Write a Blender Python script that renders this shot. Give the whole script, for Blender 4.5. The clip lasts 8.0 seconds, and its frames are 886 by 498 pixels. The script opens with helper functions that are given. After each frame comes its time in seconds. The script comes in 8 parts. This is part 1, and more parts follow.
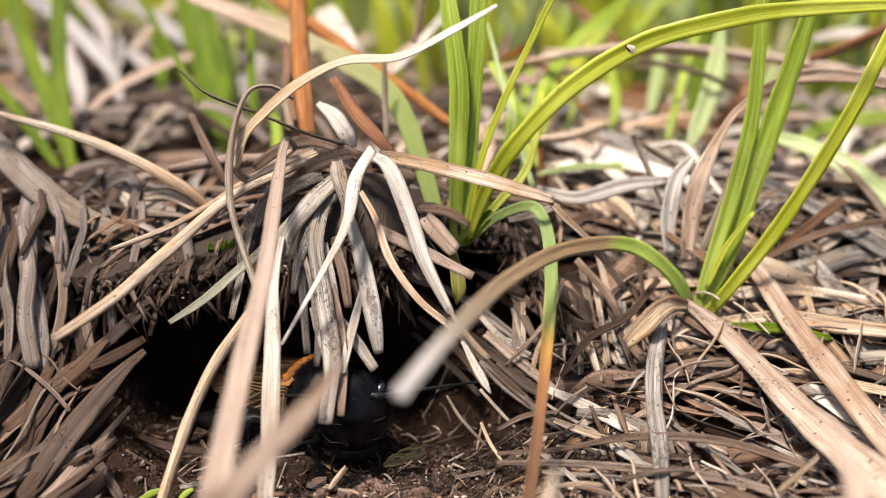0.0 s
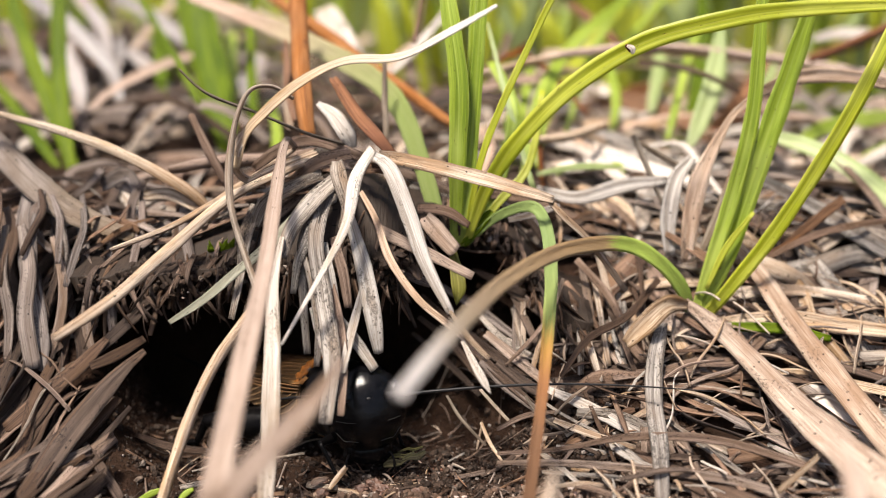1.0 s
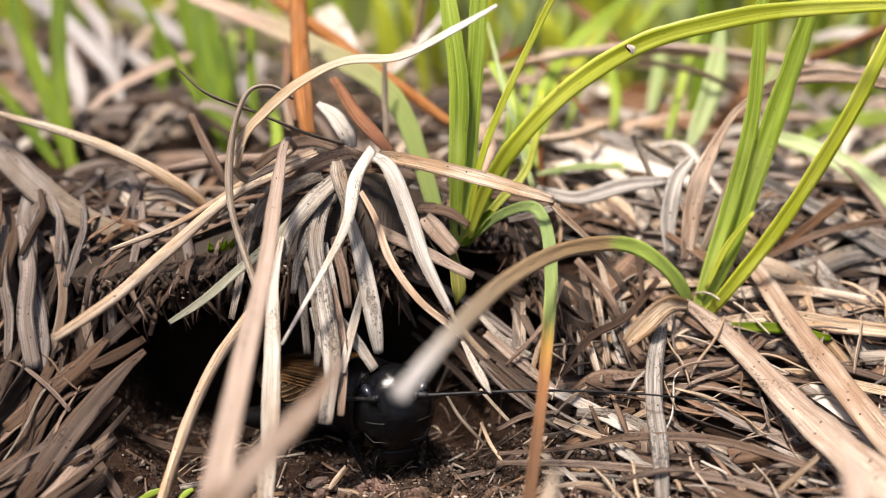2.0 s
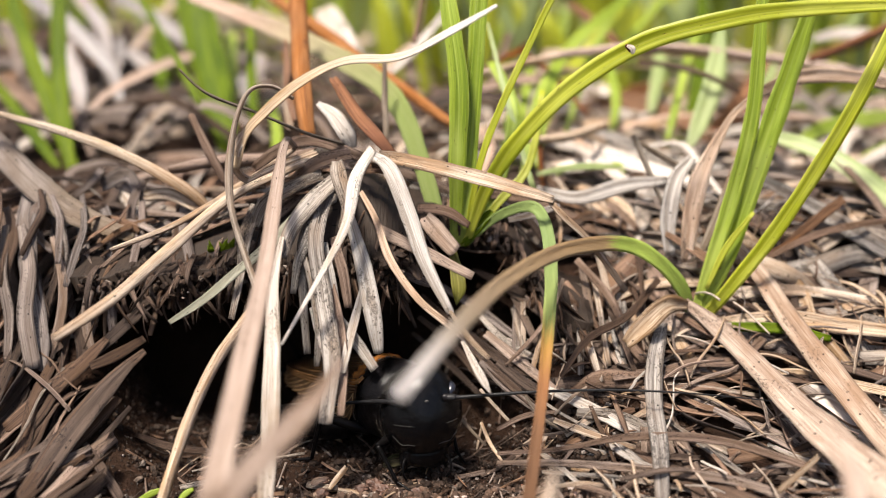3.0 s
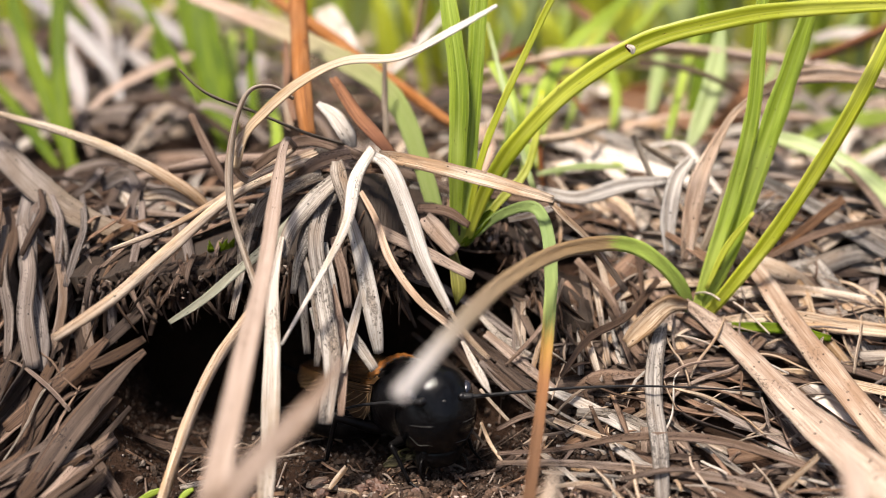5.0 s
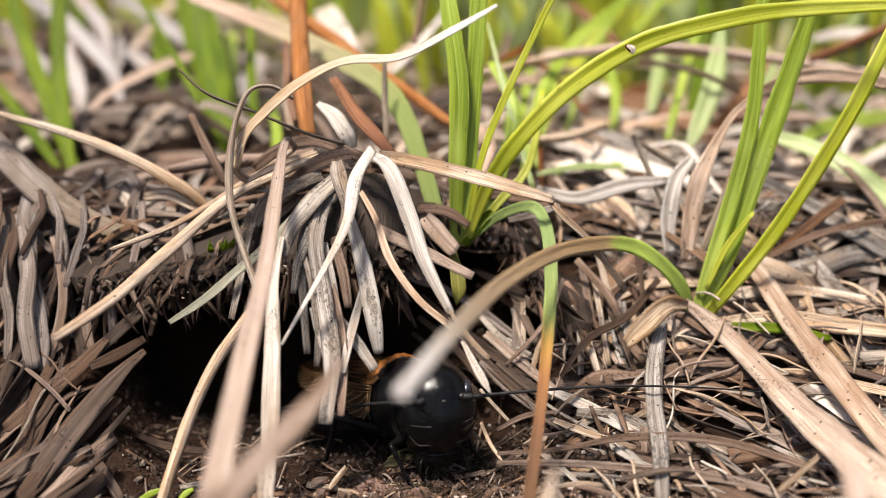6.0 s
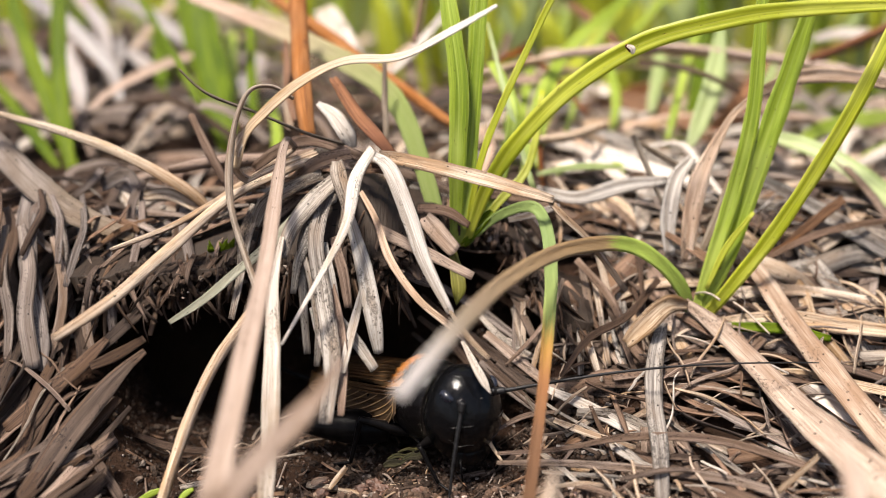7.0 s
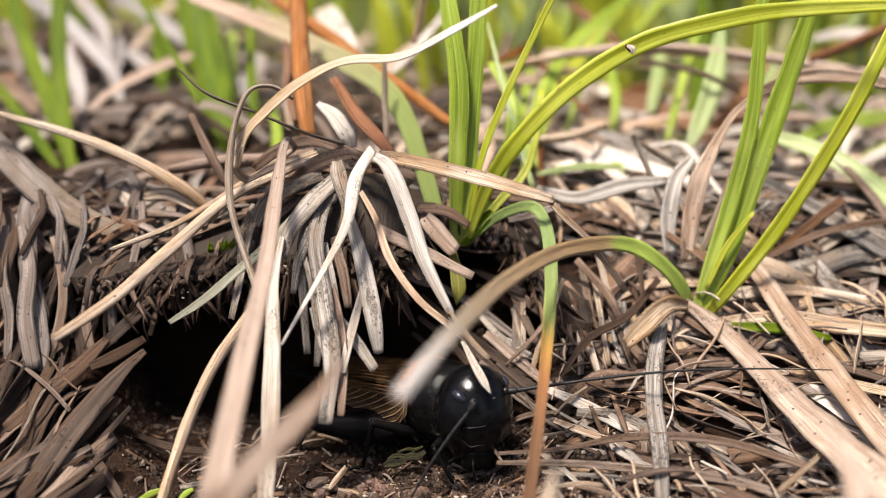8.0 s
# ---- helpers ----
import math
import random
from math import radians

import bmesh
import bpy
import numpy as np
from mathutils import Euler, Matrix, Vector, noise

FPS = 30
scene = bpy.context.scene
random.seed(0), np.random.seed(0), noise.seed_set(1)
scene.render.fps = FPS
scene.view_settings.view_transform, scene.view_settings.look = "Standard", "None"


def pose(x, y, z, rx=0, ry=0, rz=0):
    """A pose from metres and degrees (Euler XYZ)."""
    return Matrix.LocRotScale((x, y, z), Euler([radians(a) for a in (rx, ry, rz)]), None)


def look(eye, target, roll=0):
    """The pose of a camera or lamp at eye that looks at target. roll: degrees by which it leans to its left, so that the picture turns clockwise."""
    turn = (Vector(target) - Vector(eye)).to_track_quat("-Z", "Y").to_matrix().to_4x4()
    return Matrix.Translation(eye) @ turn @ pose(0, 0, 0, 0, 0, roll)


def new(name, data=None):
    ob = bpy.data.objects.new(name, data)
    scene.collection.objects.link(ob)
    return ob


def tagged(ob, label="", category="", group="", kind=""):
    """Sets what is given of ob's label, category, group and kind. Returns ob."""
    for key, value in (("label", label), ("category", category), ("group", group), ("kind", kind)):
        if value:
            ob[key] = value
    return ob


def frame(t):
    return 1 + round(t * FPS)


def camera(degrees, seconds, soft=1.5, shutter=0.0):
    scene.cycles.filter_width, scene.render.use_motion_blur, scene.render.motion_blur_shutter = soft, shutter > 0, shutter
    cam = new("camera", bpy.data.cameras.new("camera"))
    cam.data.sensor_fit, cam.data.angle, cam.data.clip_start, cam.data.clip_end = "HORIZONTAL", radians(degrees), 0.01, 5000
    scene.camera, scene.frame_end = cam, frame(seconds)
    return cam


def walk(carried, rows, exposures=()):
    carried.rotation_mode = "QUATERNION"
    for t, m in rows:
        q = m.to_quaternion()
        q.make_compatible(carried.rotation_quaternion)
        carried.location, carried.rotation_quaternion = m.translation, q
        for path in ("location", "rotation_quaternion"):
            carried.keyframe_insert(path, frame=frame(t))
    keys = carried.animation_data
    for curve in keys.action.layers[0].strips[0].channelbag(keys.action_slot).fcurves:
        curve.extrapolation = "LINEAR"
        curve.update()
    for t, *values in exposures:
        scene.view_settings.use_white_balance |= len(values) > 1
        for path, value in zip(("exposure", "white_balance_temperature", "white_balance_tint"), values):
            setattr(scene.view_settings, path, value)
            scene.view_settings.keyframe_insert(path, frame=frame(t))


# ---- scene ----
MM = 0.001

# ---- camera: a fixed macro view, low over the soil, tilted down ----
cam = camera(50.0, 8.0, soft=0.6)
EYE = pose(0, -65.7 * MM, 40.5 * MM, 72.0, 0, 0)
walk(cam, [(0.0, EYE), (8.0, EYE)], exposures=[(0.0, 0.83, 6520, 12), (8.0, 0.83, 6520, 12)])
cam.data.dof.use_dof = True
cam.data.dof.focus_distance = 75.5 * MM
cam.data.dof.aperture_fstop = 16.0

# ---- light: bright, thinly veiled sky with a soft high sun ----
SUN_EL, SUN_AZ = 70.0, -138.0            # degrees; azimuth from +y towards +x
world = bpy.data.worlds.new("sky")
scene.world = world
world.use_nodes = True
wn = world.node_tree
sky = wn.nodes.new("ShaderNodeTexSky")
sky.sky_type = "NISHITA"
sky.sun_disc = False
sky.sun_elevation = radians(SUN_EL)
sky.sun_rotation = radians(SUN_AZ)
sky.air_density, sky.dust_density, sky.ozone_density = 1.0, 4.0, 0.6
wn.links.new(sky.outputs[0], wn.nodes["Background"].inputs[0])
wn.nodes["Background"].inputs[1].default_value = 0.10
sun_data = bpy.data.lights.new("sun", "SUN")
sun_data.energy, sun_data.angle, sun_data.color = 5.0, radians(10), (1.0, 0.93, 0.82)
sun = new("sun", sun_data)
sd = Vector((math.cos(radians(SUN_EL)) * math.sin(radians(SUN_AZ)), math.cos(radians(SUN_EL)) * math.cos(radians(SUN_AZ)), math.sin(radians(SUN_EL))))
sun.matrix_world = look(sd, (0, 0, 0))


# ---- materials ----
class Nodes:
    """A short way to write node trees."""

    def __init__(self, name):
        self.mat = bpy.data.materials.new(name)
        self.mat.use_nodes = True
        self.t = self.mat.node_tree
        self.bsdf = self.t.nodes["Principled BSDF"]
        self.out = self.t.nodes["Material Output"]

    def put(self, socket, value):
        if hasattr(value, "links") or isinstance(value, bpy.types.NodeSocket):
            self.t.links.new(value, socket)
        else:
            socket.default_value = value

    def math(self, op, a, b=0.0, clamp=False):
        n = self.t.nodes.new("ShaderNodeMath")
        n.operation, n.use_clamp = op, clamp
        self.put(n.inputs[0], a), self.put(n.inputs[1], b)
        return n.outputs[0]

    def vec(self, x, y, z):
        n = self.t.nodes.new("ShaderNodeCombineXYZ")
        for i, v in enumerate((x, y, z)):
            self.put(n.inputs[i], v)
        return n.outputs[0]

    def noise(self, v, scale=1.0, detail=3.0, rough=0.55):
        n = self.t.nodes.new("ShaderNodeTexNoise")
        self.put(n.inputs["Vector"], v)
        n.inputs["Scale"].default_value, n.inputs["Detail"].default_value, n.inputs["Roughness"].default_value = scale, detail, rough
        return n.outputs[0]

    def ramp(self, f, stops):
        n = self.t.nodes.new("ShaderNodeValToRGB")
        self.put(n.inputs[0], f)
        e = n.color_ramp.elements
        while len(e) < len(stops):
            e.new(0.5)
        for el, (p, c) in zip(e, stops):
            el.position = p
            el.color = (*c, 1) if not isinstance(c, (int, float)) else (c, c, c, 1)
        return n.outputs[0]

    def mix(self, f, a, b, how="MIX"):
        n = self.t.nodes.new("ShaderNodeMix")
        n.data_type, n.blend_type = "RGBA", how
        self.put(n.inputs[0], f)
        for s, v in ((n.inputs[6], a), (n.inputs[7], b)):
            if isinstance(v, tuple):
                s.default_value = (*v, 1)
            else:
                self.t.links.new(v, s)
        return n.outputs[2]

    def bump(self, h, strength, dist):
        n = self.t.nodes.new("ShaderNodeBump")
        n.inputs["Strength"].default_value, n.inputs["Distance"].default_value = strength, dist
        self.put(n.inputs["Height"], h)
        self.t.links.new(n.outputs[0], self.bsdf.inputs["Normal"])
        return n.outputs[0]

    def coords(self, kind="Object"):
        n = self.t.nodes.new("ShaderNodeTexCoord")
        return n.outputs[kind]

    def uv(self, name):
        n = self.t.nodes.new("ShaderNodeUVMap")
        n.uv_map = name
        s = self.t.nodes.new("ShaderNodeSeparateXYZ")
        self.t.links.new(n.outputs[0], s.inputs[0])
        return s.outputs[0], s.outputs[1]

    def rand(self):
        a = self.t.nodes.new("ShaderNodeObjectInfo").outputs["Random"]
        b = self.t.nodes.new("ShaderNodeNewGeometry").outputs["Random Per Island"]
        return self.math("FRACT", self.math("ADD", a, b))

    def thin(self, colour, amount, normal=None):
        """Let some light through, as through a leaf."""
        tr = self.t.nodes.new("ShaderNodeBsdfTranslucent")
        self.put(tr.inputs[0], colour)
        m = self.t.nodes.new("ShaderNodeMixShader")
        m.inputs[0].default_value = amount
        self.t.links.new(self.bsdf.outputs[0], m.inputs[1])
        self.t.links.new(tr.outputs[0], m.inputs[2])
        self.t.links.new(m.outputs[0], self.out.inputs[0])


def dead_leaf_mat(name, dark, light, blotch, blotch_at=0.56, specks=0.7, shine=0.62, veins=8.0, ends=None):
    """Dry sedge: soft tone along the blade, fine veins, brown margins, grime and small round spots."""
    n = Nodes(name)
    u, v = n.uv("grain")
    r = n.rand()
    r50, r90 = n.math("MULTIPLY", r, 57.0), n.math("MULTIPLY", r, 91.0)
    broad = n.noise(n.vec(n.math("MULTIPLY", u, 2.3), n.math("MULTIPLY", v, 0.05), r50), 1.3, 3.0, 0.6)
    stripe = n.noise(n.vec(n.math("MULTIPLY", u, veins * 1.6), n.math("MULTIPLY", v, 0.09), r50), 1.4, 4.0, 0.7)
    fibre = n.noise(n.vec(n.math("MULTIPLY", u, 24.0), n.math("MULTIPLY", v, 0.35), r90), 1.5, 3.0)
    tone = n.math("ADD", n.math("MULTIPLY", broad, 0.42), n.math("ADD", n.math("MULTIPLY", stripe, 0.34), n.math("MULTIPLY", fibre, 0.24)))
    half = tuple(0.5 * a + 0.5 * b for a, b in zip(dark, light))
    col = n.ramp(tone, [(0.41, dark), (0.488, half), (0.57, light)])
    big = n.noise(n.vec(n.math("MULTIPLY", u, 0.9), n.math("MULTIPLY", v, 0.16), r90), 1.3, 3.0)
    col = n.mix(n.ramp(big, [(blotch_at - 0.09, 0.0), (blotch_at + 0.1, 0.8)]), col, blotch)
    # browner margins and midrib; margins also carry the shading of rolled edges
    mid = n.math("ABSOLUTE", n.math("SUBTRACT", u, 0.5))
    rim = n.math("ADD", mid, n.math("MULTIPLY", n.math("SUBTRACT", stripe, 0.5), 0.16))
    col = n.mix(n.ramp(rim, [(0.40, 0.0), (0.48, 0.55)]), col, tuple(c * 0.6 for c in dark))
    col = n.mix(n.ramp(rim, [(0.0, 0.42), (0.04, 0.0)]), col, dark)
    # grime in ragged patches
    many = n.noise(n.vec(n.math("MULTIPLY", u, 1.3), n.math("MULTIPLY", v, 0.22), r50), 1.1, 2.0)
    spot = n.noise(n.vec(n.math("MULTIPLY", u, 5.0), n.math("MULTIPLY", v, 2.2), r50), 1.7, 5.0, 0.78)
    spot = n.ramp(n.math("ADD", spot, n.math("MULTIPLY", n.math("SUBTRACT", many, 0.53), 0.75)), [(specks - 0.06, 0.0), (specks + 0.03, 0.7)])
    col = n.mix(spot, col, tuple(c * 0.22 for c in dark))
    # small round spots of mould
    cell = n.t.nodes.new("ShaderNodeTexVoronoi")
    n.put(cell.inputs["Vector"], n.vec(n.math("MULTIPLY", u, 1.9), n.math("MULTIPLY", v, 1.0), r90))
    cell.inputs["Scale"].default_value = 1.5
    pick = n.t.nodes.new("ShaderNodeSeparateColor")
    n.put(pick.inputs[0], cell.outputs["Color"])
    some = n.ramp(n.math("ADD", pick.outputs[0], n.math("MULTIPLY", n.math("SUBTRACT", many, 0.5), 1.2)), [(specks - 0.02, 0.0), (specks + 0.02, 1.0)])
    col = n.mix(n.math("MULTIPLY", n.ramp(cell.outputs["Distance"], [(0.12, 0.92), (0.17, 0.0)]), some), col, tuple(c * 0.14 for c in dark))
    if ends:
        t, _ = n.uv("along")
        wob = n.math("MULTIPLY", n.math("SUBTRACT", stripe, 0.5), 0.16)
        live = n.ramp(n.math("ADD", t, wob), [(p, c) for p, c, _ in ends])
        keep = n.ramp(n.math("ADD", t, wob), [(p, k) for p, _, k in ends])
        col = n.mix(keep, n.mix(n.math("MULTIPLY", stripe, 0.6), live, n.mix(0.5, live, (0.5, 0.5, 0.3)), "MIX"), col)
    # tone of each leaf
    hsv = n.t.nodes.new("ShaderNodeHueSaturation")
    n.put(hsv.inputs["Value"], n.math("ADD", 0.70, n.math("MULTIPLY", r, 0.5)) if not ends else 1.0)
    n.put(hsv.inputs["Saturation"], n.math("ADD", 0.8, n.math("MULTIPLY", n.math("FRACT", n.math("MULTIPLY", r, 7.3)), 0.4)) if not ends else 1.0)
    n.put(hsv.inputs["Color"], col)
    col = hsv.outputs[0]
    n.put(n.bsdf.inputs["Base Color"], col)
    n.put(n.bsdf.inputs["Roughness"], n.math("ADD", shine - 0.12, n.math("MULTIPLY", stripe, 0.3)))
    n.bsdf.inputs["Specular IOR Level"].default_value = 0.25
    n.bump(n.math("ADD", stripe, n.math("MULTIPLY", fibre, 0.8)), 0.7, 0.0002)
    n.thin(col, 0.16)
    return n.mat


def green_leaf_mat(name, dark, light, edge, shine=0.38, gloss=0.45):
    n = Nodes(name)
    u, v = n.uv("grain")
    t, _ = n.uv("along")
    r = n.rand()
    r50 = n.math("MULTIPLY", r, 57.0)
    wave = n.math("SINE", n.math("MULTIPLY", u, 78.0))
    lines = n.math("ADD", n.math("MULTIPLY", wave, 0.02), n.noise(n.vec(n.math("MULTIPLY", u, 9.0), n.math("MULTIPLY", v, 0.07), r50), 1.5, 3.0))
    col = n.ramp(lines, [(0.38, dark), (0.66, light)])
    mid = n.math("ABSOLUTE", n.math("SUBTRACT", u, 0.5))
    col = n.mix(n.ramp(mid, [(0.0, 0.55), (0.05, 0.0)]), col, edge)
    col = n.mix(n.ramp(mid, [(0.44, 0.0), (0.5, 0.6)]), col, edge)
    big = n.noise(n.vec(n.math("MULTIPLY", u, 0.6), n.math("MULTIPLY", v, 0.09), r50), 1.2, 2.0)
    col = n.mix(n.ramp(big, [(0.5, 0.0), (0.7, 0.6)]), col, edge)
    col = n.mix(n.ramp(t, [(0.0, 0.45), (0.16, 0.0)]), col, (edge[0] * 0.75, edge[1] * 0.72, edge[2] * 0.8))
    nick = n.noise(n.vec(n.math("MULTIPLY", u, 7.0), n.math("MULTIPLY", v, 1.6), r50), 1.2, 2.0, 0.7)
    col = n.mix(n.ramp(nick, [(0.69, 0.0), (0.71, 0.85)]), col, (0.07, 0.045, 0.012))
    n.put(n.bsdf.inputs["Base Color"], col)
    n.put(n.bsdf.inputs["Roughness"], n.math("ADD", shine - 0.1, n.math("MULTIPLY", lines, 0.3)))
    n.bsdf.inputs["Specular IOR Level"].default_value = gloss
    n.bump(n.math("ADD", n.math("MULTIPLY", wave, 0.12), lines), 0.22, 0.00014)
    n.thin(n.mix(0.5, col, (light[0] * 1.3, light[1] * 1.25, light[2]), "MIX"), 0.38)
    return n.mat


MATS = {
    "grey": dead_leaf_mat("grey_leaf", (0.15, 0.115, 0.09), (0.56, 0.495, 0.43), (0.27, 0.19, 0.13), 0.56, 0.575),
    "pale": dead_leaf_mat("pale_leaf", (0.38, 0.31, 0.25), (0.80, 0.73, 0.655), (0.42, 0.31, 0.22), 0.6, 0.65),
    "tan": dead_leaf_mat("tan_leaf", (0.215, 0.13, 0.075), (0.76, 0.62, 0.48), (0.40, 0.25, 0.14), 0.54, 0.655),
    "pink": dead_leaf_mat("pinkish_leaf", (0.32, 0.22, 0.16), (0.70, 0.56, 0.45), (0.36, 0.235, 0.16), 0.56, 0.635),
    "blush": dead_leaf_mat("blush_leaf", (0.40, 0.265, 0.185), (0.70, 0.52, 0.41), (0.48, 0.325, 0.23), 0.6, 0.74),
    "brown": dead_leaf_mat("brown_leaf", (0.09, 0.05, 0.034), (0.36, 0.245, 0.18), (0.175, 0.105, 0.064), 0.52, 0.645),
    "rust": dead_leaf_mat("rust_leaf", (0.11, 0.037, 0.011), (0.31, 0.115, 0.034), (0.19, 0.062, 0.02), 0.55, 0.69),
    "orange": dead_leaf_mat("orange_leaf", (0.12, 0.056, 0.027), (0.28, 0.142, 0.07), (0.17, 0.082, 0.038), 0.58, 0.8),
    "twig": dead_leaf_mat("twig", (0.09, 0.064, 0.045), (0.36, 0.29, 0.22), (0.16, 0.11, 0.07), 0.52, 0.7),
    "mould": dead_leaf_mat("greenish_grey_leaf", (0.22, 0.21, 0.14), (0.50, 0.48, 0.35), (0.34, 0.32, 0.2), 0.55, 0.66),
    # umber: brown darkened to hold the left pile's shade; dark brown leaves share it
    "umber": dead_leaf_mat("umber_shade_leaf", (0.04, 0.024, 0.018), (0.15, 0.098, 0.07), (0.08, 0.048, 0.03), 0.52, 0.64),
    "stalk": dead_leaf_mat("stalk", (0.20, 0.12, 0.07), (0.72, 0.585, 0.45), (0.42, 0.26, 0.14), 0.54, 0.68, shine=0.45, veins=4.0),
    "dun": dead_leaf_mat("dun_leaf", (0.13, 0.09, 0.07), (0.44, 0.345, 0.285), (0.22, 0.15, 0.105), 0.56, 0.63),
    # drab: dun darkened to put the left bank's shade in its colour; reused elsewhere
    "drab": dead_leaf_mat("drab_shade_leaf", (0.085, 0.062, 0.052), (0.31, 0.255, 0.225), (0.15, 0.105, 0.078), 0.56, 0.62),
    # mossy: green darkened part way, for the cricket's later shadow on the scrap
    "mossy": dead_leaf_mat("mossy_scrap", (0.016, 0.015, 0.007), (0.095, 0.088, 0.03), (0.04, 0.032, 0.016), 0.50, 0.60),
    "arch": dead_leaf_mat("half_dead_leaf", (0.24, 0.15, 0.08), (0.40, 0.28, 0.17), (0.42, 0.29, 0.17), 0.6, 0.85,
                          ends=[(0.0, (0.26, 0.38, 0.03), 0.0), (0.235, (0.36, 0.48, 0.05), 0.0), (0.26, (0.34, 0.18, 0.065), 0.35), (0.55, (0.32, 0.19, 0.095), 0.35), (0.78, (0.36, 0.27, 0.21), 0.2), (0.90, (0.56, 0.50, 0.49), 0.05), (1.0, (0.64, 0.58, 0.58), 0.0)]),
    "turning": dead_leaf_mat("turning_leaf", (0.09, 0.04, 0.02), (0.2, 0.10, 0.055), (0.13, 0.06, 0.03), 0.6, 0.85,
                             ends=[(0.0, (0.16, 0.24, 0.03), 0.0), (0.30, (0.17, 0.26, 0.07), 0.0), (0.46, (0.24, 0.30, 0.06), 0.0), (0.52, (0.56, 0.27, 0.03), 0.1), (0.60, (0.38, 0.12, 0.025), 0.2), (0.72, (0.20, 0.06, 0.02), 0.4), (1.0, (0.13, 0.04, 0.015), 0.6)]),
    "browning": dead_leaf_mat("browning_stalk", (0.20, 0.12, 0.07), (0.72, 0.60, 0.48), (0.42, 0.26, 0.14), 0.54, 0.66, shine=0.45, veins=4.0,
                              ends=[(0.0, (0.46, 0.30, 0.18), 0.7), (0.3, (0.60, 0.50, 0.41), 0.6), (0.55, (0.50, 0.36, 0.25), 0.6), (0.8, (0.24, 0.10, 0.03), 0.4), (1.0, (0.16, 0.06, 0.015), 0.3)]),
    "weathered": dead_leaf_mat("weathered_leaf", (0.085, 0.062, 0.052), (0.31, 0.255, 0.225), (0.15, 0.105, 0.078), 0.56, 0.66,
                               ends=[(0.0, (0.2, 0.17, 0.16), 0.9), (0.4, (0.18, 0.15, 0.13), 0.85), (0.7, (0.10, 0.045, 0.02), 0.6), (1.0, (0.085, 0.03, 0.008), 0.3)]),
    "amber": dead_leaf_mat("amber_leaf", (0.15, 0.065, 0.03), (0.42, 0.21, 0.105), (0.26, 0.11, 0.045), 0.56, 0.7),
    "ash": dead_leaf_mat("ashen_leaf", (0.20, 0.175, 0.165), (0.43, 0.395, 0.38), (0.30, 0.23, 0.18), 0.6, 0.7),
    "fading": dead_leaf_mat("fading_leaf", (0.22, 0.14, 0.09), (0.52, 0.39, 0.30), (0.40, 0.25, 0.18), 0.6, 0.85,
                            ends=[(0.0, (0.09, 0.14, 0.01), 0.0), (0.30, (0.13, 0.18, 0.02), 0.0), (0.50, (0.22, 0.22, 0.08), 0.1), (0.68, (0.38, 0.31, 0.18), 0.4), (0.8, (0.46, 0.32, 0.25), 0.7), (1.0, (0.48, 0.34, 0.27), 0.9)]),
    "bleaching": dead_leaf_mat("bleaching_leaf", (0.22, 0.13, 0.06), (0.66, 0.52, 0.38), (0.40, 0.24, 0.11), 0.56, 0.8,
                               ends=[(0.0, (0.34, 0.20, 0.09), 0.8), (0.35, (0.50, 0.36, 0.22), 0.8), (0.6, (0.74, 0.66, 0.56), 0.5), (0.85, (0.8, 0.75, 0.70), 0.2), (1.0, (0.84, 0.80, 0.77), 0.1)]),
    "green": green_leaf_mat("green_leaf", (0.17, 0.25, 0.016), (0.40, 0.50, 0.05), (0.52, 0.60, 0.14)),
    "lime": green_leaf_mat("yellow_green_leaf", (0.30, 0.34, 0.012), (0.52, 0.55, 0.035), (0.62, 0.63, 0.12)),
    "fresh": green_leaf_mat("pale_green_leaf", (0.24, 0.31, 0.10), (0.42, 0.49, 0.21), (0.52, 0.57, 0.30)),
    "deep": green_leaf_mat("deep_green_leaf", (0.05, 0.088, 0.002), (0.14, 0.205, 0.006), (0.20, 0.265, 0.012), 0.55, 0.15),
    "olive": green_leaf_mat("olive_leaf", (0.12, 0.12, 0.015), (0.26, 0.24, 0.04), (0.36, 0.30, 0.09)),
}


def soil_mat():
    n = Nodes("soil")
    o = n.coords("Object")
    fine = n.noise(o, 2600.0, 6.0, 0.7)
    lump = n.noise(o, 420.0, 4.0, 0.6)
    col = n.ramp(n.math("ADD", n.math("MULTIPLY", fine, 0.6), n.math("MULTIPLY", lump, 0.4)),
                 [(0.36, (0.011, 0.006, 0.0045)), (0.54, (0.042, 0.022, 0.014)), (0.70, (0.12, 0.066, 0.043))])
    col = n.mix(n.ramp(n.noise(o, 90.0, 2.0), [(0.45, 0.0), (0.65, 0.6)]), col, (0.06, 0.035, 0.022))
    sep = n.t.nodes.new("ShaderNodeSeparateXYZ")
    n.put(sep.inputs[0], o)
    away = n.math("ADD", n.math("MULTIPLY", sep.outputs[1], 9.0), n.math("MULTIPLY", n.math("SUBTRACT", n.noise(o, 60.0, 3.0), 0.5), 0.8))
    # far straw and grass colour, raised further to stand in for pale haze
    dry = n.ramp(n.noise(o, 150.0, 4.0), [(0.35, (0.26, 0.21, 0.11)), (0.5, (0.58, 0.53, 0.33)), (0.65, (0.44, 0.54, 0.2))])
    col = n.mix(n.ramp(away, [(0.62, 0.0), (0.95, 1.0)]), col, dry)
    n.put(n.bsdf.inputs["Base Color"], col)
    n.bsdf.inputs["Roughness"].default_value = 0.9
    n.bsdf.inputs["Specular IOR Level"].default_value = 0.08
    n.bump(n.math("ADD", fine, lump), 1.0, 0.0012)
    return n.mat


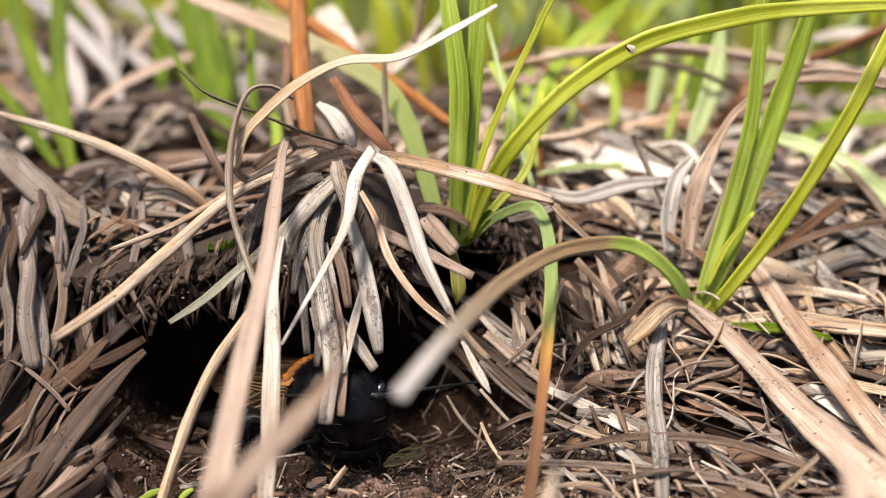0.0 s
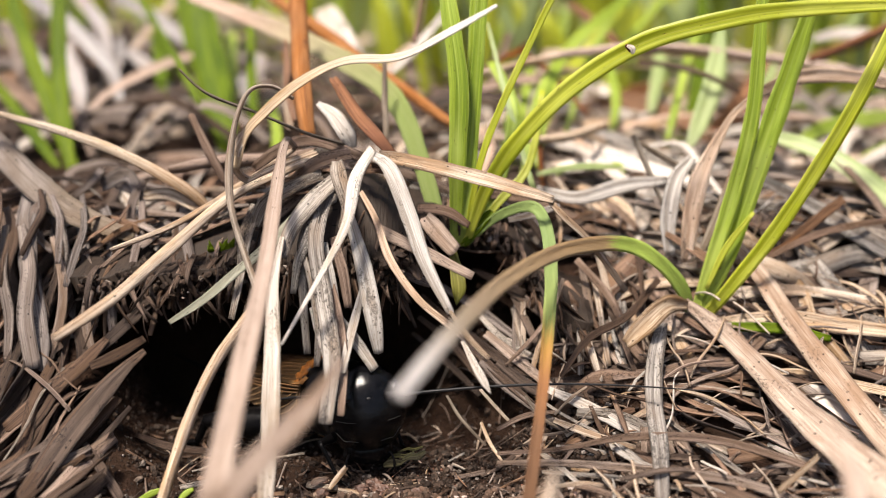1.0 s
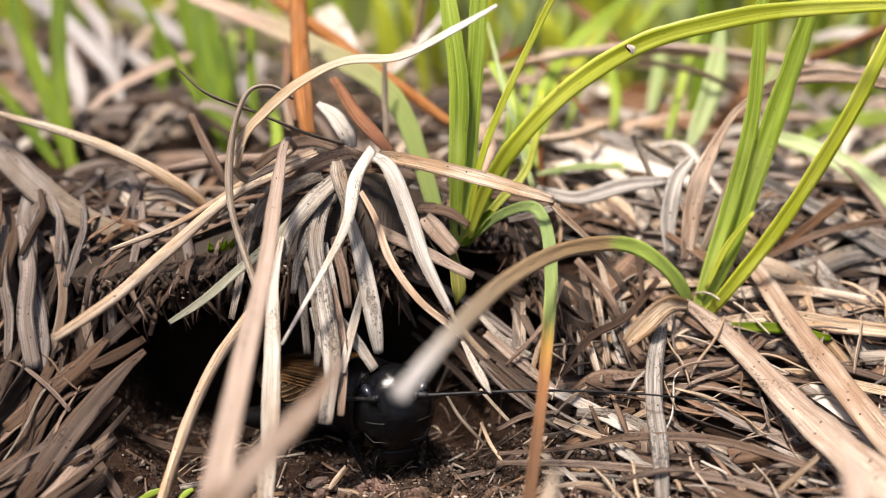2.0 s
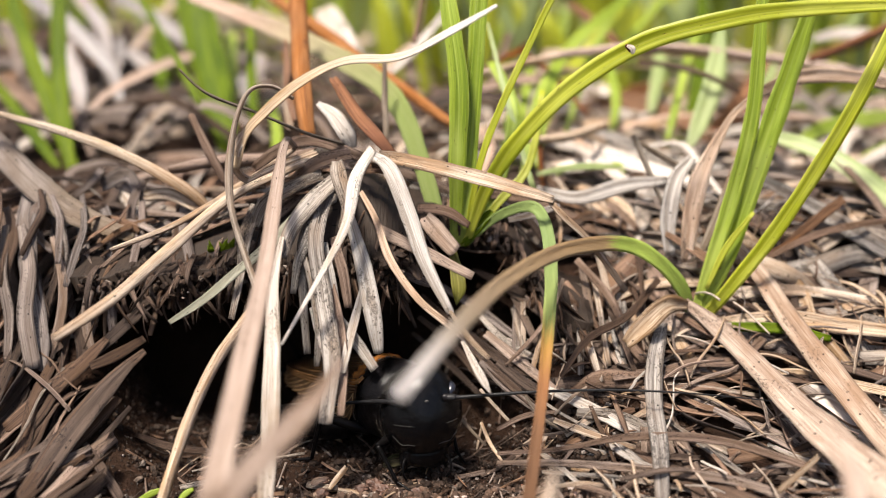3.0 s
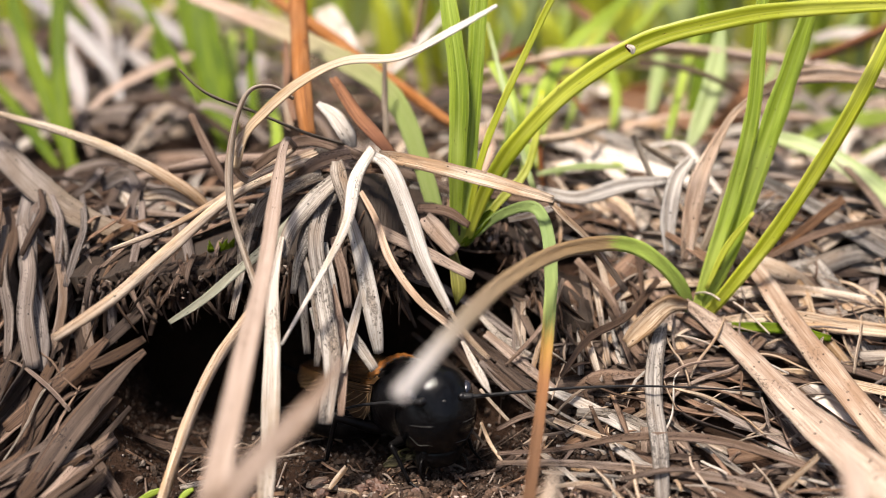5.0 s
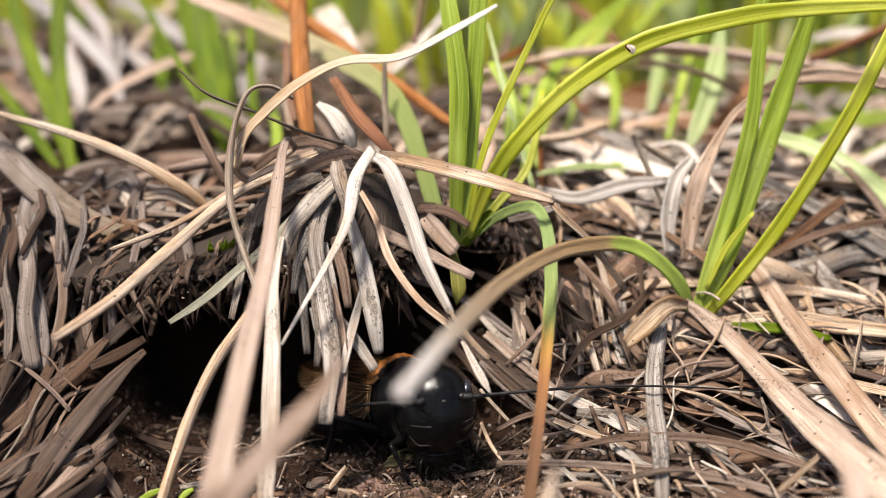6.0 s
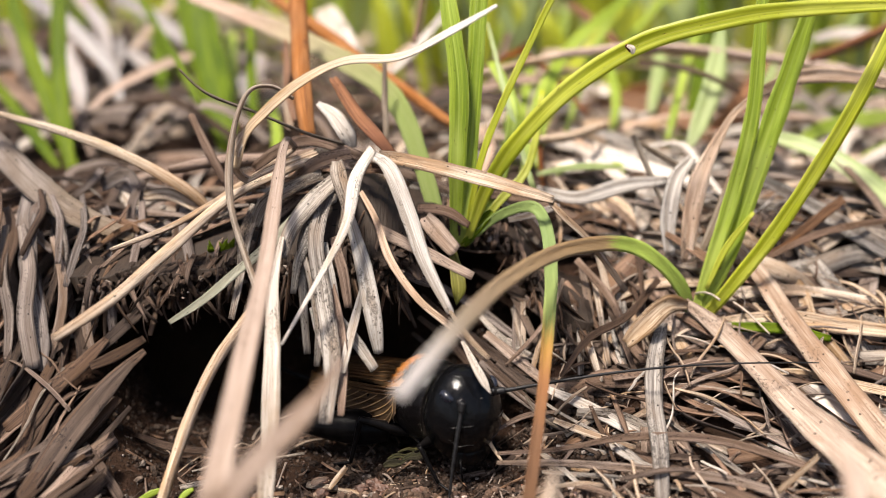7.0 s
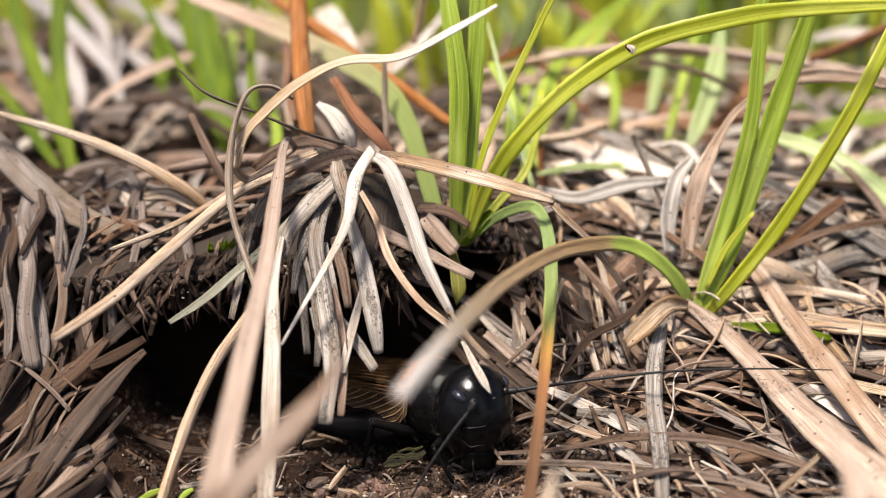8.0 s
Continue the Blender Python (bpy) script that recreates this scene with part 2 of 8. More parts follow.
def grain_mat(name, k):
    n = Nodes(name)
    r = n.rand()
    o = n.coords("Object")
    # the palest grains also put sun sparkle on the soil into colour
    col = n.ramp(r, [(0.0, (0.03, 0.016, 0.011)), (0.4, (0.078, 0.047, 0.032)), (0.7, (0.13, 0.08, 0.055)), (0.86, (0.22, 0.15, 0.108)), (0.92, (0.5, 0.42, 0.36)), (0.945, (0.26, 0.09, 0.04)), (1.0, (0.7, 0.64, 0.58))])
    col = n.mix(n.math("MULTIPLY", n.noise(o, 3000.0, 3.0), k), col, (0.014, 0.009, 0.006))
    n.put(n.bsdf.inputs["Base Color"], col)
    n.bsdf.inputs["Roughness"].default_value = 0.75
    n.bsdf.inputs["Specular IOR Level"].default_value = 0.2
    n.bump(n.noise(o, 4000.0, 3.0), 0.6, 0.0001)
    return n.mat


def chip_mat(name, a, b, rough=0.6):
    n = Nodes(name)
    o = n.coords("Object")
    f = n.noise(o, 900.0, 5.0, 0.65)
    n.put(n.bsdf.inputs["Base Color"], n.ramp(f, [(0.35, a), (0.65, b)]))
    n.bsdf.inputs["Roughness"].default_value = rough
    n.bump(f, 0.7, 0.0002)
    return n.mat


# second grain is a copy darkened for the burrow's shade; clods share it
SOIL, GRAIN, SHADED_GRAIN = soil_mat(), grain_mat("sandy_crumbs", 0.4), grain_mat("shaded_crumbs", 1.6)
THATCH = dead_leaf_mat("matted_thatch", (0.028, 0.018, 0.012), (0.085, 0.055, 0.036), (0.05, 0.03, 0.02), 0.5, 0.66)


# ---- mesh helpers (all lengths in millimetres) ----
def finish(name, bm, mat, origin=(0, 0, 0), smooth=True):
    o = Vector(origin)
    for v in bm.verts:
        v.co = (v.co - o) * MM
    me = bpy.data.meshes.new(name)
    bm.to_mesh(me)
    bm.free()
    if smooth:
        me.shade_smooth()
    me.materials.append(mat)
    ob = new(name, me)
    ob.location = o * MM
    return ob


def part(name, bm, mat, parent, label="", origin=None, smooth=True):
    """One mesh under a thing or a part, built in the world's axes; origin is its own pivot."""
    base = ROOTS[parent.name]
    o = Vector(origin) if origin is not None else base
    ob = finish(name, bm, mat, o, smooth)
    ob.parent = parent
    ob.location = (o - base) * MM
    ROOTS[ob.name] = o
    if label:
        tagged(ob, label)
    return ob


ROOTS = {}


def thing(name, at, label, category, group=""):
    ob = new(name)
    ob.location = Vector(at) * MM
    ob.empty_display_size = 0.002
    ROOTS[ob.name] = Vector(at)
    return tagged(ob, label, category, group)


def spline(pts, steps):
    """Catmull-Rom through rows of numbers."""
    p = np.array(pts, float)
    p = np.vstack([2 * p[0] - p[1], p, 2 * p[-1] - p[-2]])
    out = []
    n = len(p) - 3
    for i in range(n):
        for k in range(steps + (i == n - 1)):
            t = k / steps
            a, b, c, d = p[i:i + 4]
            out.append(0.5 * (2 * b + (c - a) * t + (2 * a - 5 * b + 4 * c - d) * t * t + (3 * b - a - 3 * c + d) * t ** 3))
    return np.array(out)


def uv_layers(bm):
    for name in ("grain", "along"):
        if name not in bm.loops.layers.uv:
            bm.loops.layers.uv.new(name)
    return bm.loops.layers.uv["grain"], bm.loops.layers.uv["along"]


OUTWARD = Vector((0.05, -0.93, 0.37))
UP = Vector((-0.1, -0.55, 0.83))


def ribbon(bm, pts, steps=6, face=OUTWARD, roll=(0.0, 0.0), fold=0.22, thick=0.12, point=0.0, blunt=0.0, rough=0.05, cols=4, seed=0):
    """A leaf blade: rows of x, y, z, width; a channelled strip with thickness, swept along them."""
    rnd = random.Random(seed)
    s = spline(pts, steps)
    n = len(s)
    grain, along = uv_layers(bm)
    seg = np.linalg.norm(np.diff(s[:, :3], axis=0), axis=1)
    dist = np.concatenate([[0], np.cumsum(seg)])
    total = max(dist[-1], 1e-6)
    ph = rnd.uniform(0, 60)
    rings, prev = [], None
    for i in range(n):
        c = Vector(s[i, :3])
        tan = (Vector(s[min(i + 1, n - 1), :3]) - Vector(s[max(i - 1, 0), :3])).normalized()
        t = dist[i] / total
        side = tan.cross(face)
        side = side.normalized() if side.length > 0.15 else (prev or tan.orthogonal().normalized())
        if prev and side.dot(prev) < 0:
            side = -side
        if prev:
            side = (side * 0.55 + prev * 0.45).normalized()
        prev = side.copy()
        a = radians(roll[0] + (roll[1] - roll[0]) * t + 9 * noise.noise((ph, t * 5, 3.1)))
        side = Matrix.Rotation(a, 3, tan) @ side
        nor = side.cross(tan).normalized()
        w = max(s[i, 3], 0.05) * 0.5 * (1 + rough * 2.2 * noise.noise((ph, dist[i] * 0.4, 0.0)))
        if point > 0 and t > 1 - point:
            w *= max(0.06, ((1 - t) / point) ** 0.7)
        if blunt > 0 and t < blunt:
            w *= max(0.15, (t / blunt) ** 0.6)
        up, dn = [], []
        for k in range(cols + 1):
            u = 2 * k / cols - 1
            e = rough * 0.5 * w * noise.noise((ph + 9 * k, dist[i] * 1.3, 7.0)) if abs(u) > 0.9 else 0
            torn = tan * ((0.45 * w * noise.noise((ph, k * 1.7, 2.0))) if i in (0, n - 1) else 0)
            h = fold * w * (abs(u) ** 1.4) + 0.07 * w * noise.noise((ph + 5, u * 1.2, dist[i] * 0.25))
            pos = c + side * (u * w + e) + nor * h + torn
            edge = 0.4 if abs(u) > 0.99 else 1.0
            up.append((bm.verts.new(pos + nor * thick * 0.5 * edge), k / cols))
            dn.append((bm.verts.new(pos - nor * thick * 0.5 * edge), k / cols))
        rings.append(up + dn[::-1])
    m = len(rings[0])
    for i in range(n - 1):
        for k in range(m):
            q = [(rings[i][k], i), (rings[i][(k + 1) % m], i), (rings[i + 1][(k + 1) % m], i + 1), (rings[i + 1][k], i + 1)]
            f = bm.faces.new([v[0] for v, _ in q])
            for loop, (v, j) in zip(f.loops, q):
                loop[grain].uv = (v[1], dist[j] + ph)
                loop[along].uv = (dist[j] / total, 0.5)
    for ring, j in ((rings[0][::-1], 0), (rings[-1], n - 1)):
        f = bm.faces.new([v[0] for v in ring])
        for loop, v in zip(f.loops, ring):
            loop[grain].uv = (v[1], dist[j] + ph)
            loop[along].uv = (j / (n - 1), 0.5)


LEAF_COUNT = [0]


def leaf(parent, mat, pts, name="leaf", label="", **kw):
    """One leaf as a part of its tuft."""
    LEAF_COUNT[0] += 1
    bm = bmesh.new()
    ribbon(bm, pts, seed=LEAF_COUNT[0], **kw)
    return part(name, bm, MATS[mat], parent, label)


def loose(mat, pts, label, name="dead_leaf", category="dead leaf", group="", **kw):
    """One loose leaf that is a thing of its own."""
    LEAF_COUNT[0] += 1
    bm = bmesh.new()
    ribbon(bm, pts, seed=LEAF_COUNT[0], **kw)
    ob = finish(name, bm, MATS[mat], pts[0][:3])
    return tagged(ob, label, category, group)


def tube(bm, pts, steps=4, sides=8):
    """A round limb: rows of x, y, z, radius."""
    s = spline(pts, steps)
    prev, rings = None, []
    for i in range(len(s)):
        tan = (Vector(s[min(i + 1, len(s) - 1), :3]) - Vector(s[max(i - 1, 0), :3])).normalized()
        side = tan.orthogonal().normalized() if prev is None else (prev - tan * prev.dot(tan)).normalized()
        prev = side
        other = tan.cross(side)
        r = max(s[i, 3], 0.01)
        rings.append([bm.verts.new(Vector(s[i, :3]) + (side * math.cos(a) + other * math.sin(a)) * r) for a in (2 * math.pi * k / sides for k in range(sides))])
    for a, b in zip(rings, rings[1:]):
        for k in range(sides):
            bm.faces.new((a[k], a[(k + 1) % sides], b[(k + 1) % sides], b[k]))
    bm.faces.new(rings[0][::-1]), bm.faces.new(rings[-1])


def ball(bm, at, radii, turn=None, u=18, v=12, shape=None):
    """An ellipsoid, bent by shape(point) where given."""
    m = Matrix.Translation(at) @ (turn.to_4x4() if turn else Matrix()) @ Matrix.Diagonal((*radii, 1))
    made = bmesh.ops.create_uvsphere(bm, u_segments=u, v_segments=v, radius=1.0)["verts"]
    for p in made:
        if shape:
            p.co = shape(p.co.copy())
        p.co = m @ p.co


# ---- ground: soil floor, bank and burrow ----
def smooth(a, b, v):
    t = min(1.0, max(0.0, (v - a) / (b - a)))
    return t * t * (3 - 2 * t)


def hollow(x, y):
    return 7.5 * math.exp(-((x - 7.5) / 5.0) ** 2 - ((y - 12.2) / 2.3) ** 2)


def ground_z(x, y):
    right = 16.0 * smooth(-9, 27, y)
    left = 17.0 * smooth(-6, 21, y)
    k = 1.0 - smooth(-30, -18, x)
    z = right * (1 - k) + left * k
    edge = -24 - 4 * smooth(-2, 10, y)
    floor = smooth(edge - 3, edge + 3, x) * (1 - smooth(3 - 6 * smooth(5, 10, y), 12 - 7 * smooth(5, 10, y), x)) * (1 - smooth(17, 28, y))
    far = smooth(60, 400, abs(y))
    z = z * (1 - floor) + floor * (-0.3 - 1.2 * smooth(8, 20, y))
    z += (0.5 * noise.noise((x * 0.22, y * 0.22, 1.0)) + 0.22 * noise.noise((x * 0.9, y * 0.9, 4.0))) * (1 - far)
    z -= hollow(x, y) * smooth(3.5, 6.5, x)
    return z + 0.015 * max(0.0, y - 60) * (1 - smooth(400, 4000, y)) + (3.0 * noise.noise((x * 0.02, y * 0.02, 8.0)) * smooth(50, 120, abs(y)))


def recess(x):
    return smooth(-4, 0.5, x) * (1 - smooth(6, 9.5, x))


def roof_front(x):
    """Where the sod's front edge runs."""
    return 7.5 + 1.6 * noise.noise((x * 0.3, 0, 5.0)) + 4.6 * recess(x)


def roof_top(x, y):
    return 15.5 + 1.2 * recess(x) * (1 - smooth(16, 22, y)) + 6.0 * math.exp(-((x + 9) / 9.0) ** 2 - ((y - 15) / 8.0) ** 2) - 4.0 * smooth(3, 13, x) - 1.2 * (1 - smooth(7, 12, y)) + 0.5 * noise.noise((x * 0.4, y * 0.4, 2.0))


def top_z(x, y):
    g = ground_z(x, y)
    return max(g, roof_top(x, y)) if -30 < x < 11 and roof_front(x) + 0.5 < y < 47 else g


def axis(lo, hi, step, far):
    mid = list(np.arange(lo, hi + step * 0.5, step))
    a, s = [mid[-1]], step
    while a[-1] < far:
        s *= 1.35
        a.append(a[-1] + s)
    b, s = [mid[0]], step
    while b[-1] > -far:
        s *= 1.35
        b.append(b[-1] - s)
    return b[:0:-1] + mid + a[1:]


def build_ground():
    bm = bmesh.new()
    xs, ys = axis(-55, 60, 0.8, 60000), axis(-40, 80, 0.8, 60000)
    grid = [[bm.verts.new((x, y, ground_z(x, y))) for x in xs] for y in ys]
    for a, b in zip(grid, grid[1:]):
        for i in range(len(xs) - 1):
            bm.faces.new((a[i], a[i + 1], b[i + 1], b[i]))
    return tagged(finish("ground", bm, SOIL), "dark brown crumbly soil floor and bank round a burrow", "ground", kind="structure")


def build_roof():
    """The thick matted sod over the burrow."""
    bm = bmesh.new()
    grain, along = uv_layers(bm)
    xs, ts = np.linspace(-30.5, 12.5, 70), np.linspace(0, 1, 50) ** 1.2

    def lower(x, y):
        k = recess(x)
        return min(roof_top(x, y) - 2.2 + 1.1 * k, 13.2 + 2.0 * k - 5.0 * smooth(2 + 4 * k, 11, x) + 0.7 * noise.noise((x * 0.5, y * 0.5, 9.0)))

    top, under = [], []
    for j, t in enumerate(ts):
        ys = [roof_front(x) + (47 - roof_front(x)) * t for x in xs]
        top.append([bm.verts.new((x, y, roof_top(x, y))) for x, y in zip(xs, ys)])
        under.append([bm.verts.new((x, y + 1.5 * (j == 0), lower(x, y))) for x, y in zip(xs, ys)])
    faces = []
    for g, flip in ((top, False), (under, True)):
        for a, b in zip(g, g[1:]):
            for i in range(len(xs) - 1):
                q = (a[i], a[i + 1], b[i + 1], b[i])
                faces.append(bm.faces.new(q[::-1] if flip else q))
    for i in range(len(xs) - 1):
        faces.append(bm.faces.new((under[0][i], under[0][i + 1], top[0][i + 1], top[0][i])))
        faces.append(bm.faces.new((top[-1][i], top[-1][i + 1], under[-1][i + 1], under[-1][i])))
    for j in range(len(ts) - 1):
        faces.append(bm.faces.new((top[j][0], top[j + 1][0], under[j + 1][0], under[j][0])))
        faces.append(bm.faces.new((under[j][-1], under[j + 1][-1], top[j + 1][-1], top[j][-1])))
    for f in faces:
        for loop in f.loops:
            c = loop.vert.co
            loop[grain].uv = (c.x * 0.16, c.y + c.z)
            loop[along].uv = (0.5, 0.5)
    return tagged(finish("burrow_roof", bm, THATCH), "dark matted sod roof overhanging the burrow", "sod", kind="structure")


ground = build_ground()
burrow_roof = build_roof()


# ---- tufts and single leaves ----
tuft = thing("dead_sedge_tuft", (-8.8, 12.6, 22.6), "withered sedge tuft with grey and tan leaves drooping over the burrow", "dead grass tuft")
leaf(tuft, "amber", [(-11.6, 15.0, 24.5, 1.26), (-12.2, 17.0, 27.1, 1.58), (-12.9, 21.0, 30.1, 1.68), (-13.5, 25.0, 32.7, 1.69), (-14.1, 29.0, 35.6, 1.69)], fold=-0.75, thick=0.3)
leaf(tuft, "rust", [(-4.0, 10.8, 23.5, 0.82), (-5.4, 11.9, 24.9, 1.12), (-7.2, 13.2, 26.6, 1.21), (-9.3, 15.1, 29.4, 0.76)], name="stem", fold=0.3, thick=0.2, face=UP)
leaf(tuft, "tan", [(-5.2, 10.8, 23.7, 0.82), (-2.9, 9.7, 23.5, 1.10), (2.1, 8.4, 22.6, 1.16), (6.3, 7.0, 21.7, 1.00), (8.7, 6.8, 21.0, 0.64)], fold=0.45, thick=0.22)
leaf(tuft, "tan", [(8.5, 6.8, 20.8, 0.43), (9.6, 6.4, 19.7, 0.57), (11.8, 6.7, 17.5, 0.58), (15.2, 8.4, 12.8, 0.49)], fold=0.3)
leaf(tuft, "pale", [(-6.7, 10.6, 23.1, 0.59), (-5.6, 8.1, 24.8, 0.79), (-6.8, 5.9, 23.0, 1.05), (-7.4, 3.9, 20.0, 0.83), (-9.1, 1.8, 16.8, 0.54), (-11.9, -1.3, 12.2, 0.37)], roll=(0, 50))
leaf(tuft, "grey", [(-8.7, 10.7, 23.3, 0.89), (-8.2, 7.4, 22.7, 1.28), (-7.5, 6.2, 20.7, 0.99), (-7.9, 5.2, 19.1, 0.63)], fold=0.3)
leaf(tuft, "pale", [(-5.8, 10.9, 23.7, 0.74), (-4.2, 7.6, 23.3, 1.21), (-2.7, 5.5, 20.2, 1.34), (-1.4, 3.4, 17.0, 1.11), (0.6, 1.3, 13.6, 0.62)], fold=0.25)
leaf(tuft, "tan", [(0.5, 1.3, 13.8, 0.27), (2.0, 0.7, 11.8, 0.48), (3.5, 0.2, 10.3, 0.45)])
leaf(tuft, "pale", [(-8.1, 9.8, 20.4, 0.52), (-7.1, 7.0, 18.3, 0.94), (-6.2, 5.1, 15.7, 1.36), (-5.4, 3.0, 12.4, 1.34), (-5.0, 2.2, 9.9, 0.77)], fold=0.3)
leaf(tuft, "pink", [(-6.8, 10.9, 20.6, 0.38), (-5.4, 8.3, 18.9, 0.59), (-4.2, 5.8, 16.4, 0.68), (-1.9, 3.5, 13.9, 0.60), (0.7, 1.9, 12.2, 0.52), (3.4, 0.2, 10.2, 0.41)], roll=(10, 20))
leaf(tuft, "pale", [(1.5, 1.1, 11.4, 0.34), (2.6, -0.5, 9.7, 0.65), (3.6, -1.5, 8.2, 0.47)], point=0.2)
leaf(tuft, "grey", [(-8.9, 10.2, 21.7, 1.26), (-10.2, 8.3, 20.8, 1.46), (-11.9, 6.7, 18.9, 1.29), (-12.8, 5.4, 16.7, 0.93)], fold=0.3)
leaf(tuft, "grey", [(-9.2, 10.1, 21.3, 0.96), (-10.1, 6.4, 18.1, 1.29), (-9.4, 4.1, 14.1, 1.35), (-8.4, 0.1, 10.1, 1.30), (-8.7, -2.9, 6.5, 1.00)], fold=0.35)
leaf(tuft, "brown", [(-9.9, 6.6, 17.1, 0.65), (-8.2, 3.5, 12.5, 0.78), (-7.6, 0.6, 9.5, 0.69), (-7.6, -2.4, 6.9, 0.54)], fold=0.4)
leaf(tuft, "brown", [(-8.9, 7.8, 17.6, 0.66), (-8.0, 6.0, 15.3, 0.87), (-7.5, 4.7, 12.7, 0.65)])
leaf(tuft, "grey", [(-10.6, 7.9, 19.5, 0.58), (-11.3, 6.6, 17.1, 0.80), (-11.1, 4.9, 13.4, 0.72), (-10.7, 3.1, 9.4, 0.57)], fold=0.4)
leaf(tuft, "pale", [(-6.3, 5.8, 14.5, 0.36), (-6.9, 4.0, 12.3, 0.71), (-7.7, -0.1, 9.3, 0.62)], fold=0.4)
leaf(tuft, "grey", [(-8.3, 4.0, 12.3, 0.57), (-6.6, 2.8, 10.3, 0.99), (-5.3, 1.8, 8.7, 0.77)], fold=0.3)
leaf(tuft, "pale", [(-10.4, 4.2, 12.9, 0.36), (-9.8, 3.1, 11.2, 0.50), (-9.0, 2.0, 9.3, 0.49)])
leaf(tuft, "grey", [(-11.0, 5.9, 16.6, 0.43), (-10.2, 4.5, 14.0, 0.64), (-9.7, 3.1, 11.2, 0.71), (-9.9, 2.3, 8.7, 0.50)], fold=0.4)
leaf(tuft, "pale", [(-9.4, 6.7, 17.5, 0.36), (-8.7, 5.0, 14.8, 0.57), (-8.2, 3.8, 11.6, 0.50)])
leaf(tuft, "grey", [(-15.5, 10.5, 19.5, 0.98), (-16.1, 8.3, 17.5, 1.11), (-16.4, 6.8, 14.6, 0.66), (-16.9, 4.8, 11.7, 0.54)], fold=0.4)
leaf(tuft, "mould", [(-11.2, 10.6, 19.7, 0.8), (-13.9, 7.7, 17.2, 0.85), (-16.5, 6.0, 15.3, 0.75), (-18.9, 4.4, 13.5, 0.7), (-21.3, 2.9, 12.2, 0.42)], fold=0.25)
leaf(tuft, "stalk", [(-10.5, 11.8, 23.5, 0.68), (-13.0, 9.5, 22.8, 0.73), (-17.1, 6.9, 21.2, 0.86), (-21.0, 3.8, 18.3, 1.11), (-24.8, 1.3, 15.2, 1.09), (-28.8, -1.1, 12.7, 0.80)], fold=-0.75, thick=0.3, face=UP)
leaf(tuft, "stalk", [(-12.4, 12.0, 24.1, 0.45), (-14.0, 10.2, 23.2, 0.52), (-17.7, 8.4, 21.0, 0.58), (-21.9, 7.2, 18.8, 0.54), (-26.6, 6.6, 17.0, 0.33)], fold=-0.75, thick=0.25, face=UP)
leaf(tuft, "stalk", [(-10.5, 11.9, 23.7, 0.75), (-13.1, 10.1, 23.0, 0.81), (-16.1, 8.6, 21.7, 0.87), (-18.3, 7.7, 20.5, 0.58)])
leaf(tuft, "bleaching", [(-16.3, 7.6, 23.3, 0.64), (-15.7, 8.3, 25.6, 0.93), (-14.2, 8.9, 27.3, 1.07), (-11.3, 9.1, 29.7, 1.06), (-7.7, 9.2, 31.4, 0.99), (-3.2, 8.3, 31.9, 0.90), (0.7, 7.3, 33.9, 0.82), (4.0, 6.4, 35.9, 0.33)], fold=0.4, thick=0.2, face=UP)
leaf(tuft, "tan", [(-14.6, 10.1, 21.3, 0.52), (-16.2, 8.4, 22.6, 0.65), (-16.4, 7.9, 24.4, 0.79), (-15.7, 8.4, 25.9, 0.79)], fold=0.4)
leaf(tuft, "stalk", [(-12.1, 11.3, 28.3, 0.29), (-13.7, 10.6, 29.4, 0.33), (-15.3, 9.5, 29.2, 0.36), (-16.2, 7.8, 27.1, 0.42), (-16.6, 6.1, 23.6, 0.63), (-16.2, 4.5, 20.5, 0.52), (-15.0, 3.0, 17.3, 0.52), (-14.0, 1.7, 15.0, 0.55)], fold=-0.75, thick=0.2)
leaf(tuft, "blush", [(-12.2, 12.0, 24.1, 0.38), (-12.6, 9.2, 25.2, 0.58), (-12.8, 5.1, 22.1, 1.04), (-12.4, -3.4, 18.6, 1.13), (-12.4, -11.7, 15.6, 1.40), (-12.5, -17.9, 12.8, 1.49), (-12.9, -21.5, 9.8, 1.42), (-13.6, -25.2, -0.0, 1.21)], fold=0.3, thick=0.2)
leaf(tuft, "pale", [(-12.7, 5.9, 18.2, 0.36), (-13.0, 2.9, 15.5, 0.83), (-12.8, -0.1, 11.2, 1.22), (-12.7, -3.0, 7.0, 1.33), (-12.8, -6.1, 2.2, 1.11), (-12.9, -7.1, -0.8, 0.98)], fold=0.35)
leaf(tuft, "stalk", [(-14.0, 4.5, 14.0, 0.64), (-15.6, 2.9, 12.2, 0.88), (-17.5, 1.1, 9.7, 0.87), (-19.4, -1.3, 5.7, 0.93), (-20.8, -4.3, 1.2, 0.84), (-21.3, -5.8, -1.7, 0.73)], fold=-0.75, thick=0.3)
leaf(tuft, "dun", [(-5.9, -14.4, 17.1, 0.27), (-6.7, -16.7, 16.5, 0.77), (-7.8, -19.6, 15.9, 1.23), (-9.3, -23.3, 15.5, 1.32), (-10.9, -26.3, 14.6, 1.34), (-13.7, -28.7, 12.0, 1.30), (-18.9, -32.4, 0.5, 1.05)], fold=0.25, thick=0.2)
leaf(tuft, "twig", [(-21.1, 11.0, 30.7, 0.18), (-19.8, 10.6, 29.5, 0.22), (-18.3, 10.3, 28.6, 0.25), (-14.9, 9.9, 27.4, 0.24), (-11.2, 10.4, 25.7, 0.26), (-8.2, 12.1, 24.4, 0.26)], name="twig", fold=-0.75, thick=0.3)
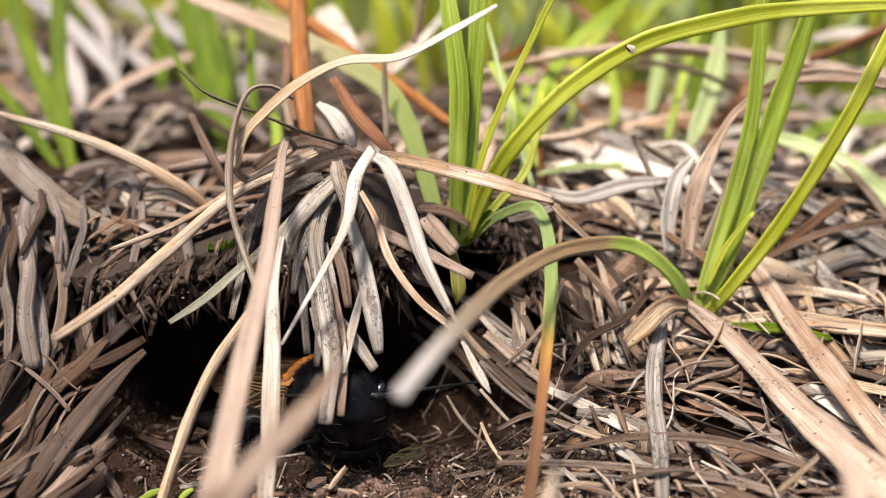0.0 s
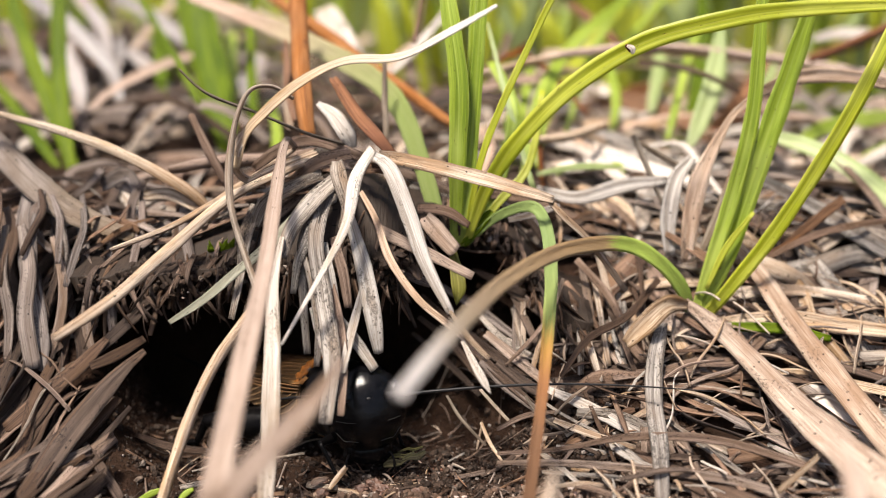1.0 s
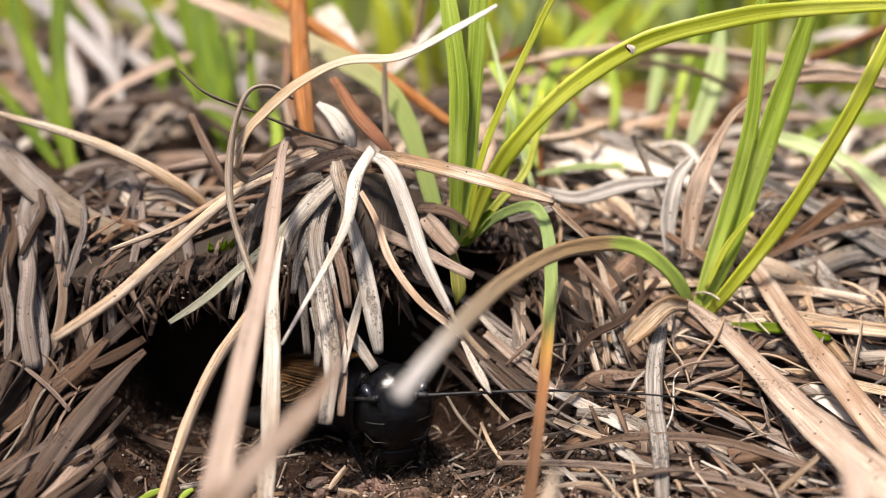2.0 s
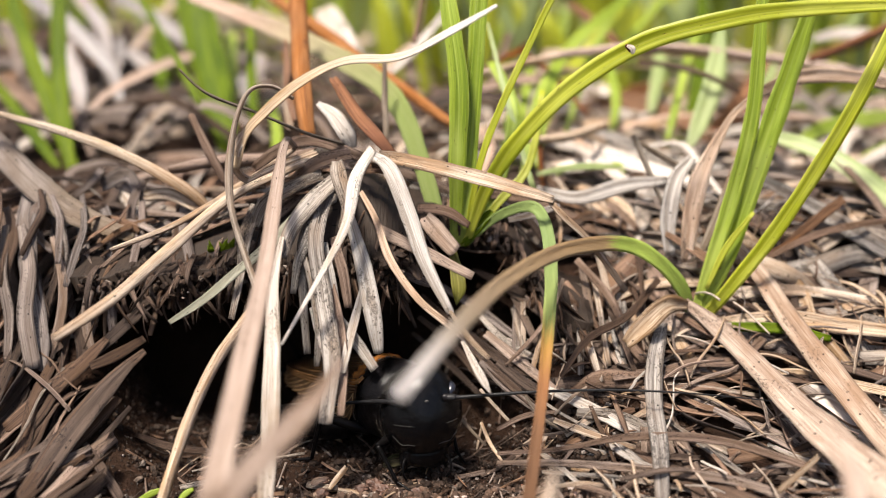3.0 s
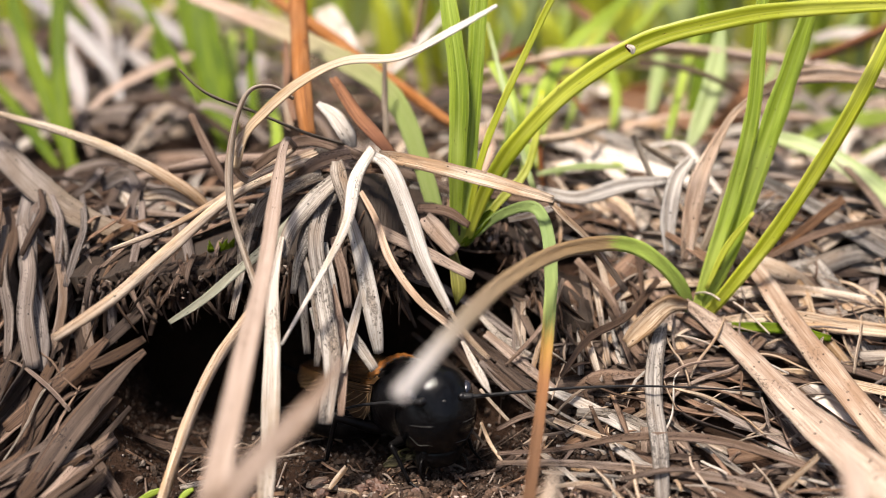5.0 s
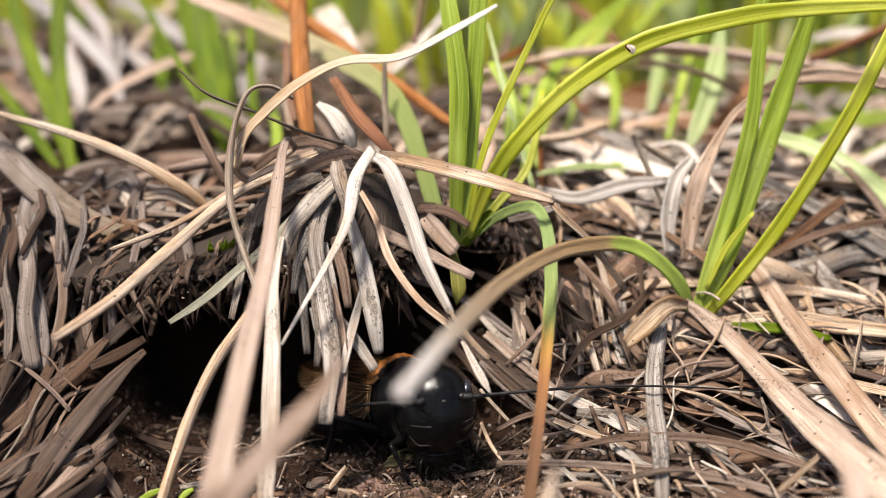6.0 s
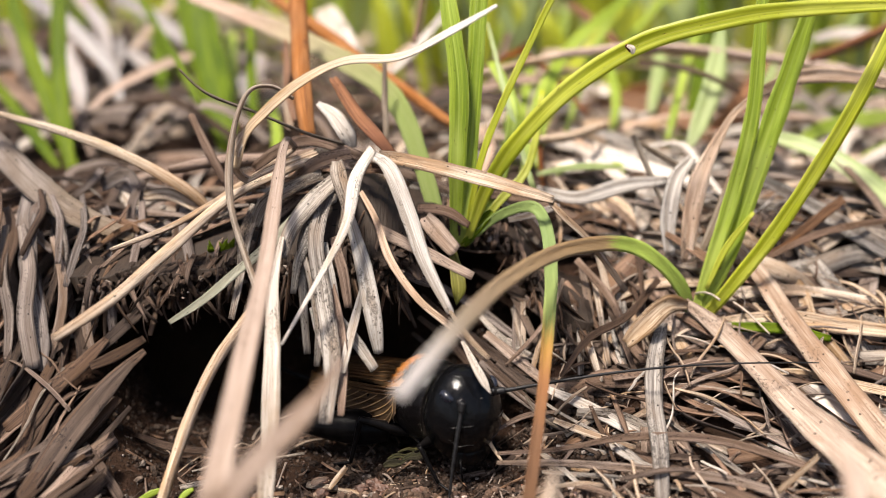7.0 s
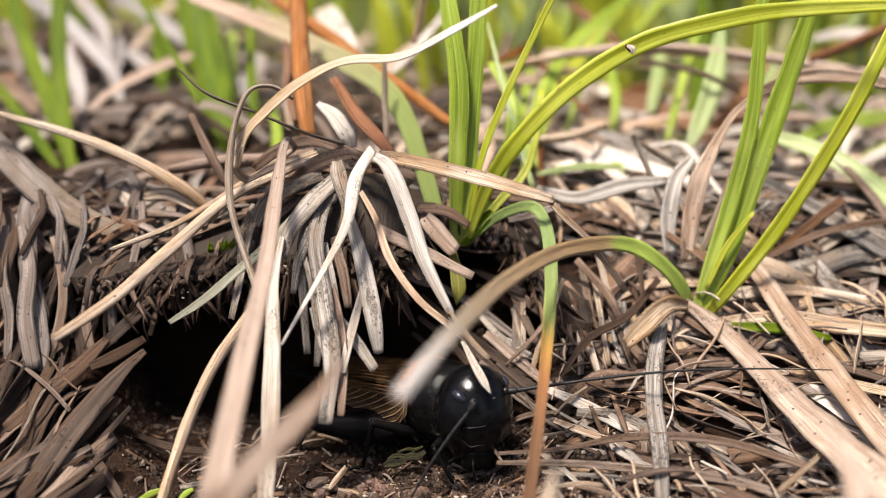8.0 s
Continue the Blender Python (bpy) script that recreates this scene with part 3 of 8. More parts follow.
leaf(tuft, "pale", [(-7.7, 14.0, 23.7, 0.85), (-8.2, 13.9, 25.0, 1.46), (-9.3, 14.8, 26.3, 1.31), (-10.8, 16.2, 27.1, 0.39)], fold=0.35)
leaf(tuft, "browning", [(-42.2, 18.1, 26.7, 0.48), (-38.5, 16.4, 26.3, 0.55), (-31.7, 14.9, 24.8, 0.93), (-26.5, 13.3, 23.2, 1.03), (-21.5, 11.5, 20.9, 1.06), (-19.0, 11.2, 18.3, 0.84)], fold=-0.75, thick=0.25, face=UP)
leaf(tuft, "brown", [(-21.8, 15.9, 26.2, 0.62), (-20.0, 13.9, 23.4, 0.77), (-18.4, 13.0, 20.6, 0.62)], fold=-0.75, thick=0.3)
leaf(tuft, "brown", [(-23.9, 15.4, 21.5, 0.79), (-19.7, 14.6, 22.4, 1.17), (-15.1, 13.7, 22.8, 1.16), (-10.7, 12.9, 23.5, 0.99)], fold=-0.75, thick=0.4)
leaf(tuft, "brown", [(-15.9, 12.5, 22.2, 0.76), (-13.3, 12.0, 24.1, 0.98), (-10.5, 12.2, 24.6, 0.98), (-6.8, 11.8, 23.3, 0.90)], fold=0.4)
leaf(tuft, "brown", [(-12.4, 11.2, 21.5, 0.90), (-10.4, 10.6, 23.1, 1.11), (-7.6, 10.9, 23.9, 1.04)], fold=0.4)
leaf(tuft, "brown", [(-6.8, 11.5, 22.4, 0.98), (-4.8, 10.5, 22.6, 0.89), (-3.0, 11.0, 21.0, 0.68)], fold=0.4)
leaf(tuft, "dun", [(-10.5, 10.3, 18.8, 0.53), (-6.8, 10.1, 18.1, 0.98), (-2.0, 7.5, 16.7, 1.03), (2.4, 5.4, 15.1, 0.72)], fold=0.3)
leaf(tuft, "brown", [(-6.9, 11.3, 18.5, 0.76), (-3.9, 9.4, 16.1, 0.90), (-1.8, 7.8, 14.1, 0.67)], fold=0.3)
leaf(tuft, "tan", [(-14.9, 25.4, 29.5, 0.51), (-14.9, 24.5, 27.0, 0.77), (-14.1, 21.4, 23.8, 0.84)], fold=0.3)
leaf(tuft, "twig", [(-5.3, 21.5, 30.5, 0.37), (-5.2, 19.4, 27.3, 0.53), (-4.9, 15.2, 24.0, 0.47)], name="twig", fold=-0.75, thick=0.3)
leaf(tuft, "grey", [(-15.5, 9.1, 18.2, 0.89), (-14.6, 9.6, 20.0, 1.11), (-12.2, 10.1, 21.3, 1.11), (-9.9, 10.4, 22.2, 0.96)], fold=0.3)
leaf(tuft, "brown", [(-16.8, 10.3, 15.4, 0.69), (-14.8, 10.0, 17.9, 0.83), (-11.9, 10.8, 20.2, 0.83)], fold=0.3)
leaf(tuft, "grey", [(-10.3, 9.0, 21.1, 0.66), (-10.4, 7.2, 18.8, 0.94), (-11.4, 5.8, 16.4, 0.79), (-11.9, 5.0, 13.8, 0.50)], fold=0.4)

left_tuft = thing("dead_sedge_tuft", (-37.0, 17.8, 19.3), "dead sedge leaves hanging in grey curls down the bank", "dead grass tuft")
# drab and umber below hold the bank's shade in the leaf colour
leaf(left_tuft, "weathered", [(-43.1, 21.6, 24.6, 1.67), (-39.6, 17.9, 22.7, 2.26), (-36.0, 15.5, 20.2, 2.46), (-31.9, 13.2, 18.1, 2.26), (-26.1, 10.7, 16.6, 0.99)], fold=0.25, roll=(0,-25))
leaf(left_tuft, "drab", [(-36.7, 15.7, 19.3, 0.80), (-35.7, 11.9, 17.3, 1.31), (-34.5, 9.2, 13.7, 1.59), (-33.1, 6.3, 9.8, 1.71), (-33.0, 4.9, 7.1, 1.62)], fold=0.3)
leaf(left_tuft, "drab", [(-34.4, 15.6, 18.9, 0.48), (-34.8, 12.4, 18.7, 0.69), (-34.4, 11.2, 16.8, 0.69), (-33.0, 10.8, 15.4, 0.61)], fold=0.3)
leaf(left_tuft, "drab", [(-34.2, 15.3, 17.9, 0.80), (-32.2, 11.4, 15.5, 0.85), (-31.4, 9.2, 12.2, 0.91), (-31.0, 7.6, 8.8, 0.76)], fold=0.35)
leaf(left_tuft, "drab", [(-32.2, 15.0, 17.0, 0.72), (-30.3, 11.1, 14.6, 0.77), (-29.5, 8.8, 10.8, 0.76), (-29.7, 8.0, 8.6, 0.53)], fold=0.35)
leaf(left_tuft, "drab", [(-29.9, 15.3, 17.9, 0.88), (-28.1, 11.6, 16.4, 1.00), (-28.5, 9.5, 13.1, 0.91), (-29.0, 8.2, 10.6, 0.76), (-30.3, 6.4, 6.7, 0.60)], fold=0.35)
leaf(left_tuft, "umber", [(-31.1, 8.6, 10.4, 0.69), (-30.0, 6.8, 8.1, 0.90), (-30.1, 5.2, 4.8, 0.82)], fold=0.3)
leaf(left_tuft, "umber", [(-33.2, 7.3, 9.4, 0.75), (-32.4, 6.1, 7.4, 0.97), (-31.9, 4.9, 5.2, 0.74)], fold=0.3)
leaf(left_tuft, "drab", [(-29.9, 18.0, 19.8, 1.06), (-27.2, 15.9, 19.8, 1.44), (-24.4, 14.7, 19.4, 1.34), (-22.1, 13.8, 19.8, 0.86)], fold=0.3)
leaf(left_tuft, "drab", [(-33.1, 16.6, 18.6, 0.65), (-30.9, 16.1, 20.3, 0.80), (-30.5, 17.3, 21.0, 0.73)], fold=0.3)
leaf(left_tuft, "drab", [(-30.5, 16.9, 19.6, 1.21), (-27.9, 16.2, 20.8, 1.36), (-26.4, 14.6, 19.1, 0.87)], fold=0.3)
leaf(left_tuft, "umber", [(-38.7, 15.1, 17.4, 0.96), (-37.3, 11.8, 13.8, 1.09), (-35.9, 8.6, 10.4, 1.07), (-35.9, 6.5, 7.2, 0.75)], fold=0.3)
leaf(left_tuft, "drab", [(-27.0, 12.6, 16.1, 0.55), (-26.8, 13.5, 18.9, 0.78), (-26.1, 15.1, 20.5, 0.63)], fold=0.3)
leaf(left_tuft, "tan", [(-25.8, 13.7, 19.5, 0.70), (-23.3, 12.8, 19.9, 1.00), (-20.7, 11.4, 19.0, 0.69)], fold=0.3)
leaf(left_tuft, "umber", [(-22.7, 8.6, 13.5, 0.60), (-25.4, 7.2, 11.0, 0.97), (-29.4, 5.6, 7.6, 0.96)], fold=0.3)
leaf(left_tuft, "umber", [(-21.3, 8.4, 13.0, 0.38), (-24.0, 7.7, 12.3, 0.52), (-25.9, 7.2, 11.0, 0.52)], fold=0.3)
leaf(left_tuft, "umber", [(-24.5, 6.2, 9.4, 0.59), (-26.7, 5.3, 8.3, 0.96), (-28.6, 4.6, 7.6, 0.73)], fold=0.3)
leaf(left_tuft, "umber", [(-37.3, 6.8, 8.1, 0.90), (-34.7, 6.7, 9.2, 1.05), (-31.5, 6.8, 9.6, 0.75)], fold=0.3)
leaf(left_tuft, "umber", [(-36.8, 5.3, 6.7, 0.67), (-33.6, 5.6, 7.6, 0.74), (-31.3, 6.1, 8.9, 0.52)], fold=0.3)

# blades behind, coloured dark to stand for the shaded gaps
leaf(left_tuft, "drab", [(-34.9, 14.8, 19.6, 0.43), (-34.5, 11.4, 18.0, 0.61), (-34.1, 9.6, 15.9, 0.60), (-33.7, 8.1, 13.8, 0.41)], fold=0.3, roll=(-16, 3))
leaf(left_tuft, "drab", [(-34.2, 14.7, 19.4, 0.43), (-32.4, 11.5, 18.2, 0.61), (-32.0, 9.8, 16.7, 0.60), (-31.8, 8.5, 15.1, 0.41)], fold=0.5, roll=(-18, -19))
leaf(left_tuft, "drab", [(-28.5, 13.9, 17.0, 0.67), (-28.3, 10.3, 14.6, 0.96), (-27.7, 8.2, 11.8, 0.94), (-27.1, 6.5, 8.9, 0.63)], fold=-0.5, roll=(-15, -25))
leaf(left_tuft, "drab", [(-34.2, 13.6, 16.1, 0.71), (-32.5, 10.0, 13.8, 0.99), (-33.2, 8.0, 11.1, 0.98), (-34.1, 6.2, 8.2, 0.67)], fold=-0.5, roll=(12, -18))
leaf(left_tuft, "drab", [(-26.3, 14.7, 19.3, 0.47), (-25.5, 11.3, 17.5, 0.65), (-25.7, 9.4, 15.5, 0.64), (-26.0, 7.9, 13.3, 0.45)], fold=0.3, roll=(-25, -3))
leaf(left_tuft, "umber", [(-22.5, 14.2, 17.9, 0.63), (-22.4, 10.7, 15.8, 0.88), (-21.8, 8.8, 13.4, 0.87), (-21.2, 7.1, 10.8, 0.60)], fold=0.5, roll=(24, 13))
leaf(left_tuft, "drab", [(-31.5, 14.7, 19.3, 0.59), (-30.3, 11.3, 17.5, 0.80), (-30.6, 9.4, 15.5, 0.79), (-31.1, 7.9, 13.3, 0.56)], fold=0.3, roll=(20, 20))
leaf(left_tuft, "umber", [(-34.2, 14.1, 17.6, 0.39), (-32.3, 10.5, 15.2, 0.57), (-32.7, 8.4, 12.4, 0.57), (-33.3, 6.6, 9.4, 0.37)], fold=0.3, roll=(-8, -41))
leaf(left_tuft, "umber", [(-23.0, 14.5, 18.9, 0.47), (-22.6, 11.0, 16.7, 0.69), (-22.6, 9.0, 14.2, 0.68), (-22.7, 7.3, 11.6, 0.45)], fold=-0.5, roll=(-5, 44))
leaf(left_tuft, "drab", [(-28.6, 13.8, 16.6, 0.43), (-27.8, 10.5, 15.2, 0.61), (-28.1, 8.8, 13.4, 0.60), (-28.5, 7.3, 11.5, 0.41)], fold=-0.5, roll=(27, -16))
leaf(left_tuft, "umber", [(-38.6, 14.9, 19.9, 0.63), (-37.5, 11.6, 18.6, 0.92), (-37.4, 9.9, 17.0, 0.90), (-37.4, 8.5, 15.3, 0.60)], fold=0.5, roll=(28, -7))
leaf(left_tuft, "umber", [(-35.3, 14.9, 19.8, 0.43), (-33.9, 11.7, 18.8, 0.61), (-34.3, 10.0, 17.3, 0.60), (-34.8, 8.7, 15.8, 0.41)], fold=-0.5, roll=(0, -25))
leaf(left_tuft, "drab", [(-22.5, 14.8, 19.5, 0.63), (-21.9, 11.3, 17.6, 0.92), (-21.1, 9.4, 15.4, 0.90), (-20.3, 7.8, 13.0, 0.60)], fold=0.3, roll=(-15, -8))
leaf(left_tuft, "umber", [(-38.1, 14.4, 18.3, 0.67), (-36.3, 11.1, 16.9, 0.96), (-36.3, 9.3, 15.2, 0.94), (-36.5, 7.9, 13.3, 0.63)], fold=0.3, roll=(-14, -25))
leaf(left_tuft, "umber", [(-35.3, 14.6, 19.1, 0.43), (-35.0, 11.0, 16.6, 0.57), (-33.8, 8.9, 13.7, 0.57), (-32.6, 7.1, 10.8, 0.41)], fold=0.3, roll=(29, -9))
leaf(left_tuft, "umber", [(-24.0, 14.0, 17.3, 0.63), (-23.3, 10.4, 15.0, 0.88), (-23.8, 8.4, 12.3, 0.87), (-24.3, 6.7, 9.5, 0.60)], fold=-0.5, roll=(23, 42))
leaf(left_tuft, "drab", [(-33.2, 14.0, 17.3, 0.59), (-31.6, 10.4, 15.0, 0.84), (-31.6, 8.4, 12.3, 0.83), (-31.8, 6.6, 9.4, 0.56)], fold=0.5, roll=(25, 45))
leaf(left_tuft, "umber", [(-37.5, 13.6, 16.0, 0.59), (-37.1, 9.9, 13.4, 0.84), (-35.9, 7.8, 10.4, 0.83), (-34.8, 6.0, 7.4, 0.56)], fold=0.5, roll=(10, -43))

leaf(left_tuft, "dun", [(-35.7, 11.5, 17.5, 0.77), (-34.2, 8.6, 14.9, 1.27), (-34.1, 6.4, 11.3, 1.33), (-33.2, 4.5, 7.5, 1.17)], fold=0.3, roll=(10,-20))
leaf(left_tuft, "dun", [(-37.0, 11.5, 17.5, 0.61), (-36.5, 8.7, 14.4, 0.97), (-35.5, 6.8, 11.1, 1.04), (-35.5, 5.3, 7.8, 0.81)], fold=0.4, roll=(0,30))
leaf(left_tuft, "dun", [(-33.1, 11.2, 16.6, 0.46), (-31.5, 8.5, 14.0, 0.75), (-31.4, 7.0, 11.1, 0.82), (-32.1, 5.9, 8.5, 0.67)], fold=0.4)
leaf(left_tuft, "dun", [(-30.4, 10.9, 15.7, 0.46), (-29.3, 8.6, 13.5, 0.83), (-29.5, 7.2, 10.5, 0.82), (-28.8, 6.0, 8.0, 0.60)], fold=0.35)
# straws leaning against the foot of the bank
# the shade over this pile is put into the umber colour
loose("umber", [(-25.0, 4.3, 8.2, 0.66), (-27.0, 2.2, 6.2, 1.36), (-29.1, -1.3, 3.7, 1.45), (-30.8, -4.3, 1.2, 1.21)], "dark umber sedge straw lying on the litter", fold=0.2)
loose("umber", [(-27.6, 6.2, 9.4, 0.59), (-29.5, 4.6, 7.6, 1.25), (-31.8, 3.0, 5.9, 1.37), (-34.3, 0.9, 4.0, 1.06)], "dark umber sedge straw lying on the litter", fold=0.2)
loose("umber", [(-29.1, -0.0, 4.5, 0.56), (-31.1, -1.9, 3.1, 1.24), (-34.0, -3.6, 1.7, 1.22)], "dark umber sedge straw lying on the litter", fold=0.2)
loose("umber", [(-24.2, 5.0, 8.8, 0.59), (-26.4, 3.4, 7.1, 1.16), (-28.8, 0.5, 4.7, 1.27), (-30.6, -3.5, 2.1, 1.15), (-32.2, -5.3, -0.1, 0.80)], "dark umber sedge straw lying on the litter", fold=0.3)
loose("umber", [(-25.9, 2.9, 5.7, 0.58), (-27.4, 1.4, 4.2, 0.86), (-29.0, -0.6, 2.9, 0.91), (-30.6, -2.8, 1.2, 0.82)], "dark umber sedge straw lying on the litter", fold=0.3)
loose("umber", [(-27.9, -0.0, 3.2, 0.49), (-26.1, -1.5, 1.7, 0.83), (-24.2, -3.5, 0.5, 0.68)], "dark umber sedge straw lying on the litter", fold=0.3)
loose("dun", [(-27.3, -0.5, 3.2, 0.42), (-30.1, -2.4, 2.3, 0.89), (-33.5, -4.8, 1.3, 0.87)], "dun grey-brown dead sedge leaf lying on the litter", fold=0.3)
loose("umber", [(-31.0, 4.0, 5.9, 0.51), (-32.3, 1.0, 3.2, 0.93), (-33.3, -3.5, 0.6, 0.75)], "dark umber sedge straw lying on the litter", fold=0.3)
loose("umber", [(-33.8, 5.4, 7.0, 0.52), (-34.1, 2.7, 5.0, 1.08), (-35.4, -0.1, 3.0, 1.20)], "dark umber sedge straw lying on the litter", fold=0.3)
loose("umber", [(-27.5, -1.2, 2.9, 0.35), (-29.7, -2.6, 1.6, 0.69), (-32.3, -4.2, 0.0, 0.61)], "dark umber sedge straw lying on the litter", fold=0.3)
loose("umber", [(-31.8, 4.0, 5.9, 0.59), (-31.8, 1.7, 3.5, 0.86), (-31.9, -0.5, 1.8, 0.70)], "dark umber sedge straw lying on the litter", fold=0.3)
loose("umber", [(-25.0, 2.7, 5.0, 0.36), (-27.2, 0.4, 2.8, 0.64), (-29.1, -2.4, 0.8, 0.55)], "dark umber sedge straw lying on the litter", fold=0.3)
loose("umber", [(-25.2, 3.8, 1.9, 0.45), (-22.2, 2.6, 1.5, 0.66), (-18.7, 1.6, 1.6, 0.51)], "dark umber sedge straw lying on the litter", fold=0.3)

green_tuft = thing("green_sedge_tuft", (1.5, 11.0, 16.0), "fresh green sedge shoots rising from the burrow roof", "grass tuft", "green sedge tufts")
leaf(green_tuft, "green", [(0.9, 10.9, 15.9, 0.61), (1.1, 11.4, 19.0, 1.14), (1.2, 11.8, 23.3, 1.50), (1.3, 12.7, 29.2, 1.56), (0.5, 14.5, 35.0, 1.41), (-0.4, 17.4, 40.7, 1.13)], fold=0.3)
leaf(green_tuft, "green", [(1.5, 10.9, 15.9, 0.54), (2.1, 12.0, 20.8, 0.99), (2.6, 13.4, 26.8, 1.06), (3.2, 15.8, 35.8, 0.98), (3.5, 17.4, 40.7, 0.75)], fold=0.35)
leaf(green_tuft, "green", [(1.3, 11.5, 15.9, 0.46), (2.0, 12.9, 22.0, 0.77), (2.3, 14.2, 27.6, 0.76), (2.6, 15.8, 34.0, 0.83), (2.7, 17.7, 39.8, 0.61)], fold=0.35)
leaf(green_tuft, "lime", [(1.8, 11.0, 16.0, 0.38), (3.1, 12.1, 22.7, 0.57), (4.7, 13.0, 27.1, 0.60), (6.8, 14.0, 31.6, 0.60), (9.3, 15.1, 36.7, 0.52)], fold=0.4)
leaf(green_tuft, "lime", [(1.9, 11.0, 16.0, 0.54), (3.9, 10.7, 21.6, 1.27), (7.1, 10.6, 26.2, 1.47), (11.0, 10.3, 30.0, 1.51), (15.8, 10.2, 32.9, 1.49), (21.2, 9.6, 34.5, 1.47), (26.7, 9.4, 35.4, 1.25), (35.8, 8.5, 35.9, 0.82)], fold=0.35, roll=(0,15))
leaf(green_tuft, "fading", [(-0.1, 11.2, 17.0, 0.57), (-0.6, 13.0, 18.3, 1.26), (-2.0, 17.0, 21.9, 1.61), (-3.6, 21.0, 25.2, 1.87), (-5.9, 25.0, 27.4, 2.04), (-10.2, 29.0, 29.4, 2.11), (-15.2, 33.0, 31.1, 1.96), (-19.9, 37.0, 32.5, 1.79), (-27.8, 43.0, 34.7, 1.63)], fold=0.2)
leaf(green_tuft, "turning", [(2.0, 11.0, 16.0, 0.38), (4.5, 10.7, 18.5, 0.76), (7.2, 9.6, 19.7, 0.96), (8.2, 7.2, 18.8, 1.01), (8.4, 4.1, 16.0, 1.02), (7.9, 0.5, 12.8, 0.95), (7.0, -4.5, 8.8, 0.81), (5.8, -9.7, 4.2, 0.92), (5.1, -13.0, -1.0, 0.84)], fold=0.3)
leaf(green_tuft, "green", [(2.2, 11.6, 16.4, 0.46), (4.8, 15.9, 19.8, 0.96), (6.5, 21.9, 25.3, 1.17), (4.8, 27.4, 29.3, 1.05)], fold=0.3)
leaf(green_tuft, "lime", [(2.3, 11.6, 16.2, 0.39), (4.7, 13.5, 18.9, 0.70), (7.5, 15.5, 21.9, 0.71), (8.8, 18.5, 27.9, 0.56)], fold=0.3)
leaf(green_tuft, "olive", [(0.7, 10.1, 16.4, 0.38), (1.0, 9.0, 14.8, 0.98), (1.3, 8.0, 13.2, 1.12), (1.1, 7.5, 11.8, 0.67)], fold=0.3, point=0.2)
leaf(green_tuft, "deep", [(1.7, 10.9, 15.9, 0.54), (2.9, 11.0, 17.6, 0.99), (4.1, 10.9, 18.9, 0.61)], fold=0.3)
loose("dun", [(-1.5, 10.2, 18.6, 1.13), (-0.7, 9.5, 17.8, 1.49), (1.0, 8.4, 16.2, 1.34)], "dun grey-brown dead sedge leaf lying on the litter", fold=0.3)
loose("brown", [(-2.1, 11.4, 19.0, 0.76), (0.3, 10.9, 18.9, 0.91), (2.2, 10.5, 17.8, 0.53)], "dull brown rotting sedge leaf lying on the litter", fold=0.3)

leaf(green_tuft, "rust", [(14.2, 9.6, 32.7, 0.22), (14.4, 9.6, 32.6, 0.44), (14.6, 9.6, 32.2, 0.22)], name="bite_scar", rough=0.4)
leaf(green_tuft, "pale", [(14.3, 9.4, 32.7, 0.18), (14.7, 9.4, 32.5, 0.40), (14.8, 9.4, 32.1, 0.18)], name="bite_scar", rough=0.4)

right_tuft = thing("green_sedge_tuft", (22.0, 11.0, 9.6), "green sedge shoots with dry outer leaves on the slope", "grass tuft", "green sedge tufts")
leaf(right_tuft, "arch", [(21.5, 10.9, 9.2, 0.71), (20.3, 10.3, 12.3, 1.16), (17.8, 9.6, 15.1, 1.29), (14.7, 8.6, 16.8, 1.26), (9.4, 3.7, 17.9, 1.25), (4.5, -4.5, 18.5, 1.14), (0.5, -15.8, 19.3, 0.98), (-2.2, -24.6, 19.7, 0.71)], fold=0.3, thick=0.2)
leaf(right_tuft, "green", [(21.7, 11.0, 9.5, 0.55), (23.2, 11.7, 14.9, 1.24), (24.9, 13.0, 20.6, 1.46), (26.1, 14.1, 27.1, 1.29), (26.5, 15.8, 35.8, 0.98), (26.7, 17.1, 39.8, 0.75)], fold=0.35)
leaf(right_tuft, "green", [(22.2, 10.9, 9.4, 0.63), (24.6, 12.1, 15.3, 1.56), (27.2, 13.8, 23.8, 1.92), (29.2, 15.1, 30.3, 1.75), (30.8, 15.8, 35.8, 1.28), (32.0, 16.7, 38.5, 0.90)], fold=0.4)
leaf(right_tuft, "lime", [(22.5, 10.9, 9.2, 0.79), (24.4, 10.3, 12.3, 1.23), (27.2, 10.1, 16.7, 1.29), (30.0, 10.2, 21.7, 1.30), (32.8, 10.1, 27.8, 1.30), (36.4, 11.6, 35.6, 1.00)], fold=0.3)
leaf(right_tuft, "lime", [(22.6, 10.8, 12.1, 0.39), (24.1, 11.4, 15.5, 0.58), (26.3, 11.8, 18.6, 0.31)], fold=0.4)
leaf(right_tuft, "deep", [(22.0, 10.3, 9.2, 0.39), (24.4, 9.3, 9.2, 0.77), (28.7, 7.8, 9.6, 0.83), (32.2, 7.1, 9.0, 0.53)], fold=0.3)
leaf(right_tuft, "tan", [(20.8, 9.9, 10.9, 0.77), (18.6, 8.0, 11.7, 1.58), (16.4, 6.1, 10.7, 1.70), (14.8, 5.2, 9.4, 0.95)], fold=0.45)
leaf(right_tuft, "pink", [(20.7, 10.3, 11.0, 0.77), (22.8, 8.5, 9.7, 1.45), (25.1, 5.0, 7.9, 1.8), (26.9, 0.5, 6.5, 2.2), (28.6, -4.5, 5.6, 2.7), (30.0, -9.0, 5.0, 3.2), (31.0, -14.0, 4.9, 3.5)], fold=0.25, thick=0.25)
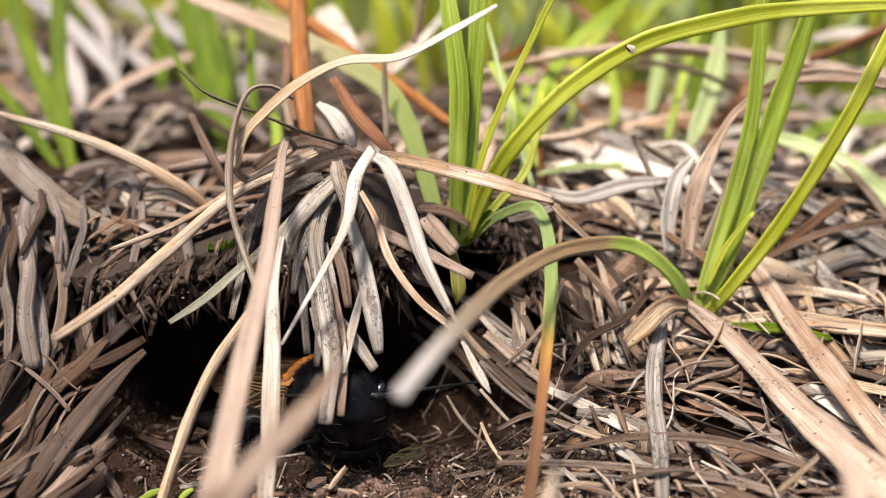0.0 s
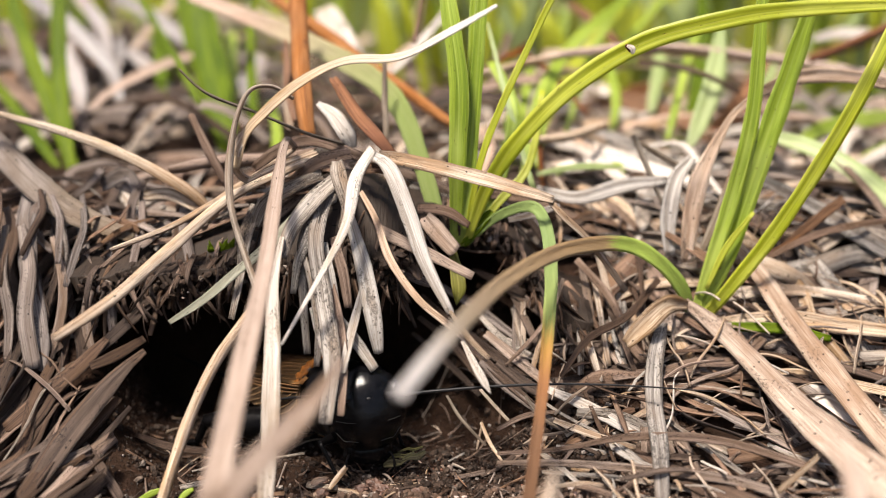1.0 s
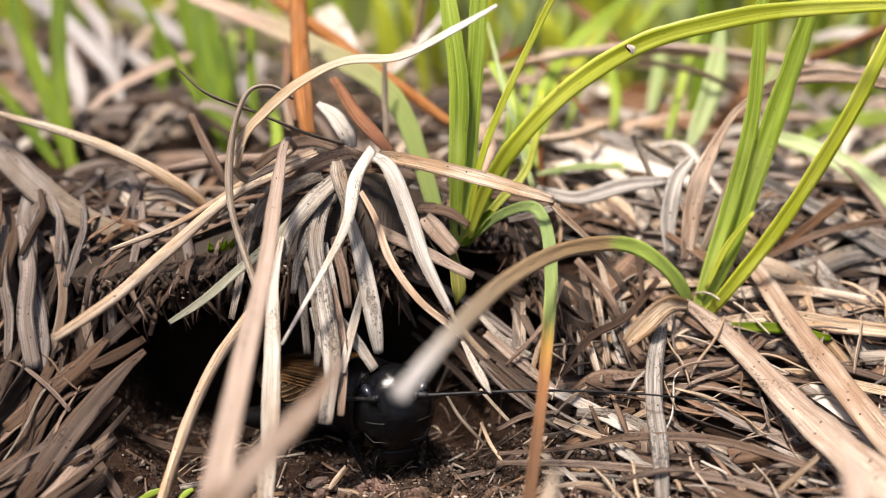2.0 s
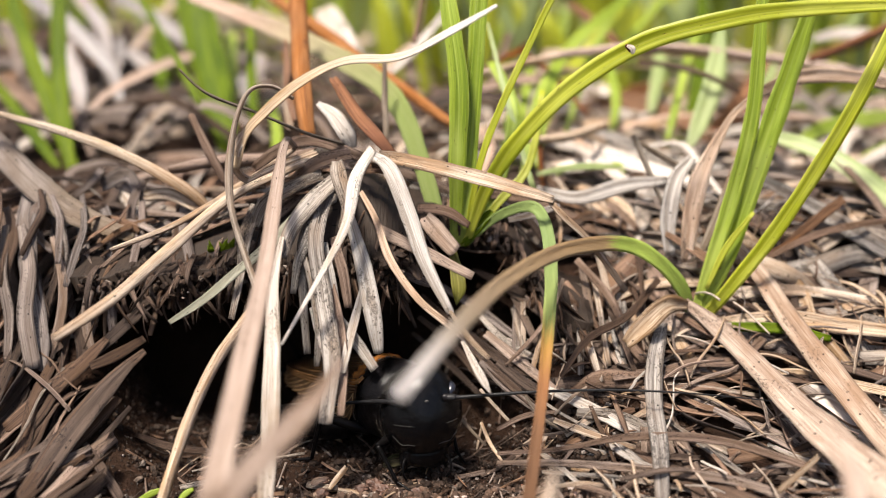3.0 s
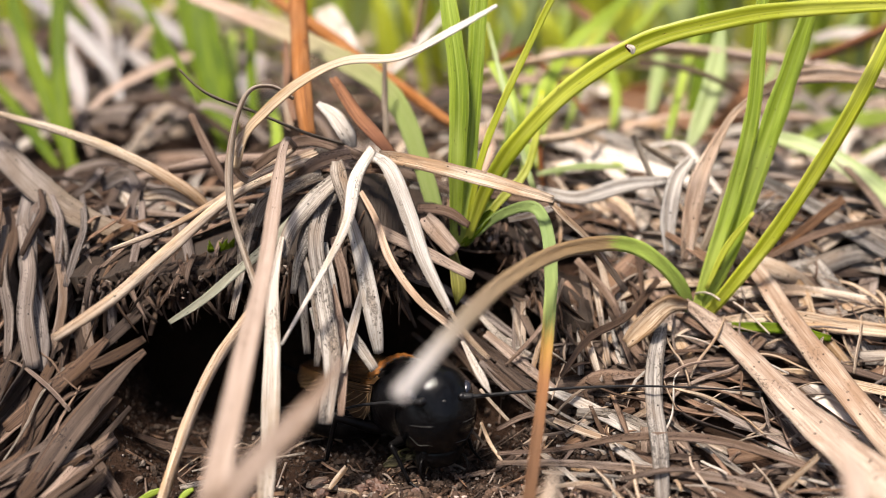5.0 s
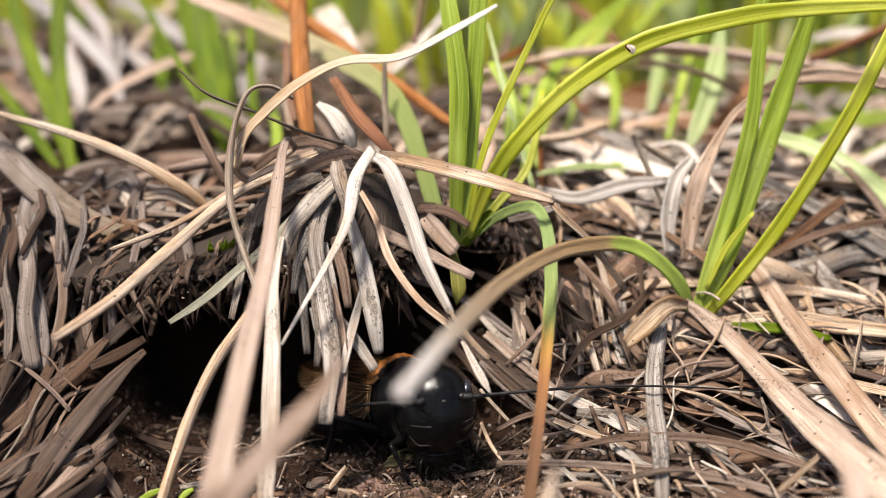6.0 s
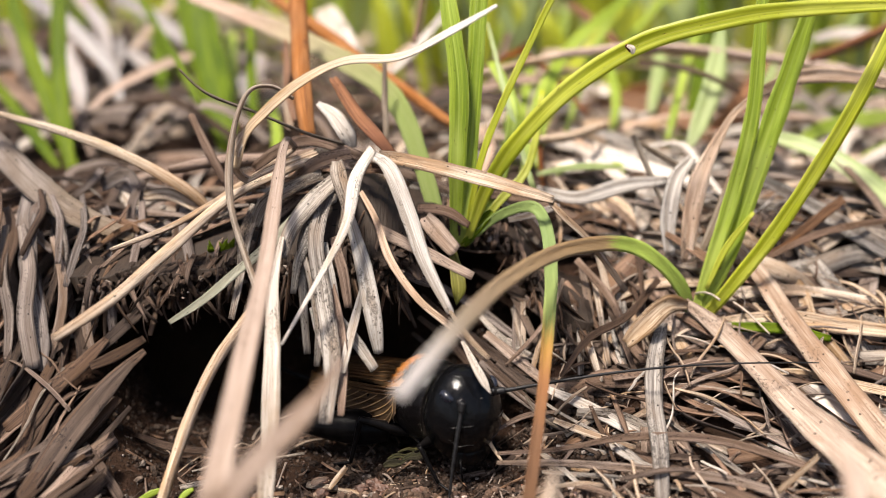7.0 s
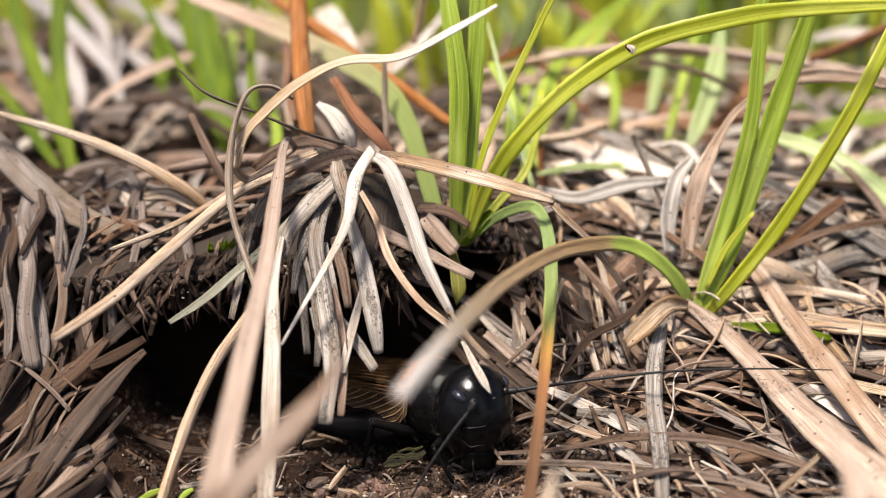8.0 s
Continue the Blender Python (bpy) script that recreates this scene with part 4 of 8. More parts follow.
leaf(right_tuft, "dun", [(27.2, 10.0, 7.2, 1.17), (29.7, 7.5, 5.7, 1.91), (32.5, 5.0, 4.1, 2.43), (36.1, 2.5, 2.1, 2.74)], fold=0.12, thick=0.2)
leaf(right_tuft, "pink", [(26.1, 15.3, 14.8, 0.97), (27.4, 11.5, 12.9, 1.64), (28.9, 7.6, 10.3, 1.88), (31.0, 3.5, 7.6, 2.10), (33.2, -1.6, 4.9, 2.12), (36.0, -5.6, 2.0, 1.84)], fold=0.2)
leaf(right_tuft, "tan", [(19.3, 10.5, 9.6, 0.55), (20.0, 7.9, 8.1, 0.99), (21.7, 5.6, 5.9, 0.82)], fold=0.3)
leaf(right_tuft, "grey", [(18.5, 8.5, 9.9, 0.84), (17.0, 4.3, 8.2, 1.53), (16.4, 0.9, 6.0, 1.41), (16.3, -2.4, 3.9, 1.36), (16.0, -5.3, 1.4, 0.99)], fold=0.3)
leaf(right_tuft, "pink", [(21.1, 12.4, 13.9, 1.02), (21.2, 12.9, 17.1, 1.56), (22.0, 14.1, 20.8, 1.72), (23.5, 15.5, 23.5, 1.02), (25.5, 16.9, 26.2, 0.63), (28.8, 18.6, 28.1, 0.96), (32.7, 20.0, 29.0, 1.38), (36.7, 19.9, 28.9, 1.29), (41.3, 19.6, 28.0, 1.05)], fold=0.4, roll=(0,20))
leaf(right_tuft, "pale", [(19.8, 13.1, 14.4, 0.95), (19.6, 14.0, 17.2, 1.42), (20.4, 15.6, 20.4, 1.43), (22.0, 16.7, 22.2, 0.80)], fold=0.4)
leaf(right_tuft, "tan", [(22.1, 12.9, 14.0, 0.39), (23.4, 13.4, 16.9, 0.79), (25.5, 15.5, 21.9, 0.55)], fold=0.35)
leaf(right_tuft, "brown", [(19.1, 13.7, 16.3, 0.47), (22.2, 12.2, 14.7, 0.78), (23.7, 11.7, 13.4, 0.70)], fold=0.4)
leaf(right_tuft, "umber", [(18.6, 11.5, 12.7, 0.55), (15.4, 8.2, 10.6, 0.68), (11.8, 5.7, 9.6, 0.59), (9.4, 3.4, 7.3, 0.36)], fold=0.4)
leaf(right_tuft, "umber", [(19.8, 7.6, 7.2, 0.30), (20.9, 6.1, 5.9, 0.60), (20.2, 4.0, 4.3, 0.59), (18.7, 3.0, 2.9, 0.33)], fold=0.4, roll=(0,60))
leaf(right_tuft, "orange", [(24.3, 13.3, 11.7, 0.40), (27.3, 13.7, 13.2, 0.64), (32.2, 15.5, 15.2, 0.81)], fold=0.3)
leaf(right_tuft, "orange", [(29.1, 14.8, 13.3, 0.40), (32.7, 15.8, 16.2, 0.89), (35.8, 16.5, 18.5, 0.81)], fold=0.4)
leaf(right_tuft, "brown", [(27.3, 13.7, 13.2, 0.40), (31.8, 14.4, 15.3, 0.64), (36.0, 15.3, 16.3, 0.64), (41.8, 16.0, 16.9, 0.49)], fold=0.4)
leaf(right_tuft, "tan", [(23.0, 11.7, 10.2, 0.63), (25.5, 12.0, 11.1, 1.03), (31.2, 11.6, 11.6, 0.94), (39.8, 10.7, 10.3, 0.78)], fold=0.35)
leaf(right_tuft, "tan", [(23.2, 10.3, 9.2, 0.62), (28.5, 9.1, 10.2, 1.15), (33.1, 8.4, 9.7, 1.29), (38.8, 7.3, 9.4, 1.13)], fold=0.35)
leaf(right_tuft, "brown", [(24.8, 13.3, 11.7, 0.56), (30.8, 13.4, 12.2, 0.80), (35.3, 12.0, 10.9, 0.87), (41.3, 11.6, 9.7, 0.71)], fold=0.35)

# loose dead leaves on the slope
loose("brown", [(6.0, 12.0, 11.2, 0.59), (7.3, 7.8, 9.4, 0.72), (8.8, 6.3, 6.5, 0.56)], "dull brown rotting sedge leaf lying on the litter", fold=0.3, roll=(-17, -27))
loose("dun", [(12.4, 14.3, 12.6, 0.60), (12.4, 9.9, 11.0, 0.73), (12.7, 8.2, 8.6, 0.57)], "dun grey-brown dead sedge leaf lying on the litter", fold=0.3, roll=(22, -23))
loose("tan", [(13.2, 13.8, 12.3, 0.60), (13.2, 8.5, 10.1, 0.72), (13.6, 5.9, 7.1, 0.56)], "dry straw-coloured sedge leaf lying on the litter", fold=0.5, roll=(-28, -37))
loose("grey", [(12.0, 12.9, 11.7, 0.56), (11.5, 7.8, 9.5, 0.64), (11.3, 5.3, 6.6, 0.52)], "weathered grey dead sedge leaf lying on the litter", fold=0.3, roll=(16, 1))
loose("umber", [(3.8, 11.4, 10.2, 0.35), (4.5, 8.0, 7.6, 0.42), (5.3, 6.9, 4.0, 0.34)], "dark umber sedge straw lying on the litter", fold=0.3, roll=(17, -15))
loose("tan", [(7.0, 12.9, 11.7, 0.36), (6.7, 8.0, 9.3, 0.46), (6.6, 6.8, 5.5, 0.34)], "dry straw-coloured sedge leaf lying on the litter", fold=0.5, roll=(0, -5))
loose("grey", [(15.5, 11.2, 10.7, 0.63), (15.1, 7.8, 9.5, 0.76), (15.1, 6.7, 7.6, 0.60)], "weathered grey dead sedge leaf lying on the litter", fold=0.5, roll=(-4, 23))
loose("grey", [(6.0, 10.7, 10.3, 0.39), (6.5, 7.7, 8.8, 0.45), (7.2, 6.9, 6.5, 0.38)], "weathered grey dead sedge leaf lying on the litter", fold=0.5, roll=(2, 32))
loose("tan", [(14.0, 15.9, 13.5, 0.53), (14.1, 11.5, 12.0, 0.63), (14.7, 9.8, 9.7, 0.50)], "dry straw-coloured sedge leaf lying on the litter", fold=0.5, roll=(1, 1))
loose("brown", [(9.6, 14.0, 12.4, 0.40), (10.6, 10.0, 11.1, 0.46), (12.0, 8.6, 8.9, 0.38)], "dull brown rotting sedge leaf lying on the litter", fold=0.3, roll=(6, -14))
loose("umber", [(16.5, 13.0, 11.8, 0.44), (17.1, 7.8, 9.6, 0.53), (18.0, 5.1, 6.6, 0.41)], "dark umber sedge straw lying on the litter", fold=0.5, roll=(-6, -19))
loose("tan", [(11.8, 10.2, 9.9, 0.47), (12.2, 6.2, 8.5, 0.56), (12.9, 4.6, 6.3, 0.44)], "dry straw-coloured sedge leaf lying on the litter", fold=0.3, roll=(-12, 35))
loose("drab", [(6.4, 11.1, 10.6, 0.63), (6.1, 7.6, 8.3, 0.76), (6.0, 6.9, 4.9, 0.61)], "dun grey-brown dead sedge leaf lying on the litter", fold=0.5, roll=(9, -13))
loose("grey", [(8.2, 15.7, 13.5, 0.69), (9.2, 12.0, 12.3, 0.83), (10.5, 10.8, 10.3, 0.66)], "weathered grey dead sedge leaf lying on the litter", fold=0.3, roll=(-20, 6))
loose("brown", [(10.6, 12.4, 11.4, 0.59), (11.7, 7.2, 9.2, 0.71), (13.0, 4.5, 6.2, 0.55)], "dull brown rotting sedge leaf lying on the litter", fold=0.3, roll=(9, 14))
loose("umber", [(14.0, 12.2, 11.2, 0.43), (14.8, 7.2, 9.2, 0.53), (16.0, 4.7, 6.3, 0.41)], "dark umber sedge straw lying on the litter", fold=0.3, roll=(23, 16))
loose("brown", [(13.6, 4.0, 5.6, 0.37), (14.0, 1.7, 4.8, 0.46), (14.6, 0.2, 3.3, 0.35)], "dull brown rotting sedge leaf lying on the litter", fold=0.4, rough=0.12)
loose("grey", [(28.3, 3.5, 5.2, 0.36), (30.1, 1.7, 4.8, 0.46), (32.4, 1.4, 4.0, 0.36)], "weathered grey dead sedge leaf lying on the litter", fold=0.2, rough=0.12)
loose("tan", [(26.2, 1.8, 4.2, 0.43), (28.8, 1.2, 4.5, 0.53), (31.8, 1.3, 4.0, 0.43)], "dry straw-coloured sedge leaf lying on the litter", fold=0.2, rough=0.12)
loose("grey", [(17.8, 1.9, 4.3, 0.36), (20.4, -1.2, 3.4, 0.45), (23.3, -3.3, 1.9, 0.34)], "weathered grey dead sedge leaf lying on the litter", fold=0.4, rough=0.12)
loose("tan", [(25.7, -1.4, 2.6, 0.35), (28.1, -1.5, 3.2, 0.45), (30.9, -0.7, 3.0, 0.35)], "dry straw-coloured sedge leaf lying on the litter", fold=0.2, rough=0.12)
loose("brown", [(27.9, 5.8, 6.7, 0.19), (29.0, 4.7, 6.7, 0.22), (30.4, 4.5, 5.8, 0.18)], "dull brown rotting sedge leaf lying on the litter", fold=0.4, rough=0.12)
loose("grey", [(7.3, 6.2, 4.4, 0.23), (9.9, 1.9, 4.5, 0.29), (12.7, 0.5, 3.6, 0.21)], "weathered grey dead sedge leaf lying on the litter", fold=0.2, rough=0.12)
loose("pale", [(25.3, -0.1, 3.2, 0.35), (27.4, -2.1, 3.0, 0.45), (30.2, -2.2, 2.3, 0.34)], "bleached whitish dead sedge leaf lying on the litter", fold=0.2, rough=0.12)
loose("umber", [(19.7, -3.7, 1.7, 0.37), (23.3, -3.4, 2.5, 0.47), (27.4, -2.1, 2.3, 0.38)], "dark umber sedge straw lying on the litter", fold=0.2, rough=0.12)
loose("tan", [(18.1, 4.8, 6.0, 0.33), (21.7, 3.8, 6.1, 0.40), (25.6, 3.9, 5.4, 0.33)], "dry straw-coloured sedge leaf lying on the litter", fold=0.4, rough=0.12)
loose("grey", [(9.8, -2.5, 1.9, 0.27), (11.4, -3.4, 2.5, 0.34), (13.3, -2.9, 2.0, 0.27)], "weathered grey dead sedge leaf lying on the litter", fold=0.2, rough=0.12)
loose("tan", [(15.1, 2.0, 4.4, 0.47), (16.2, 2.1, 5.0, 0.57), (17.5, 3.1, 4.9, 0.47)], "dry straw-coloured sedge leaf lying on the litter", fold=0.4, rough=0.12)
loose("dun", [(28.6, 5.2, 6.2, 0.45), (29.5, 3.6, 6.0, 0.58), (30.9, 3.2, 5.1, 0.44)], "dun grey-brown dead sedge leaf lying on the litter", fold=0.2, rough=0.12)
loose("umber", [(16.5, -1.1, 2.7, 0.42), (17.9, -1.8, 3.1, 0.52), (19.7, -1.3, 2.7, 0.42)], "dark umber sedge straw lying on the litter", fold=0.4, rough=0.12)
loose("grey", [(14.3, 4.7, 5.9, 0.22), (17.0, 5.5, 7.1, 0.30), (20.0, 7.3, 7.7, 0.23)], "weathered grey dead sedge leaf lying on the litter", fold=0.4, rough=0.12)
loose("tan", [(25.8, -2.1, 2.3, 0.38), (27.0, -4.4, 2.2, 0.47), (28.9, -4.9, 1.4, 0.37)], "dry straw-coloured sedge leaf lying on the litter", fold=0.2, rough=0.12)
loose("grey", [(11.6, -2.5, 2.2, 0.24), (13.1, -5.7, 1.8, 0.30), (14.7, -8.2, 0.8, 0.22)], "weathered grey dead sedge leaf lying on the litter", fold=0.2, rough=0.12)
loose("umber", [(24.8, -2.8, 2.0, 0.38), (28.0, -4.1, 2.3, 0.44), (32.0, -3.4, 1.9, 0.37)], "dark umber sedge straw lying on the litter", fold=0.2, rough=0.12)
loose("brown", [(19.6, 0.9, 3.8, 0.28), (21.2, -3.0, 2.7, 0.34), (22.8, -6.2, 1.1, 0.26)], "dull brown rotting sedge leaf lying on the litter", fold=0.2, rough=0.12)
loose("pale", [(7.4, 1.0, 2.1, 0.36), (8.7, -1.9, 2.5, 0.45), (10.2, -3.3, 1.7, 0.34)], "bleached whitish dead sedge leaf lying on the litter", fold=0.4, rough=0.12)
loose("dun", [(8.6, -3.6, 1.3, 0.30), (9.4, -8.7, 1.4, 0.38), (10.2, -12.6, 0.8, 0.27)], "dun grey-brown dead sedge leaf lying on the litter", fold=0.4, rough=0.12)
loose("brown", [(21.1, 6.5, 7.1, 0.19), (23.9, 4.3, 6.4, 0.22), (27.1, 3.9, 5.4, 0.18)], "dull brown rotting sedge leaf lying on the litter", fold=0.2, rough=0.12)
loose("umber", [(11.5, 4.1, 5.6, 0.29), (12.4, 0.0, 4.0, 0.35), (13.4, -2.6, 2.1, 0.27)], "dark umber sedge straw lying on the litter", fold=0.4, rough=0.12)
loose("tan", [(7.6, 4.8, 3.4, 0.45), (11.1, 0.4, 4.0, 0.53), (14.9, -0.4, 3.1, 0.42)], "dry straw-coloured sedge leaf lying on the litter", fold=0.4, rough=0.12)
loose("brown", [(19.2, 3.9, 5.4, 0.40), (20.6, 2.4, 5.2, 0.50), (22.4, 2.6, 4.7, 0.40)], "dull brown rotting sedge leaf lying on the litter", fold=0.4, rough=0.12)
loose("umber", [(27.6, 3.9, 5.5, 0.29), (29.5, 0.9, 4.4, 0.35), (31.9, -0.6, 3.0, 0.28)], "dark umber sedge straw lying on the litter", fold=0.4, rough=0.12)
loose("grey", [(13.3, 0.0, 3.3, 0.32), (14.5, -1.7, 3.2, 0.41), (15.8, -2.5, 2.2, 0.31)], "weathered grey dead sedge leaf lying on the litter", fold=0.2, rough=0.12)
loose("dun", [(20.3, 3.5, 5.2, 0.44), (23.4, 0.9, 4.5, 0.53), (26.7, -0.4, 3.1, 0.42)], "dun grey-brown dead sedge leaf lying on the litter", fold=0.2, rough=0.12)
loose("umber", [(20.8, -3.2, 1.9, 0.20), (22.2, -4.2, 2.3, 0.27), (24.3, -3.4, 1.8, 0.20)], "dark umber sedge straw lying on the litter", fold=0.4, rough=0.12)
loose("dun", [(6.9, 3.2, 2.3, 0.18), (8.4, 1.1, 3.4, 0.25), (10.2, 1.4, 3.6, 0.18)], "dun grey-brown dead sedge leaf lying on the litter", fold=0.2, rough=0.12)
loose("tan", [(8.5, -3.2, 1.4, 0.34), (10.3, -4.1, 2.2, 0.40), (12.4, -3.7, 1.7, 0.34)], "dry straw-coloured sedge leaf lying on the litter", fold=0.2, rough=0.12)
loose("umber", [(25.4, -1.4, 2.6, 0.42), (28.8, -0.6, 3.7, 0.52), (32.7, 1.1, 3.8, 0.43)], "dark umber sedge straw lying on the litter", fold=0.2, rough=0.12)
loose("pale", [(12.1, 0.4, 3.5, 0.39), (14.4, -2.0, 3.0, 0.48), (17.0, -2.6, 2.1, 0.38)], "bleached whitish dead sedge leaf lying on the litter", fold=0.2, rough=0.12)
loose("tan", [(24.2, 6.1, 6.9, 0.22), (25.3, 6.0, 7.5, 0.26), (26.9, 6.9, 7.3, 0.23)], "dry straw-coloured sedge leaf lying on the litter", fold=0.4, rough=0.12)
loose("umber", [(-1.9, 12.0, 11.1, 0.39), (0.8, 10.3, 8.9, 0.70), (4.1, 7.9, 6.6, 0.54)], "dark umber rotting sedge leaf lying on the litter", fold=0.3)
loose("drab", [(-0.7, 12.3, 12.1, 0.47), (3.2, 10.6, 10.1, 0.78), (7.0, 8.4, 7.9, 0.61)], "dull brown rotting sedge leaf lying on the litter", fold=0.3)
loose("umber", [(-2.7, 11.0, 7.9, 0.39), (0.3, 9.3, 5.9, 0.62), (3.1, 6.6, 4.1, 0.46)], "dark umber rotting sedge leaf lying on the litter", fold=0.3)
loose("dun", [(3.8, 12.5, 12.6, 0.55), (7.1, 10.9, 11.0, 0.86), (10.3, 8.7, 8.8, 0.61)], "dun grey-brown dead sedge leaf lying on the litter", fold=0.3)
loose("brown", [(4.7, 13.1, 14.4, 0.63), (8.1, 11.7, 13.4, 0.94), (10.9, 9.9, 10.9, 0.69)], "dull brown rotting sedge leaf lying on the litter", fold=0.3)
loose("grey", [(31.8, 16.3, 14.5, 0.90), (33.3, 13.6, 12.7, 1.68), (34.9, 10.6, 10.1, 1.87), (36.7, 7.0, 7.0, 1.74), (38.8, 4.3, 3.6, 1.26)], "weathered grey dead sedge leaf lying on the litter", fold=0.2)
loose("grey", [(29.7, 21.0, 19.2, 0.93), (32.2, 19.5, 18.1, 1.34), (35.3, 17.5, 16.5, 1.48), (38.2, 15.3, 14.8, 1.62), (42.8, 13.6, 12.7, 1.36)], "weathered grey dead sedge leaf lying on the litter", fold=0.3)
loose("fresh", [(33.2, 30.1, 21.6, 1.02), (36.7, 26.7, 20.8, 1.79), (39.8, 23.0, 19.1, 1.99), (43.8, 18.8, 15.8, 1.67)], "pale green sedge leaf lying on the litter", fold=0.3)
loose("pale", [(29.4, 4.0, 5.9, 1.10), (31.3, 2.3, 5.5, 2.01), (33.7, -0.8, 3.9, 2.08), (36.6, -3.5, 2.1, 1.69)], "bleached whitish dead sedge leaf lying on the litter", fold=0.2)
loose("tan", [(27.1, 6.3, 6.3, 0.53), (29.6, 5.5, 6.6, 0.74), (34.8, 2.6, 6.5, 0.79), (40.0, 0.4, 6.2, 0.70)], "dry straw-coloured sedge leaf lying on the litter", fold=0.4)
loose("tan", [(29.6, -3.2, 6.4, 0.40), (27.5, -4.3, 4.7, 0.46), (24.3, -5.5, 2.4, 0.46)], "dry straw-coloured sedge leaf lying on the litter", fold=0.4)
loose("brown", [(4.2, -1.1, 3.0, 0.28), (8.9, -1.5, 3.6, 0.38), (14.5, -1.2, 4.5, 0.59), (21.2, -1.7, 4.4, 0.69), (28.3, -3.8, 3.0, 0.50)], "dull brown rotting sedge leaf lying on the litter", fold=0.35, thick=0.2)
loose("dun", [(4.1, -1.8, 2.6, 0.34), (9.3, -2.2, 2.8, 0.58), (15.6, -2.8, 2.6, 0.68), (21.6, -4.0, 2.4, 0.74), (26.3, -5.3, 1.4, 0.60)], "dun grey-brown dead sedge leaf lying on the litter", fold=0.4, thick=0.2)
loose("grey", [(7.5, -2.4, 2.2, 0.27), (14.3, -3.1, 1.9, 0.41), (21.2, -4.3, 1.2, 0.40)], "weathered grey dead sedge leaf lying on the litter", fold=0.4)
loose("brown", [(14.8, 6.0, 5.4, 0.75), (20.1, 4.2, 4.8, 1.62), (24.7, 2.1, 3.3, 1.59), (28.4, -0.6, 1.3, 1.20)], "dull brown rotting sedge leaf lying on the litter", fold=0.25)
loose("brown", [(23.1, 7.3, 6.3, 0.61), (25.5, 5.2, 4.7, 1.27), (28.7, 1.7, 2.0, 1.30)], "dull brown rotting sedge leaf lying on the litter", fold=0.25)
loose("brown", [(22.4, 5.7, 4.5, 0.75), (25.3, 4.2, 3.2, 1.48), (28.0, 2.0, 1.3, 1.31)], "dull brown rotting sedge leaf lying on the litter", fold=0.25)
loose("tan", [(11.6, 1.2, 3.8, 0.43), (13.6, 0.3, 2.7, 0.71), (15.6, -0.9, 1.9, 0.56)], "dry straw-coloured sedge leaf lying on the litter", fold=0.4)
loose("brown", [(11.5, 12.0, 14.3, 0.62), (14.3, 10.0, 11.4, 0.69), (15.5, 8.0, 8.6, 0.84), (17.2, 6.4, 6.7, 0.68)], "dull brown rotting sedge leaf lying on the litter", fold=0.3)
loose("brown", [(10.5, 11.4, 12.4, 0.70), (12.3, 9.1, 10.2, 0.92), (13.1, 8.0, 8.6, 0.84)], "dull brown rotting sedge leaf lying on the litter", fold=0.3)
loose("grey", [(10.7, 2.5, 4.6, 0.72), (13.7, 2.0, 4.4, 1.22), (18.1, 1.0, 2.9, 1.07)], "weathered grey dead sedge leaf lying on the litter", fold=0.25)
loose("pale", [(8.5, 4.0, 5.9, 0.59), (11.6, 2.7, 5.0, 0.94), (15.4, 1.1, 3.4, 0.86)], "bleached whitish dead sedge leaf lying on the litter", fold=0.25)
loose("grey", [(18.6, 1.0, 2.9, 0.86), (21.0, -0.3, 2.2, 1.20), (23.7, -1.8, 1.1, 1.04)], "weathered grey dead sedge leaf lying on the litter", fold=0.25)
loose("umber", [(4.5, 6.5, 7.2, 0.60), (7.7, 4.9, 5.4, 0.96), (12.2, 3.7, 5.0, 0.88)], "dark umber rotting sedge leaf lying on the litter", fold=0.3)
loose("dun", [(3.6, 8.2, 9.0, 0.76), (6.4, 6.5, 7.2, 0.90), (9.6, 4.8, 5.0, 0.67)], "dun grey-brown dead sedge leaf lying on the litter", fold=0.3)
loose("umber", [(0.8, 9.4, 9.6, 0.62), (4.5, 7.1, 7.4, 0.91), (8.2, 5.7, 6.1, 0.75)], "dark umber rotting sedge leaf lying on the litter", fold=0.3)
loose("twig", [(0.3, 4.3, 5.2, 0.22), (1.4, 2.9, 3.9, 0.29), (3.4, 1.3, 2.3, 0.22)], "thin dark dry twig lying on the litter", fold=0.6)
loose("tan", [(3.0, 1.4, 4.3, 0.25), (3.7, 0.4, 3.0, 0.32), (4.6, -0.4, 1.9, 0.18)], "dry straw-coloured sedge leaf lying on the litter", fold=0.5)
loose("tan", [(3.0, 4.0, 5.9, 0.26), (4.4, 3.1, 4.6, 0.29), (5.8, 2.2, 3.4, 0.22)], "dry straw-coloured sedge leaf lying on the litter", fold=0.5)
loose("twig", [(17.2, 19.3, 23.8, 0.37), (17.8, 19.0, 22.7, 0.53), (18.8, 17.0, 20.1, 0.44), (19.9, 15.6, 17.4, 0.28)], "thin dark dry twig lying on the litter", fold=-0.75, thick=0.35)
loose("twig", [(17.8, 20.1, 23.0, 0.33), (20.5, 19.6, 21.5, 0.54), (22.9, 18.7, 20.4, 0.41)], "thin dark dry twig lying on the litter", fold=-0.75, thick=0.35)
loose("pale", [(8.5, 17.8, 19.1, 0.65), (11.9, 16.1, 18.7, 1.21), (15.9, 16.4, 19.7, 1.37), (20.0, 17.0, 20.1, 0.73)], "bleached whitish dead sedge leaf lying on the litter", fold=0.3)
loose("pale", [(5.6, 12.1, 17.8, 0.46), (7.9, 11.8, 18.5, 0.69), (9.9, 12.0, 19.1, 0.46)], "bleached whitish dead sedge leaf lying on the litter", fold=0.3)
